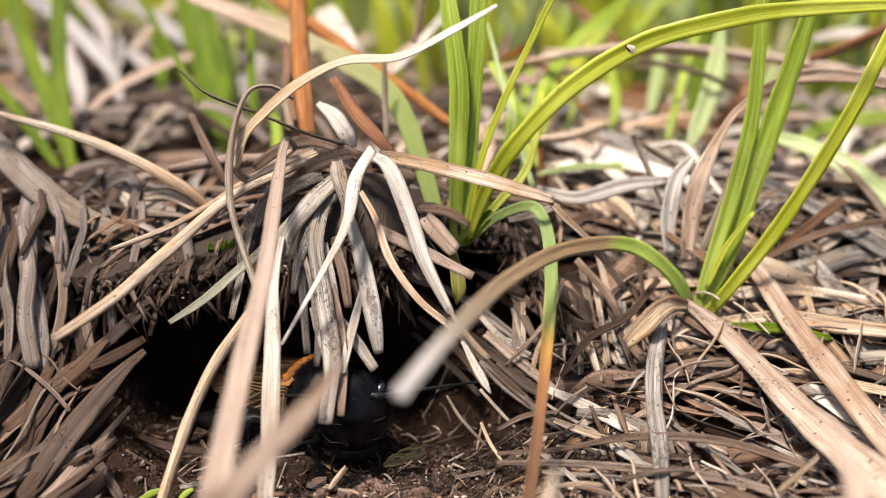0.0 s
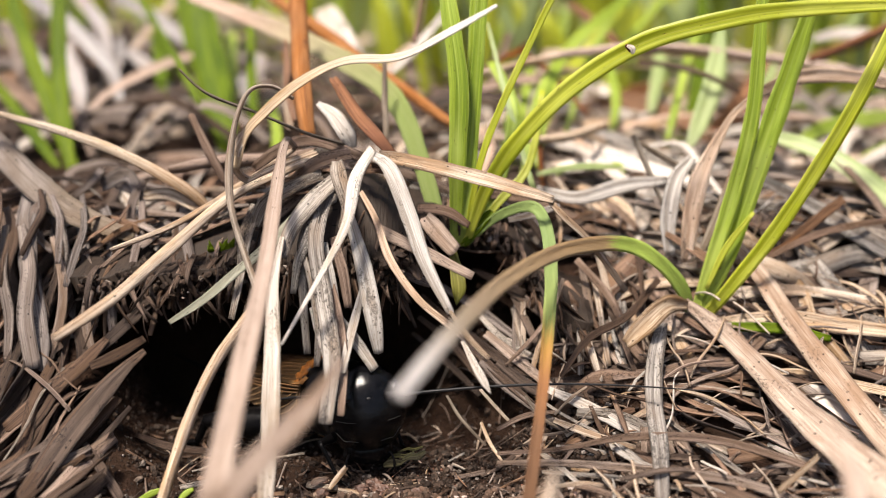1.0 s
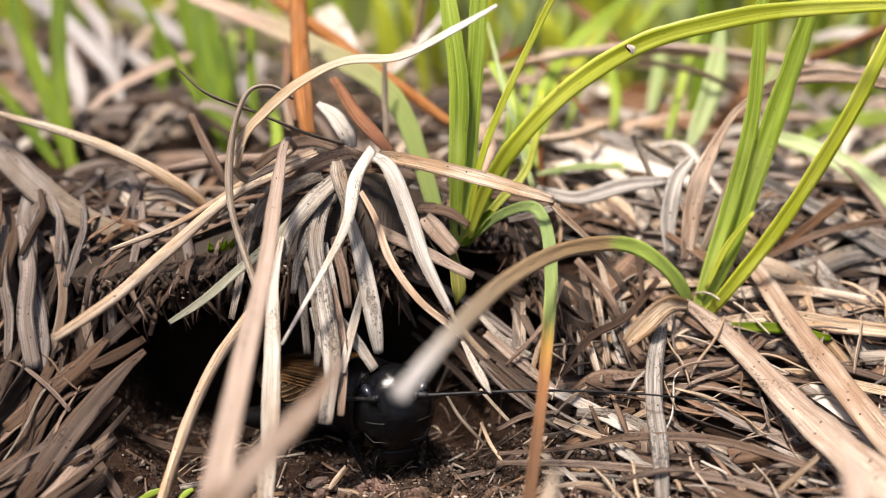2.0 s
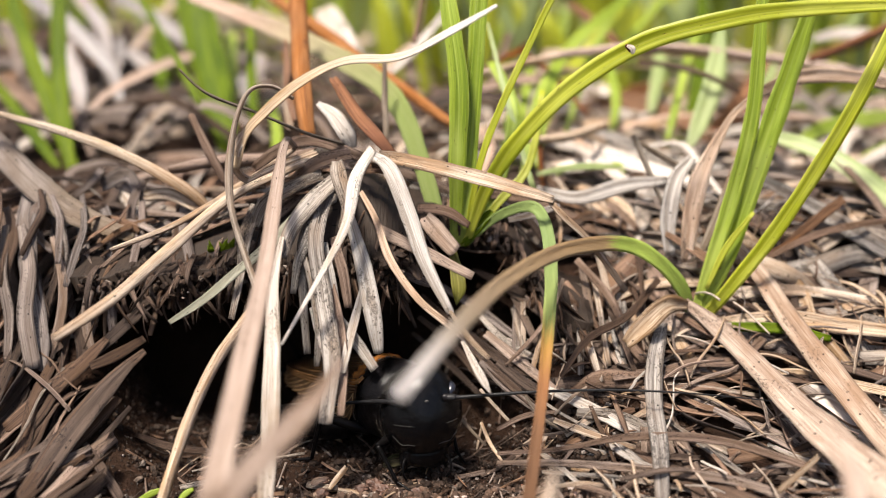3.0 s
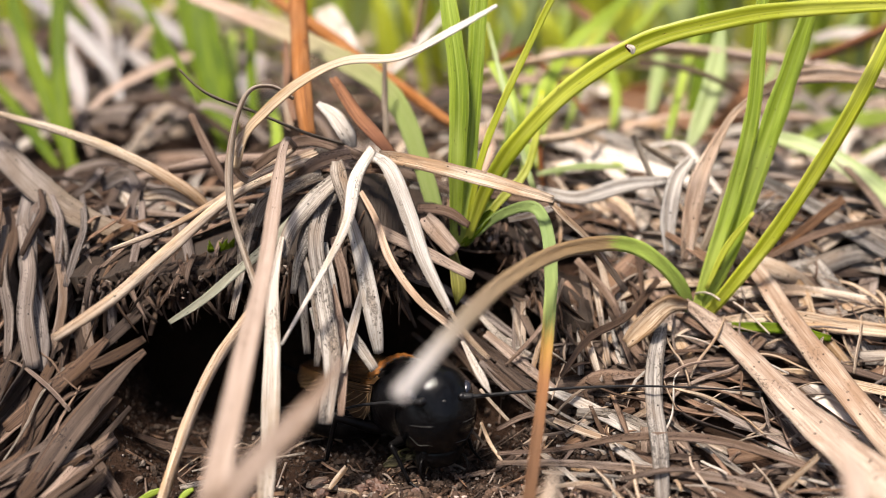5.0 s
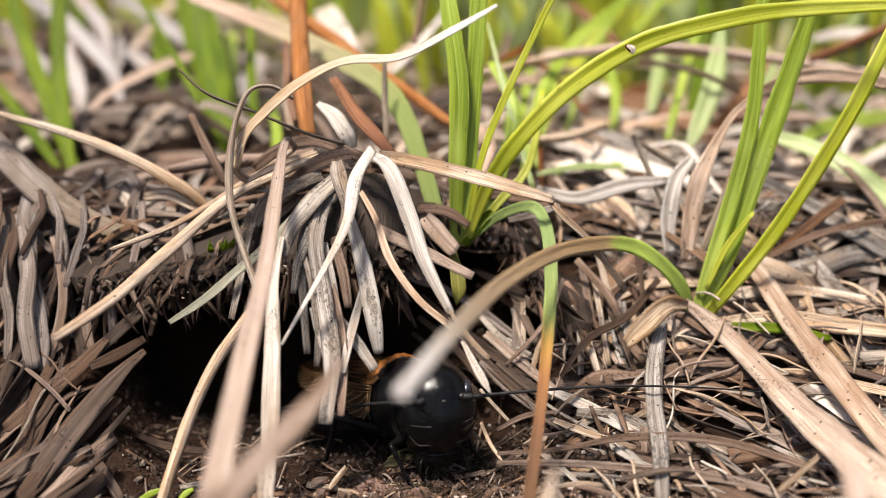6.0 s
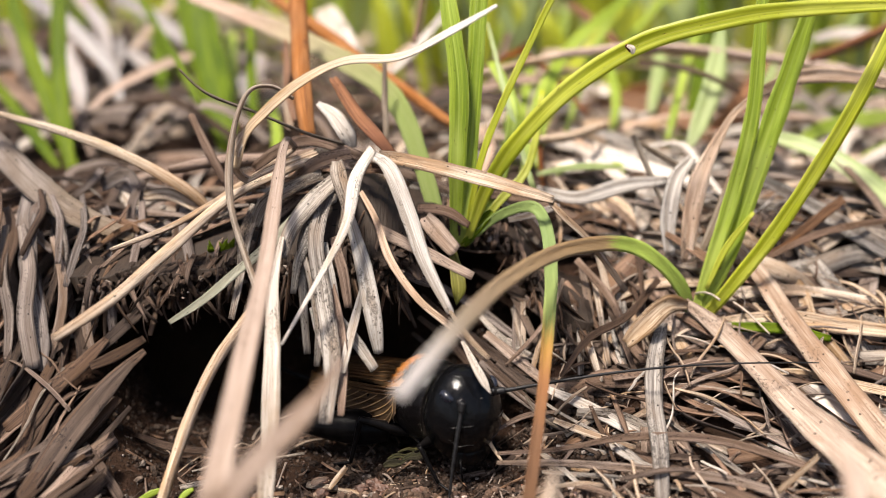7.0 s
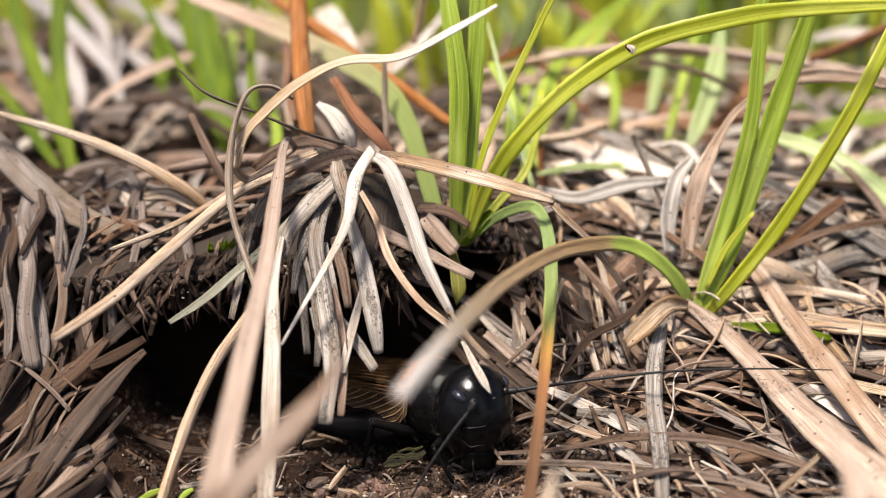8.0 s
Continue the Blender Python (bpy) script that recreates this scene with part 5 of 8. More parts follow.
loose("brown", [(3.8, 14.7, 19.4, 0.63), (6.6, 13.7, 19.4, 0.94), (9.0, 13.2, 19.5, 0.70)], "dull brown rotting sedge leaf lying on the litter", fold=0.3)

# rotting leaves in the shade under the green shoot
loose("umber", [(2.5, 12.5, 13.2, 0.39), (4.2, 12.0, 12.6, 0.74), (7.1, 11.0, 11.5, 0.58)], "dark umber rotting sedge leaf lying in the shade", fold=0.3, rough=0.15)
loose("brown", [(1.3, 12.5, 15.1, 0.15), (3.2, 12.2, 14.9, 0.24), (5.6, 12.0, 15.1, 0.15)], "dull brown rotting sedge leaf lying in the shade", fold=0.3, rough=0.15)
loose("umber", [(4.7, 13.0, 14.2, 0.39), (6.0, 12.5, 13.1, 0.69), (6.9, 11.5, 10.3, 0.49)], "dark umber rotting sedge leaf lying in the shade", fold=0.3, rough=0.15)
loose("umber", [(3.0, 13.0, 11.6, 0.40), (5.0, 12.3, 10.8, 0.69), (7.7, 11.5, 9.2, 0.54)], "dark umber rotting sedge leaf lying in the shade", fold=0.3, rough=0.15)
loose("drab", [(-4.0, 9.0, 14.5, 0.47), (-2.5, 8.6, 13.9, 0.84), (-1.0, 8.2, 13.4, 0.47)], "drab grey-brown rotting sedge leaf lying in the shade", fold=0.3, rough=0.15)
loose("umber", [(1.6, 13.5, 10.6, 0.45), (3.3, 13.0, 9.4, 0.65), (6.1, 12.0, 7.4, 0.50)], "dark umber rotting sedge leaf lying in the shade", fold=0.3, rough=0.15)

scrap = thing("leaf_scrap", (-3.4, 1.0, 1.1), "ragged mossy green-brown leaf scrap lying on the soil", "leaf scrap")
for pts in ([(-4.7, 0.8, 0.8, 0.25), (-4.2, 0.75, 1.05, 0.5), (-3.5, 0.9, 1.0, 0.42), (-2.9, 0.85, 1.3, 0.2)],
            [(-4.4, 1.2, 1.1, 0.2), (-3.7, 1.25, 1.45, 0.42), (-3.0, 1.3, 1.35, 0.5), (-2.3, 1.35, 1.7, 0.22)],
            [(-3.3, 0.9, 1.1, 0.18), (-2.6, 0.95, 1.5, 0.45), (-2.0, 1.1, 1.45, 0.4), (-1.4, 1.2, 1.8, 0.2)],
            [(-3.6, 1.5, 1.6, 0.12), (-2.9, 1.55, 1.85, 0.3), (-2.2, 1.6, 1.8, 0.26), (-1.6, 1.7, 2.0, 0.12)]):
    leaf(scrap, "mossy", pts, name="sliver", fold=0.5, rough=0.6, thick=0.25, cols=6)

loose("tan", [(-8.8, -1.5, 0.1, 0.35), (-8.3, -0.9, 0.6, 0.53), (-7.6, -0.1, 1.2, 0.43)], "dry straw-coloured sedge leaf lying on the litter", fold=0.2, rough=0.2, thick=0.3)
loose("brown", [(-10.3, -1.1, 0.3, 0.30), (-9.8, -0.9, 0.45, 0.55), (-9.1, -0.6, 0.5, 0.36)], "orange-brown dying leaf lying on the litter", fold=0.4, rough=0.5, thick=0.2)
loose("tan", [(-8.1, -1.7, 0.1, 0.49), (-7.1, -1.8, -0.0, 0.63), (-6.0, -2.0, -0.3, 0.49)], "dry straw-coloured sedge leaf lying on the litter", fold=0.2, rough=0.3, thick=0.3)
loose("green", [(-23.0, -3.1, 0.2, 0.27), (-22.2, -2.8, 0.5, 0.48), (-21.4, -2.5, 0.7, 0.28)], "fresh green sedge leaf lying on the litter", fold=0.2)
loose("green", [(-19.8, -3.5, 0.5, 0.34), (-19.4, -3.2, 0.8, 0.48), (-18.9, -2.9, 1.0, 0.27)], "fresh green sedge leaf lying on the litter", fold=0.2)
loose("orange", [(14.1, 2.3, 4.3, 0.36), (14.7, 2.4, 4.7, 0.65), (15.3, 2.4, 4.9, 0.36)], "orange-brown dying leaf lying on the litter", fold=0.3, thick=0.5)
loose("umber", [(1.7, 8.0, 8.6, 0.53), (4.5, 5.8, 6.5, 0.75), (7.4, 3.8, 4.5, 0.59)], "dark umber rotting sedge leaf lying on the litter", fold=0.3)
loose("drab", [(3.1, 6.5, 7.2, 0.45), (5.4, 4.9, 5.4, 0.67), (8.9, 2.8, 3.7, 0.51)], "dull brown rotting sedge leaf lying on the litter", fold=0.3)
loose("umber", [(-2.1, 10.5, 9.6, 0.47), (0.8, 8.8, 7.7, 0.69), (3.1, 6.6, 5.6, 0.53)], "dark umber rotting sedge leaf lying on the litter", fold=0.3)
loose("twig", [(6.7, 4.3, 5.2, 0.30), (8.0, 2.9, 3.9, 0.36), (10.2, 1.8, 3.0, 0.29)], "thin dark dry twig lying on the litter", fold=-0.6)
loose("brown", [(4.3, 1.9, 3.4, 0.29), (6.6, 2.7, 4.2, 0.44), (9.1, 3.0, 4.4, 0.29)], "dull brown rotting sedge leaf lying on the litter", fold=0.3)
loose("tan", [(9.7, 1.4, 3.2, 0.50), (11.5, 2.2, 4.0, 0.65), (13.2, 2.5, 4.6, 0.36)], "dry straw-coloured sedge leaf lying on the litter", fold=0.3)
loose("tan", [(17.5, 0.4, 2.8, 0.50), (19.8, 0.6, 3.4, 0.78), (22.2, -0.4, 2.7, 0.56)], "dry straw-coloured sedge leaf lying on the litter", fold=0.3)
loose("grey", [(8.9, 0.6, 2.6, 0.36), (11.3, 0.1, 2.5, 0.57), (14.7, -0.5, 2.2, 0.42)], "weathered grey dead sedge leaf lying on the litter", fold=0.3)
loose("grey", [(3.2, 9.6, 10.0, 0.46), (5.5, 7.7, 8.2, 0.76), (8.3, 6.5, 7.2, 0.53)], "weathered grey dead sedge leaf lying on the litter", fold=0.3)
loose("tan", [(16.2, 9.6, 10.0, 0.46), (17.4, 8.0, 8.6, 0.69), (17.7, 6.5, 7.2, 0.45)], "dry straw-coloured sedge leaf lying on the litter", fold=0.3)
loose("brown", [(12.3, 9.6, 10.0, 0.54), (13.1, 7.3, 7.9, 0.83), (13.5, 5.1, 5.9, 0.59)], "dull brown rotting sedge leaf lying on the litter", fold=0.3)
loose("grey", [(14.3, 9.6, 10.0, 0.46), (14.7, 7.3, 7.9, 0.76), (15.6, 4.9, 5.4, 0.52)], "weathered grey dead sedge leaf lying on the litter", fold=0.3)

loose("tan", [(6.0, -21.7, 14.2, 0.24), (5.3, -23.9, 13.7, 0.64), (4.8, -25.5, 12.2, 0.81), (4.6, -27.4, 6.3, 0.72)], "dry straw-coloured sedge leaf lying on the litter", fold=0.2)

loose("brown", [(-26.8, 7.0, 0.4, 0.39), (-23.9, 6.5, -0.3, 0.73), (-20.1, 5.0, -1.1, 0.57)], "half-buried brown straw on the burrow floor", fold=0.3)

loose("blush", [(21.8, -19.0, 14.5, 0.25), (22.0, -20.0, 13.7, 0.92), (22.2, -21.0, 12.2, 1.22), (22.2, -22.0, 10.8, 1.27)], "faded tan dead leaf tip leaning near", fold=0.2)

# stems and leaves standing farther back
back_tuft = thing("dead_sedge_tuft", (1.0, 41.0, 19.4), "dry rust-coloured stems leaning over the grey litter", "dead grass tuft")
leaf(back_tuft, "amber", [(0.9, 26.0, 23.6, 0.77), (-0.2, 27.0, 24.1, 1.00), (-2.8, 29.0, 25.7, 1.18), (-5.4, 31.0, 27.1, 1.43), (-8.3, 33.0, 28.7, 1.51), (-10.8, 35.0, 30.3, 1.47), (-14.4, 38.0, 32.3, 1.38), (-19.0, 42.0, 34.8, 1.12)], fold=-0.6, thick=0.4)
leaf(back_tuft, "tan", [(-1.6, 48.7, 30.0, 0.85), (-5.3, 41.6, 27.6, 1.41), (-7.7, 38.6, 24.9, 0.99)], fold=0.3)
leaf(back_tuft, "pale", [(1.0, 45.6, 33.5, 0.62), (-3.0, 40.0, 29.3, 0.89), (-5.7, 37.1, 26.9, 0.68)], fold=0.3)
leaf(back_tuft, "pale", [(-15.3, 61.7, 31.4, 1.06), (-13.4, 59.1, 29.8, 1.97), (-10.3, 55.7, 25.9, 1.37)], fold=0.3)
leaf(back_tuft, "brown", [(-2.5, 60.7, 34.6, 0.93), (-3.0, 57.3, 30.6, 0.91), (-3.4, 54.1, 27.5, 0.79)], fold=-0.75, thick=0.4)
leaf(back_tuft, "tan", [(-37.8, 88.8, 30.7, 2.43), (-28.8, 83.0, 29.0, 2.90), (-18.7, 76.7, 25.8, 2.66), (-6.6, 67.4, 22.9, 1.88)], fold=0.3)
leaf(back_tuft, "orange", [(-17.3, 39.9, 29.0, 0.69), (-16.6, 37.1, 26.9, 1.07), (-15.4, 32.8, 23.4, 0.75)], fold=0.3)
white_tuft = thing("dead_sedge_tuft", (-36.2, 45.2, 19.3), "bleached white leaves curling in the litter behind", "dead grass tuft")
leaf(white_tuft, "ash", [(-55.6, 66.0, 33.5, 1.67), (-49.6, 62.0, 30.3, 1.93), (-44.8, 58.0, 27.4, 2.03), (-41.2, 54.0, 24.8, 1.69), (-39.2, 50.0, 21.8, 1.03), (-35.3, 46.0, 19.5, 0.80), (-33.9, 44.0, 18.3, 0.53)], fold=0.3)
leaf(white_tuft, "ash", [(-50.3, 70.0, 33.3, 1.87), (-45.7, 64.0, 29.7, 1.88), (-43.7, 60.0, 26.8, 1.47), (-42.3, 56.0, 24.1, 1.08)], fold=0.3)
leaf(white_tuft, "ash", [(-47.4, 58.0, 28.1, 1.01), (-47.3, 56.0, 26.7, 1.71), (-45.0, 52.0, 24.3, 2.09), (-42.9, 47.0, 21.3, 1.48), (-42.1, 45.0, 20.3, 0.80)], fold=0.3)
leaf(white_tuft, "ash", [(-46.7, 74.0, 32.8, 1.13), (-41.0, 70.0, 30.8, 1.89), (-36.3, 66.0, 28.6, 1.84), (-32.8, 62.0, 26.8, 1.20)], fold=0.3)
leaf(white_tuft, "ash", [(-40.9, 60.0, 26.7, 1.03), (-38.2, 57.0, 25.6, 1.59), (-35.2, 54.0, 24.6, 0.85)], fold=0.3)
leaf(white_tuft, "blush", [(-41.6, 44.0, 21.3, 0.59), (-39.1, 46.0, 23.5, 0.93), (-36.5, 48.0, 25.0, 1.14), (-32.9, 51.0, 26.5, 1.17), (-30.3, 54.0, 27.1, 0.84)], fold=0.3)
leaf(white_tuft, "tan", [(-41.3, 62.0, 26.3, 0.90), (-40.3, 68.0, 28.9, 1.17), (-37.7, 74.0, 32.8, 1.21)], fold=0.3)
leaf(white_tuft, "ash", [(-55.1, 62.0, 27.9, 0.89), (-53.6, 60.0, 26.5, 1.62), (-51.2, 57.0, 25.0, 1.88), (-49.3, 53.0, 22.9, 1.27)], fold=0.3)
leaf(white_tuft, "brown", [(-52.3, 46.0, 25.2, 1.32), (-48.8, 44.0, 23.8, 1.56), (-46.1, 42.0, 21.8, 0.90)], fold=0.3)
leaf(white_tuft, "dun", [(-56.8, 60.0, 30.4, 1.17), (-54.4, 57.0, 27.9, 1.43), (-51.8, 52.0, 24.3, 0.97)], fold=0.3)
leaf(white_tuft, "ash", [(-43.3, 64.0, 28.0, 1.21), (-42.1, 60.0, 26.1, 1.48), (-41.9, 57.0, 24.4, 1.01)], fold=0.3)
leaf(white_tuft, "dun", [(-41.0, 42.0, 20.2, 0.65), (-38.4, 44.0, 20.8, 0.92), (-35.1, 44.0, 20.0, 0.79), (-31.4, 42.0, 19.5, 0.52)], fold=0.3)
leaf(white_tuft, "ash", [(-36.5, 58.0, 22.7, 0.88), (-34.9, 56.0, 22.3, 1.44), (-33.5, 53.0, 21.0, 0.85)], fold=0.3)
leaf(white_tuft, "brown", [(-32.2, 48.0, 20.4, 1.22), (-31.4, 49.0, 21.3, 1.78), (-29.9, 48.0, 20.4, 1.36)], fold=0.3)
leaf(white_tuft, "dun", [(-47.5, 50.0, 21.8, 0.83), (-43.5, 47.0, 19.9, 1.08), (-39.6, 43.0, 18.3, 0.79)], fold=0.3)
leaf(white_tuft, "ash", [(-25.0, 64.0, 26.0, 1.06), (-24.0, 61.0, 24.9, 1.94), (-24.1, 58.0, 23.4, 1.02)], fold=0.3)
leaf(white_tuft, "ash", [(-25.8, 56.0, 24.1, 1.01), (-24.9, 54.0, 23.3, 1.84), (-23.9, 51.0, 21.6, 0.97)], fold=0.3)
far_tuft = thing("dead_sedge_tuft", (37.6, 51.8, 20.1), "arched pinkish dead stems behind the green shoots", "dead grass tuft")
leaf(far_tuft, "tan", [(12.6, 56.1, 26.9, 0.91), (21.1, 56.1, 27.1, 1.14), (32.7, 54.0, 27.1, 1.35), (43.9, 51.6, 26.2, 1.21), (55.3, 48.8, 24.0, 0.98)], fold=0.4, thick=0.4)
leaf(far_tuft, "brown", [(20.8, 53.5, 25.6, 0.45), (28.7, 51.4, 25.6, 0.55), (33.0, 48.9, 24.4, 0.65), (36.4, 46.0, 21.8, 0.64)], fold=0.5, thick=0.4)
leaf(far_tuft, "rust", [(59.9, 62.4, 30.2, 1.07), (54.3, 60.6, 27.9, 1.30), (46.9, 57.8, 25.8, 1.51), (38.3, 52.0, 20.8, 1.57), (28.4, 44.3, 16.7, 1.39)], name="stem", fold=-0.75, thick=0.4)
leaf(far_tuft, "pale", [(51.1, 71.9, 27.1, 1.28), (56.6, 70.1, 27.9, 1.52), (65.6, 68.8, 27.4, 1.38)], fold=0.4)
leaf(far_tuft, "grey", [(17.2, 38.2, 20.6, 0.90), (20.4, 34.7, 19.4, 1.46), (24.7, 32.2, 18.1, 1.43), (28.9, 30.0, 18.0, 0.93)], fold=0.3)
leaf(far_tuft, "tan", [(12.6, 30.0, 18.0, 0.47), (15.5, 30.1, 18.3, 1.03), (19.6, 30.2, 18.6, 0.93)], fold=0.3)
leaf(far_tuft, "brown", [(11.0, 38.2, 20.6, 0.60), (11.1, 32.4, 18.7, 1.05), (10.3, 27.6, 16.9, 0.73)], fold=0.3)
leaf(far_tuft, "brown", [(8.3, 56.8, 29.3, 0.91), (6.7, 53.7, 26.1, 1.12), (1.1, 46.6, 23.7, 0.96)], fold=0.3)
leaf(far_tuft, "pale", [(20.0, 56.9, 22.9, 1.39), (22.1, 47.5, 19.8, 2.06), (25.2, 39.2, 17.2, 1.53)], fold=0.3)
leaf(far_tuft, "tan", [(7.0, 56.9, 22.9, 1.04), (15.9, 59.4, 24.3, 1.53), (23.3, 59.7, 25.0, 1.30)], fold=0.3)
leaf(far_tuft, "orange", [(16.7, 48.0, 21.5, 1.08), (21.9, 47.2, 22.3, 1.83), (27.5, 44.6, 20.7, 1.58), (30.6, 40.6, 18.2, 1.03)], fold=0.3)
leaf(far_tuft, "tan", [(36.9, 35.9, 16.7, 1.19), (41.0, 34.2, 18.0, 1.94), (46.6, 32.0, 17.6, 1.90)], fold=0.3)
leaf(far_tuft, "tan", [(35.9, 29.2, 15.5, 0.93), (40.2, 28.5, 16.6, 1.57), (46.6, 27.6, 16.9, 1.55)], fold=0.3)
leaf(far_tuft, "pale", [(12.1, 36.9, 19.6, 0.79), (16.6, 33.6, 19.3, 1.35), (21.9, 30.0, 18.0, 1.21)], fold=0.3)
back_green = thing("green_sedge_tuft", (-41.7, 35.7, 16.1), "blurred green sedge shoots among grey litter", "grass tuft", "green sedge tufts")
leaf(back_green, "deep", [(-39.4, 33.8, 16.5, 1.26), (-43.1, 39.6, 21.6, 1.82), (-47.4, 45.6, 27.1, 1.78), (-52.6, 53.4, 35.0, 1.42)], fold=0.3)
leaf(back_green, "deep", [(-39.8, 33.8, 16.5, 0.97), (-42.0, 38.8, 22.4, 1.80), (-43.6, 44.0, 28.6, 1.85), (-44.8, 49.5, 35.8, 1.48)], fold=0.3)
leaf(back_green, "deep", [(-41.3, 34.8, 16.6, 0.69), (-44.6, 37.8, 19.4, 1.20), (-49.7, 42.4, 23.7, 1.13), (-53.9, 45.6, 27.1, 0.94)], fold=0.3)
mid_green = thing("green_sedge_tuft", (-25.1, 42.5, 17.6), "broad blurred green shoots behind the dead tuft", "grass tuft", "green sedge tufts")
leaf(mid_green, "deep", [(-24.3, 40.4, 17.6, 2.06), (-26.4, 46.4, 23.1, 3.52), (-29.6, 54.8, 29.5, 3.93), (-32.2, 61.6, 37.4, 3.13)], fold=0.3)
leaf(mid_green, "deep", [(-24.5, 42.5, 17.5, 1.57), (-27.1, 48.2, 22.1, 2.71), (-31.0, 56.2, 27.2, 2.63), (-34.2, 62.7, 34.5, 2.12)], fold=0.3)
leaf(mid_green, "deep", [(-25.9, 44.5, 17.2, 0.53), (-29.4, 48.3, 22.4, 0.87), (-34.7, 54.6, 28.8, 0.95), (-39.8, 60.9, 35.3, 0.70)], fold=0.3)
leaf(mid_green, "green", [(-25.1, 48.5, 16.5, 0.77), (-27.1, 56.6, 22.2, 1.51), (-28.5, 65.0, 28.5, 1.46)], fold=0.3)
leaf(mid_green, "deep", [(-22.2, 44.6, 17.7, 0.75), (-23.2, 50.6, 23.1, 0.99), (-24.4, 57.3, 30.6, 1.03)], fold=0.3)
leaf(mid_green, "deep", [(-36.0, 58.4, 17.9, 0.83), (-37.5, 62.9, 22.0, 1.58), (-39.2, 68.6, 26.7, 1.38)], fold=0.3)
leaf(mid_green, "green", [(-17.8, 32.2, 18.1, 0.67), (-18.2, 37.1, 20.2, 1.09), (-19.5, 42.2, 23.1, 0.93)], fold=0.3)
grass_behind = thing("green_sedge_tuft", (8.7, 31.8, 17.0), "slender green leaves behind the arching blade", "grass tuft", "green sedge tufts")
leaf(grass_behind, "lime", [(8.2, 29.8, 17.2, 0.84), (10.1, 35.1, 20.6, 1.26), (14.5, 43.2, 26.1, 1.34), (22.1, 52.0, 33.7, 1.08)], fold=0.3)
leaf(grass_behind, "green", [(7.1, 29.8, 17.2, 0.65), (8.3, 36.4, 21.5, 1.08), (10.0, 43.4, 26.7, 0.93)], fold=0.3)
leaf(grass_behind, "green", [(28.1, 50.2, 15.5, 1.24), (28.7, 56.0, 20.1, 1.51), (28.6, 61.8, 25.2, 1.20)], fold=0.3)
leaf(grass_behind, "fresh", [(29.7, 48.3, 15.9, 1.88), (32.5, 53.7, 19.8, 2.85), (35.3, 59.8, 25.4, 2.36)], fold=0.3)
leaf(grass_behind, "green", [(33.0, 75.7, 22.7, 0.93), (38.2, 81.3, 27.0, 1.37), (45.4, 87.6, 33.4, 1.13)], fold=0.3)
leaf(grass_behind, "deep", [(56.3, 70.4, 12.8, 1.58), (61.8, 78.0, 16.9, 2.47), (67.9, 86.1, 22.2, 2.14)], fold=0.3)
leaf(grass_behind, "lime", [(52.3, 83.7, 15.0, 1.57), (62.1, 84.4, 17.0, 2.28), (73.7, 84.2, 16.5, 2.00)], fold=0.3)
leaf(grass_behind, "deep", [(49.8, 68.1, 12.2, 1.04), (57.9, 68.6, 13.7, 1.81), (66.8, 68.5, 13.4, 1.55)], fold=0.3)
leaf(grass_behind, "fresh", [(30.9, 87.5, 26.5, 1.43), (37.2, 92.7, 29.6, 1.91), (44.7, 98.2, 33.8, 1.50)], fold=0.3)
leaf(grass_behind, "fresh", [(54.1, 85.8, 21.4, 1.43), (62.8, 91.0, 24.4, 2.20), (72.9, 97.1, 30.2, 1.95)], fold=0.3)
leaf(grass_behind, "lime", [(22.1, 64.4, 20.3, 0.99), (25.6, 72.7, 26.2, 1.55), (30.9, 81.4, 33.6, 1.35)], fold=0.3)
leaf(grass_behind, "green", [(17.2, 61.9, 19.1, 0.85), (16.2, 67.9, 24.4, 1.26), (17.7, 76.2, 30.7, 1.18)], fold=0.3)
leaf(grass_behind, "fresh", [(4.3, 28.6, 32.9, 0.26), (6.1, 22.1, 25.8, 0.50), (8.1, 16.8, 19.3, 0.49)], fold=0.3)
leaf(grass_behind, "green", [(13.4, 37.1, 20.5, 0.49), (16.1, 43.2, 26.1, 0.93), (19.4, 49.1, 31.3, 0.96), (23.2, 54.7, 35.6, 0.66)], fold=0.3)
leaf(grass_behind, "green", [(17.7, 46.8, 24.3, 0.53), (23.2, 52.7, 29.7, 0.88), (29.0, 58.6, 34.7, 0.80)], fold=0.3)
leaf(grass_behind, "deep", [(26.9, 42.3, 16.8, 1.05), (30.0, 47.4, 22.9, 1.83), (31.6, 52.7, 29.7, 1.66), (32.3, 57.6, 34.8, 1.25)], fold=0.3)
leaf(grass_behind, "deep", [(47.5, 52.6, 16.4, 0.69), (51.2, 55.7, 19.4, 1.28), (58.8, 61.1, 23.0, 1.20)], fold=0.3)
back_stems = thing("dead_sedge_tuft", (19.7, 37.7, 18.8), "reddish brown dry stems arching through the green blades", "dead grass tuft")
leaf(back_stems, "tan", [(3.9, 35.1, 27.2, 0.48), (10.5, 35.6, 28.7, 0.67), (17.8, 36.9, 29.5, 0.77), (25.5, 38.9, 29.1, 0.78), (34.4, 41.6, 27.6, 0.50)], fold=-0.6, thick=0.3)
leaf(back_stems, "brown", [(20.2, 33.5, 28.7, 0.37), (24.2, 33.3, 28.1, 0.56), (27.7, 33.0, 27.1, 0.56), (31.0, 33.5, 25.4, 0.38)], fold=-0.6, thick=0.3)
leaf(back_stems, "orange", [(39.3, 39.4, 27.4, 0.49), (44.5, 42.0, 28.9, 0.81), (53.4, 47.0, 31.5, 0.73)], fold=-0.6, thick=0.4)
leaf(back_stems, "brown", [(33.7, 44.6, 17.7, 0.64), (37.0, 45.7, 20.8, 1.07), (43.1, 48.8, 24.0, 0.87)], fold=-0.6, thick=0.4)
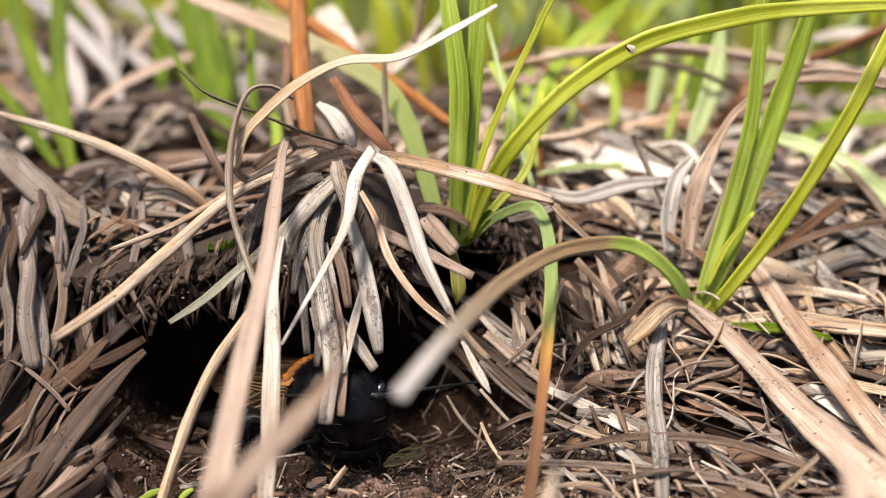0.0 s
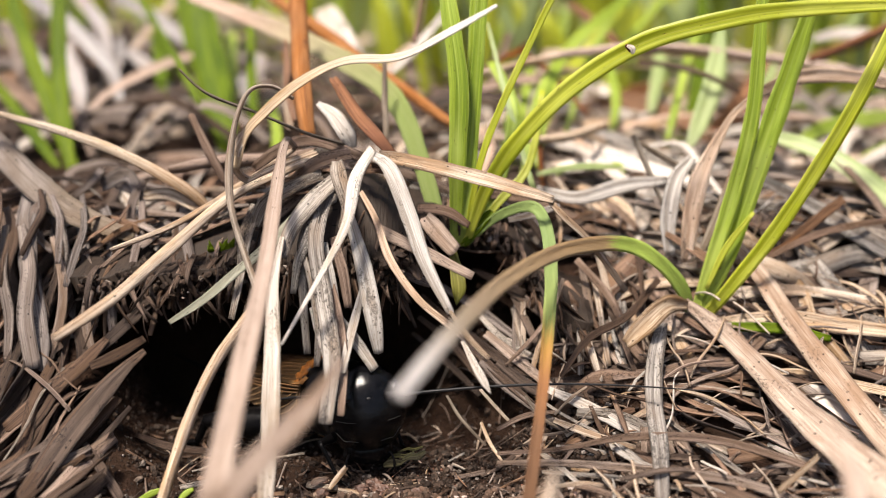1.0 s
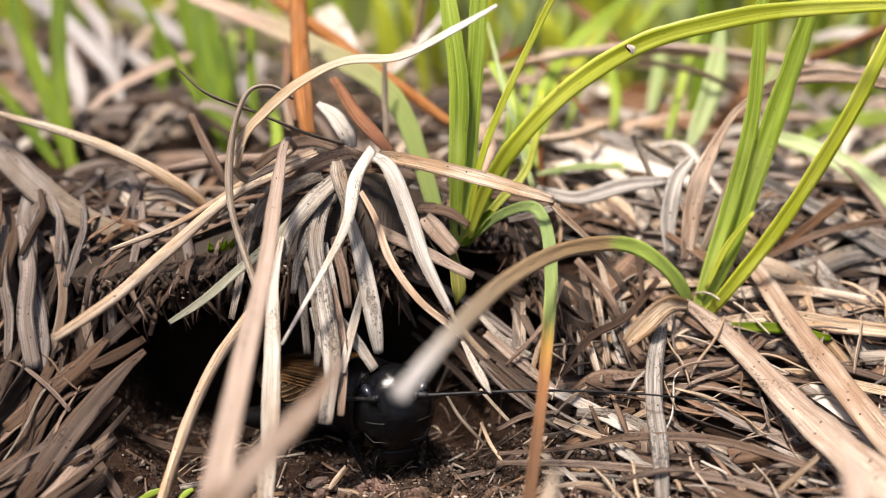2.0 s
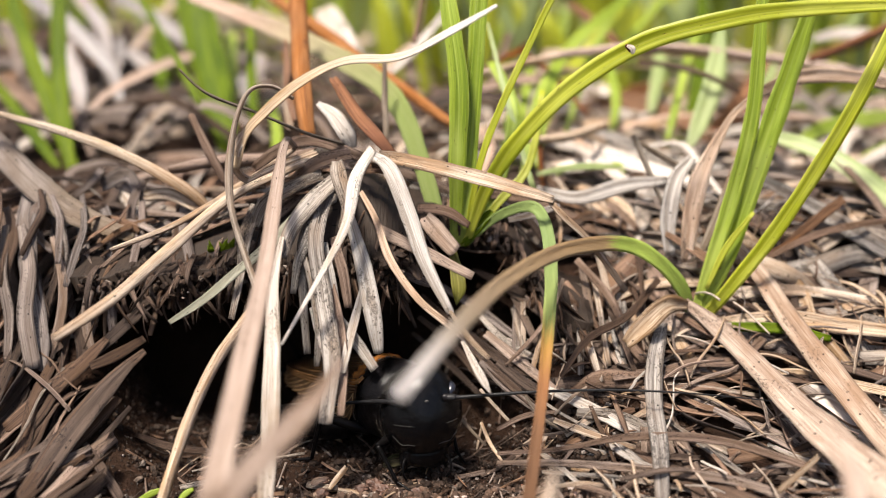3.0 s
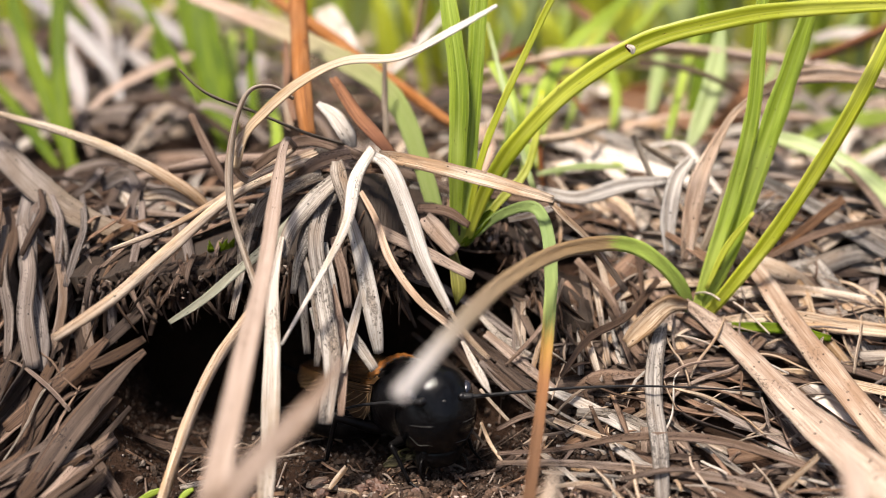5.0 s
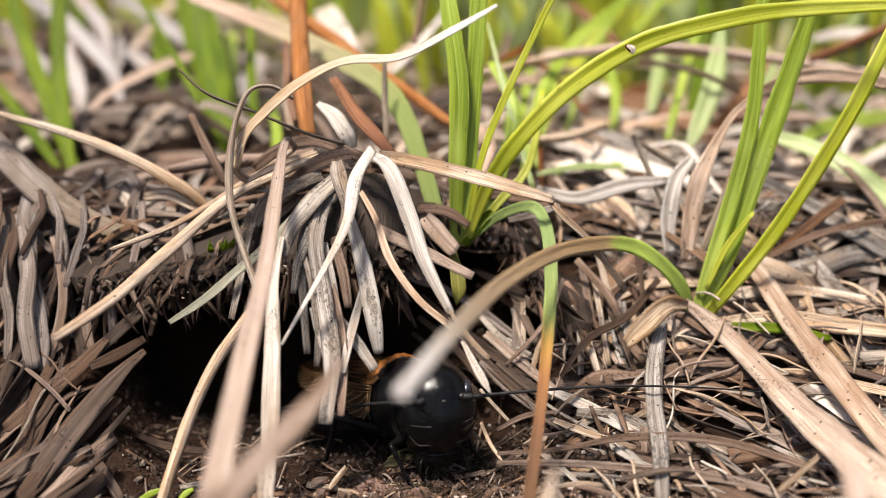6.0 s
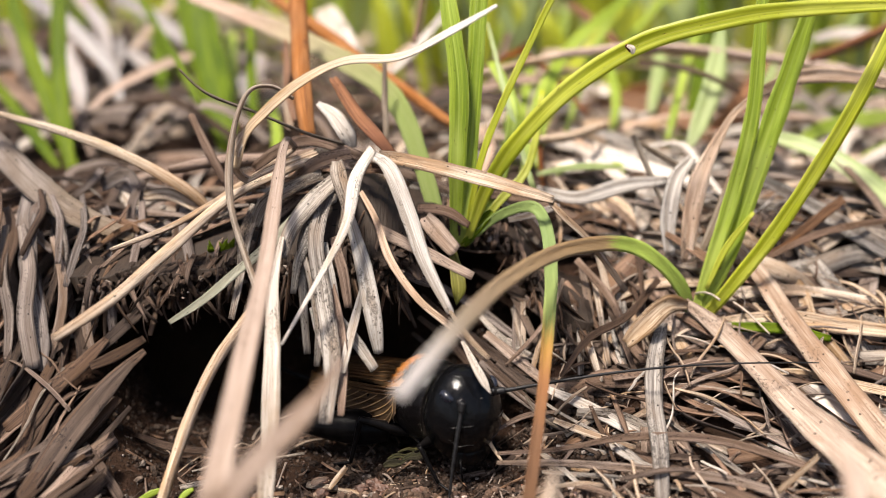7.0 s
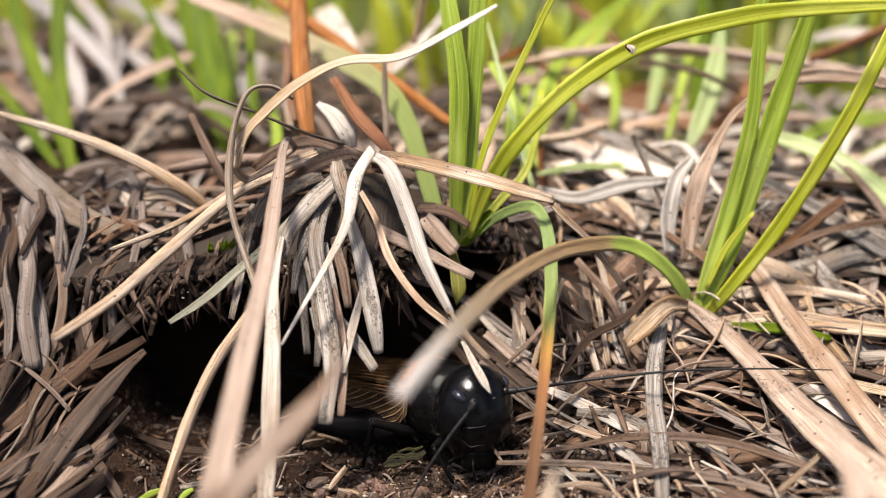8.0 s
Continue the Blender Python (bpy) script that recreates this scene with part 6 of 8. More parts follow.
leaf(back_stems, "rust", [(9.3, 28.0, 24.8, 0.36), (9.4, 24.9, 21.5, 0.53), (9.5, 21.6, 17.8, 0.51)], name="stem", fold=-0.6, thick=0.3)
leaf(back_stems, "tan", [(8.0, 25.1, 22.1, 0.53), (11.7, 24.2, 22.6, 0.95), (15.9, 25.5, 23.6, 0.79)], fold=-0.6, thick=0.3)
leaf(back_stems, "fresh", [(8.9, 22.1, 19.4, 0.43), (12.6, 21.8, 20.2, 0.68), (16.8, 21.8, 20.2, 0.43)], fold=0.3)
leaf(back_stems, "pale", [(12.3, 29.0, 21.3, 0.55), (15.3, 25.4, 20.0, 0.97), (17.6, 22.8, 18.4, 1.13), (21.0, 20.5, 17.8, 0.68)], fold=0.3)
leaf(back_tuft, "pale", [(-14.9, 56.0, 32.3, 2.11), (-14.0, 54.0, 31.4, 2.91), (-12.1, 50.0, 29.9, 2.43), (-10.2, 46.0, 28.6, 1.31)], fold=0.3)
leaf(back_tuft, "brown", [(-2.0, 30.0, 35.3, 0.39), (-2.4, 29.0, 32.9, 0.49), (-2.8, 28.0, 31.1, 0.55)], fold=-0.75, thick=0.3)
leaf(back_tuft, "amber", [(-14.9, 26.0, 31.6, 0.21), (-14.7, 25.0, 30.1, 0.59), (-14.6, 24.0, 28.7, 0.69), (-14.7, 23.0, 27.1, 0.26)], fold=0.3)
leaf(back_tuft, "amber", [(-14.5, 22.0, 27.1, 0.31), (-13.9, 21.0, 26.0, 0.52), (-13.5, 20.0, 24.9, 0.46)], fold=-0.5)
leaf(mid_green, "deep", [(-34.0, 44.0, 34.7, 0.51), (-30.2, 38.0, 30.9, 0.60), (-27.2, 34.0, 28.1, 0.65), (-24.6, 30.0, 24.8, 0.57)], fold=0.3)
leaf(mid_green, "deep", [(-37.2, 60.0, 29.0, 1.03), (-35.2, 54.0, 26.1, 1.41), (-33.5, 48.0, 22.8, 1.08)], fold=0.3)
leaf(mid_green, "deep", [(-22.2, 50.0, 34.1, 0.53), (-21.7, 44.0, 30.5, 0.70), (-20.9, 38.0, 26.8, 0.67), (-19.7, 32.0, 23.5, 0.53)], fold=0.3)
leaf(back_stems, "blush", [(4.9, 40.0, 25.8, 0.37), (7.4, 38.0, 27.4, 0.73), (12.0, 36.0, 29.0, 0.89), (15.2, 36.0, 29.4, 1.01), (18.8, 36.0, 29.8, 1.01), (23.8, 37.0, 29.8, 0.96), (29.5, 38.0, 29.2, 0.97), (33.4, 38.0, 28.7, 0.91), (36.8, 38.0, 28.3, 0.85), (40.6, 38.0, 27.7, 0.92), (48.7, 38.0, 26.6, 0.98)], fold=-0.6, thick=0.3)
leaf(back_stems, "rust", [(5.0, 46.0, 25.9, 0.26), (6.8, 44.0, 27.6, 0.64), (8.7, 43.0, 28.7, 0.76), (9.5, 42.0, 29.8, 0.31)], fold=0.3)
leaf(back_stems, "rust", [(8.7, 40.0, 28.9, 0.37), (10.7, 38.0, 27.7, 0.67), (13.0, 36.0, 25.6, 0.60), (15.1, 33.0, 23.1, 0.35)], fold=-0.5)
leaf(back_stems, "blush", [(3.5, 40.0, 24.7, 0.63), (7.2, 39.0, 25.8, 1.11), (10.9, 39.0, 26.1, 0.99), (14.7, 40.0, 26.9, 0.56)], fold=0.3)
leaf(back_stems, "rust", [(16.3, 62.0, 32.7, 0.88), (18.9, 57.0, 30.7, 1.28), (21.4, 52.0, 28.4, 0.96)], fold=0.3)
leaf(back_stems, "amber", [(30.5, 40.0, 20.6, 1.02), (32.5, 40.0, 23.1, 1.51), (34.5, 41.0, 25.2, 1.52), (37.0, 44.0, 27.6, 0.90)], fold=0.3)
leaf(back_stems, "pale", [(48.1, 60.0, 28.3, 0.73), (50.9, 58.0, 29.3, 1.22), (55.1, 56.0, 29.1, 1.06)], fold=0.3)
leaf(back_stems, "rust", [(38.1, 34.0, 28.8, 0.64), (42.0, 36.0, 29.8, 0.77), (48.6, 40.0, 31.7, 0.86)], fold=-0.6, thick=0.4)
leaf(far_tuft, "amber", [(20.7, 60.0, 19.4, 1.05), (24.7, 58.0, 21.6, 1.91), (29.0, 58.0, 22.7, 1.32)], fold=0.3)
leaf(far_tuft, "tan", [(18.7, 52.0, 19.7, 1.27), (22.5, 50.0, 20.8, 2.35), (27.3, 50.0, 22.2, 1.65)], fold=0.3)
leaf(far_tuft, "blush", [(46.4, 44.0, 15.8, 0.93), (49.8, 46.0, 16.5, 1.76), (53.7, 46.0, 16.9, 1.76)], fold=0.3)
leaf(far_tuft, "blush", [(44.5, 40.0, 15.0, 0.77), (47.8, 40.0, 14.5, 1.42), (51.3, 40.0, 14.9, 1.29)], fold=0.3)
leaf(far_tuft, "tan", [(46.9, 56.0, 17.3, 0.73), (51.5, 56.0, 18.3, 1.31), (58.1, 56.0, 17.9, 1.31)], fold=0.3)
leaf(far_tuft, "blush", [(37.8, 42.0, 18.2, 0.91), (38.8, 41.0, 17.4, 1.81), (40.2, 40.0, 16.4, 1.28)], fold=0.3)
leaf(grass_behind, "fresh", [(25.1, 30.0, 20.3, 0.81), (26.6, 32.0, 22.7, 1.87), (28.0, 34.0, 25.6, 2.13), (29.2, 37.0, 28.1, 1.93), (30.2, 40.0, 31.4, 0.86)], fold=0.3)
leaf(grass_behind, "green", [(23.1, 31.0, 20.8, 0.58), (24.9, 35.0, 24.8, 0.96), (27.1, 40.0, 29.0, 0.99), (28.8, 43.0, 31.8, 0.50)], fold=0.3)
leaf(grass_behind, "fresh", [(24.0, 44.0, 21.5, 0.92), (25.4, 48.0, 24.8, 1.61), (26.8, 53.0, 28.3, 1.25)], fold=0.3)
leaf(grass_behind, "green", [(9.3, 26.0, 19.0, 0.56), (10.4, 32.0, 23.5, 0.93), (12.3, 38.0, 27.5, 1.28), (16.3, 44.0, 30.8, 1.34), (22.0, 50.0, 34.1, 1.00)], fold=0.3)
leaf(grass_behind, "deep", [(5.7, 40.0, 26.5, 0.62), (7.4, 37.0, 24.8, 0.85), (6.7, 32.0, 21.8, 0.88), (6.0, 27.0, 19.3, 0.56)], fold=0.3)
leaf(grass_behind, "green", [(7.8, 25.0, 18.6, 0.66), (8.9, 29.0, 22.1, 1.25), (10.3, 34.0, 25.3, 1.18), (11.8, 38.0, 27.5, 0.49)], fold=0.3)
leaf(grass_behind, "green", [(18.5, 38.0, 20.0, 0.62), (19.6, 42.0, 23.1, 1.09), (19.6, 48.0, 26.8, 1.00)], fold=0.3)
leaf(grass_behind, "lime", [(11.7, 80.0, 22.1, 1.03), (8.8, 84.0, 25.9, 1.22), (7.6, 90.0, 30.6, 1.08)], fold=0.3)
leaf(grass_behind, "fresh", [(43.7, 70.0, 26.5, 1.11), (44.7, 66.0, 23.9, 2.33), (42.1, 60.0, 19.4, 1.50)], fold=0.3)
leaf(grass_behind, "deep", [(42.5, 52.0, 20.8, 0.84), (45.1, 52.0, 20.1, 2.53), (49.0, 52.0, 19.7, 1.97), (52.4, 52.0, 20.4, 0.98)], fold=0.3)
leaf(grass_behind, "green", [(38.0, 36.0, 18.2, 0.62), (41.7, 40.0, 19.9, 1.53), (48.4, 44.0, 20.5, 1.84), (54.1, 48.0, 20.4, 1.36)], fold=0.3)
leaf(grass_behind, "fresh", [(55.0, 70.0, 28.1, 1.11), (60.3, 74.0, 30.5, 1.94), (66.0, 78.0, 31.8, 1.66)], fold=0.3)
leaf(grass_behind, "lime", [(49.1, 60.0, 20.2, 1.05), (54.1, 62.0, 22.1, 1.97), (61.0, 64.0, 22.6, 1.84)], fold=0.3)
leaf(grass_behind, "green", [(41.4, 30.0, 16.2, 0.59), (44.7, 33.0, 18.3, 1.32), (48.9, 36.0, 19.3, 1.35)], fold=0.3)
leaf(grass_behind, "green", [(16.5, 24.0, 17.8, 0.33), (17.6, 26.0, 19.0, 0.78), (16.7, 27.0, 19.2, 0.68), (12.9, 28.0, 18.6, 0.80), (9.7, 27.0, 17.7, 0.57)], fold=0.3)
moss_shoot = thing("green_shoot", (-18.6, 9.6, 15.8), "small soft green shoot in the shade of the bank", "grass tuft")
leaf(moss_shoot, "deep", [(-19.2, 9.6, 15.8, 0.28), (-19.2, 9.4, 16.1, 0.38), (-19.3, 9.4, 16.4, 0.14)], fold=0.3, point=0.5)
leaf(moss_shoot, "deep", [(-19.4, 9.6, 15.8, 0.28), (-19.4, 9.4, 16.1, 0.38), (-19.4, 9.4, 16.4, 0.14)], fold=0.3, point=0.5)
leaf(moss_shoot, "deep", [(-17.8, 9.6, 15.8, 0.28), (-17.6, 9.4, 16.5, 0.38), (-17.3, 9.4, 17.1, 0.14)], fold=0.3, point=0.5)
leaf(moss_shoot, "deep", [(-19.2, 9.6, 15.8, 0.28), (-19.3, 9.4, 16.4, 0.38), (-19.4, 9.4, 16.9, 0.14)], fold=0.3, point=0.5)
leaf(moss_shoot, "deep", [(-19.3, 9.6, 15.8, 0.28), (-19.4, 9.4, 16.2, 0.38), (-19.6, 9.4, 16.4, 0.14)], fold=0.3, point=0.5)
leaf(moss_shoot, "deep", [(-17.8, 9.6, 15.8, 0.28), (-17.5, 9.4, 16.5, 0.38), (-17.2, 9.4, 17.2, 0.14)], fold=0.3, point=0.5)
leaf(moss_shoot, "deep", [(-18.0, 9.6, 15.8, 0.28), (-18.1, 9.4, 16.2, 0.38), (-18.2, 9.4, 16.5, 0.14)], fold=0.3, point=0.5)
leaf(moss_shoot, "deep", [(-18.4, 9.6, 15.8, 0.28), (-18.1, 9.4, 16.5, 0.38), (-17.8, 9.4, 17.1, 0.14)], fold=0.3, point=0.5)
leaf(moss_shoot, "deep", [(-17.9, 9.6, 15.8, 0.28), (-17.8, 9.4, 16.1, 0.38), (-17.7, 9.4, 16.4, 0.14)], fold=0.3, point=0.5)
leaf(moss_shoot, "deep", [(-18.3, 9.6, 15.8, 0.28), (-18.4, 9.4, 16.3, 0.38), (-18.6, 9.4, 16.8, 0.14)], fold=0.3, point=0.5)
leaf(moss_shoot, "deep", [(-18.7, 9.6, 15.8, 0.28), (-18.4, 9.4, 16.1, 0.38), (-18.1, 9.4, 16.4, 0.14)], fold=0.3, point=0.5)
leaf(moss_shoot, "deep", [(-17.9, 9.6, 15.8, 0.28), (-17.9, 9.4, 16.4, 0.38), (-18.1, 9.4, 16.9, 0.14)], fold=0.3, point=0.5)
leaf(moss_shoot, "deep", [(-17.8, 9.6, 15.8, 0.28), (-17.5, 9.4, 16.4, 0.38), (-17.2, 9.4, 16.9, 0.14)], fold=0.3, point=0.5)
leaf(moss_shoot, "deep", [(-17.9, 9.6, 15.8, 0.28), (-17.9, 9.4, 16.3, 0.38), (-17.9, 9.4, 16.8, 0.14)], fold=0.3, point=0.5)

# ---- loose litter over the bank ----
def litter_rows(rnd, x, y, yaw, length, width, arch, lift, wave):
    """A leaf that follows the ground below it, arched a little."""
    rows = []
    for k in range(5):
        s = (k / 4 - 0.5) * length
        px = x + math.cos(yaw) * s + wave * math.sin(k * 1.7 + x) * length * 0.03
        py = y + math.sin(yaw) * s + wave * math.cos(k * 1.3 + y) * length * 0.03
        px, py = px + rnd.gauss(0, 0.015) * length, py + rnd.gauss(0, 0.015) * length
        z = top_z(px, py) + lift * rnd.uniform(0.6, 1.4) + arch * math.sin(math.pi * k / 4)
        rows.append((px, py, z, width * (0.75 + 0.25 * math.sin(math.pi * (k + 0.5) / 5))))
    if length < 9:
        # short scraps are stiff: they bridge the bumps below them
        a, b = rows[0][2], rows[4][2]
        top = max(max(p[2] - (a + (b - a) * k / 4) for k, p in enumerate(rows)) * 0.6, 0.0)
        rows = [(p[0], p[1], a + (b - a) * k / 4 + top + 0.4 * arch * math.sin(math.pi * k / 4), p[3]) for k, p in enumerate(rows)]
    return rows


LITTER_LABELS = {"umber": "dark umber straw in the litter", "dun": "dun grey-brown dead leaf lying in the litter", "grey": "weathered grey dead leaf lying in the litter", "pale": "bleached whitish dead leaf lying in the litter", "tan": "straw-coloured dead leaf lying in the litter",
                 "brown": "brown rotting leaf lying in the litter", "rust": "reddish brown dry leaf lying in the litter"}


def scatter(rnd, count, box, yaws, lengths, widths, mats, arch, lift, single, join, skip=None):
    done = 0
    while done < count:
        x, y = rnd.uniform(box[0], box[1]), rnd.uniform(box[2], box[3])
        if skip and skip(x, y):
            continue
        mat = rnd.choice(mats)
        rows = litter_rows(rnd, x, y, radians(rnd.gauss(*yaws)), rnd.uniform(*lengths), rnd.uniform(*widths), rnd.uniform(*arch), rnd.uniform(*lift), rnd.uniform(0, 1.6))
        if skip and any(skip(p[0], p[1]) for p in rows):
            continue
        if max(abs(a[2] - b[2]) for a, b in zip(rows, rows[1:])) > 4.5:
            continue
        done += 1
        face = Vector((rnd.uniform(-0.5, 0.5), rnd.uniform(-0.9, 0.0), 0.7)).normalized()
        kw = dict(face=face, fold=rnd.uniform(0.15, 0.5), steps=3, thick=0.14, roll=(rnd.uniform(-25, 25), rnd.uniform(-60, 60)))
        if single:
            loose(mat, rows, LITTER_LABELS[mat], group="loose dead leaves", cols=2, **kw)
        else:
            LEAF_COUNT[0] += 1
            ribbon(join[mat], rows, cols=2, seed=LEAF_COUNT[0], **kw)


def in_mouth(x, y):
    return hollow(x, y) > 2.6 or -25 - 3 * smooth(-2, 10, y) < x < 9.5 - 10 * smooth(1, 8, y) and y < 9.5


def off_roof(x, y):
    return in_mouth(x, y) or (-31 < x < 9 and y < roof_front(x) + 0.8)


def bare_floor(x, y):
    return in_mouth(x, y) or (x < 13.5 and y < 2.5)


def round_shoots(x, y):
    return in_mouth(x, y) or (13 < x < 30 and -7 < y < 12)


def joined(mats):
    return {m: bmesh.new() for m in mats}


def close_joined(join, name, label):
    for m, bm in join.items():
        tagged(finish(name, bm, MATS[m]), label % m, "leaf litter", kind="stuff")


rnd = random.Random(11)
PILE = ["grey", "pale", "tan", "brown", "rust", "blush"]
base = joined(PILE + ["dun", "umber", "drab", "amber"])
# under layer, in dark colours that stand for shade in the gaps
scatter(rnd, 190, (5, 62, -8, 40), (-15, 38), (7, 22), (0.6, 1.9), ["umber", "brown", "brown", "dun"], (0, 0.7), (-0.1, 0.6), False, base, bare_floor)
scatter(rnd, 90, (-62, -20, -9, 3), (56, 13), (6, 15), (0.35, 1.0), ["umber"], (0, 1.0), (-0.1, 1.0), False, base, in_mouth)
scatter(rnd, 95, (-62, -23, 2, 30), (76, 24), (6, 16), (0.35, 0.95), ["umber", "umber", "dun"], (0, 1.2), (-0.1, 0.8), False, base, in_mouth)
scatter(rnd, 120, (-30, 12, 9, 46), (0, 60), (8, 20), (0.4, 1.2), ["brown", "brown", "grey"], (0, 1.2), (-0.1, 0.6), False, base, off_roof)
# the jumble on the flat behind
# dark leaf colours on the left stand in for shaded gaps
scatter(rnd, 120, (-75, 5, 34, 110), (0, 70), (12, 34), (0.6, 1.6), ["dun", "umber", "umber", "grey"], (0, 7), (0, 2.5), False, base)
scatter(rnd, 210, (0, 90, 34, 100), (0, 60), (14, 44), (0.5, 1.5), ["grey", "tan", "tan", "blush", "pale", "pale", "brown"], (0, 5), (0, 2.5), False, base)
scatter(rnd, 130, (-150, 190, 100, 320), (0, 80), (20, 60), (0.9, 2.2), ["pale", "pale", "tan", "tan", "blush"], (0, 8), (0, 4), False, base)
# dark leaves added to put the shade of the gaps into colour
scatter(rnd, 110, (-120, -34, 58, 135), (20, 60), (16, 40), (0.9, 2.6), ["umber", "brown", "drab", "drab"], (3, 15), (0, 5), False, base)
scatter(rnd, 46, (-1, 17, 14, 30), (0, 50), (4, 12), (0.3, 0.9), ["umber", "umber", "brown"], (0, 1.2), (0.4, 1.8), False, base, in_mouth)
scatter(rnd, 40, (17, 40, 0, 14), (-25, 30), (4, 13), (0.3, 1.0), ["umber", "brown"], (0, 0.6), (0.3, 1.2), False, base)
# thin shreds
scatter(rnd, 220, (5, 46, -9, 24), (-20, 55), (1.5, 6), (0.08, 0.28), ["brown", "tan", "tan", "pale", "dun"], (0, 1.2), (0.4, 1.9), False, base, in_mouth)
scatter(rnd, 150, (4, 50, -9, 34), (-15, 50), (2, 8), (0.15, 0.5), ["brown", "tan", "umber", "dun"], (0, 1.2), (0.2, 1.6), False, base, in_mouth)
scatter(rnd, 70, (-52, -19, -9, 26), (60, 30), (3, 10), (0.15, 0.45), ["brown", "brown", "grey"], (0, 1.2), (0.2, 1.6), False, base, in_mouth)
close_joined(base, "leaf_litter", "matted layer of dead %s sedge leaves on the ground")
# the upper layer, leaf by leaf
scatter(rnd, 80, (8, 50, -6, 30), (-18, 32), (6, 22), (0.7, 2.0), ["tan", "grey", "dun", "brown", "tan", "brown"], (0.1, 1.0), (0.4, 1.3), True, None, round_shoots)
scatter(rnd, 30, (-30, -10, 8.5, 15), (10, 50), (3, 9), (0.3, 0.9), ["brown", "dun", "brown"], (0.1, 1.0), (0.2, 1.5), True, None, off_roof)
scatter(rnd, 22, (-42, -22, -9, 5), (56, 14), (6, 15), (0.5, 1.3), ["umber", "umber", "umber", "brown"], (0.1, 1.0), (0.3, 1.4), True, None, in_mouth)
scatter(rnd, 40, (-10, 56, 26, 60), (0, 60), (10, 28), (0.6, 1.7), ["grey", "pale", "tan", "dun"], (0.2, 4), (0.5, 2.0), True, None)


def ico():
    b = bmesh.new()
    bmesh.ops.create_icosphere(b, subdivisions=1, radius=1.0)
    co, tri = [v.co.copy() for v in b.verts], [[v.index for v in f.verts] for f in b.faces]
    b.free()
    return co, tri


ICO_CO, ICO_TRI = ico()


def lump_points(at, size, r):
    m = Euler((r.uniform(0, 6), r.uniform(0, 6), r.uniform(0, 6))).to_matrix()
    k = [size * r.uniform(0.6, 1.1) for _ in range(3)]
    return [m @ Vector((c.x * k[0], c.y * k[1], c.z * k[2])) * r.uniform(0.75, 1.2) + Vector(at) for c in ICO_CO]


def lump(bm, at, size, r):
    vs = [bm.verts.new(p) for p in lump_points(at, size, r)]
    for t in ICO_TRI:
        bm.faces.new([vs[i] for i in t])


def hanging_fringe():
    """Short dark rotting ends that hang from the front edge of the sod."""
    r = random.Random(5)
    made = joined(["umber", "brown"])
    crumbly = bmesh.new()
    for _ in range(330):
        x = r.uniform(-29, 11)
        y = roof_front(x) + r.uniform(-0.7, 2.2)
        z = roof_top(x, y) - r.uniform(-0.3, 2.2) * (1 - 0.5 * recess(x))
        ln = r.uniform(0.8, 4.2) * (1 - 0.6 * recess(x))
        dx = r.gauss(0, 0.5) * ln
        w = r.uniform(0.12, 0.5)
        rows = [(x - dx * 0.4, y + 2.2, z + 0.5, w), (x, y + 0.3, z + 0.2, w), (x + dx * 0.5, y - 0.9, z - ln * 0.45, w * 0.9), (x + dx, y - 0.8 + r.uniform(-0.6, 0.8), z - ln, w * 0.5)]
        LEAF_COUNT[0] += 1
        # mostly umber: the dimness under the sod edge is put into the colour
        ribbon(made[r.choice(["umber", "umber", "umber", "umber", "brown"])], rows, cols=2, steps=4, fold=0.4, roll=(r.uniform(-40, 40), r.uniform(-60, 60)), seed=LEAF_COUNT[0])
    # crumbs of dark sod caught among them
    for _ in range(420):
        x = r.uniform(-30, 8)
        y = roof_front(x) + r.uniform(-0.6, 0.6)
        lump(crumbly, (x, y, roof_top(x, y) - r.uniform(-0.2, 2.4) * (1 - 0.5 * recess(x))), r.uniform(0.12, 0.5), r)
    tagged(finish("sod_crumbs", crumbly, SHADED_GRAIN, smooth=False), "dark crumbs of sod clinging to the burrow's brow", "soil", kind="stuff")
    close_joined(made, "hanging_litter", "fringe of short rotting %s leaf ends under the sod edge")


hanging_fringe()


def far_grass():
    """Uncounted grass on the flat, out to where it fades."""
    r = random.Random(9)
    for mat, count, lo, hi in (("green", 170, 66, 420), ("lime", 390, 62, 460), ("fresh", 540, 62, 560)):
        b = bmesh.new()
        for _ in range(count):
            y = lo + (hi - lo) * r.random() ** 1.3
            x = r.uniform(-0.62, 0.62) * (y + 66) + r.uniform(-8, 8)
            if x < -8 and y < 95:
                continue
            z = top_z(x, y)
            h = r.uniform(10, 40) * (1 + y / 600)
            a = r.uniform(0, 2 * math.pi)
            lean = r.uniform(0.1, 0.8) * h
            w = r.uniform(1.0, 2.4) * (1 + y / 600)
            rows = [(x, y, z - 0.5, w * 0.7), (x + math.cos(a) * lean * 0.2, y + math.sin(a) * lean * 0.2, z + h * 0.45, w),
                    (x + math.cos(a) * lean * 0.55, y + math.sin(a) * lean * 0.55, z + h * 0.85, w * 0.8), (x + math.cos(a) * lean, y + math.sin(a) * lean, z + h * (1.0 if lean < h * 0.5 else 0.75), w * 0.2)]
            LEAF_COUNT[0] += 1
            ribbon(b, rows, cols=2, steps=3, fold=0.3, seed=LEAF_COUNT[0])
        tagged(finish("grass", b, MATS[mat]), "%s sedge and grass standing in the litter" % {"green": "green", "lime": "yellow-green", "fresh": "pale green", "deep": "dark green"}[mat], "grass", kind="stuff")


far_grass()


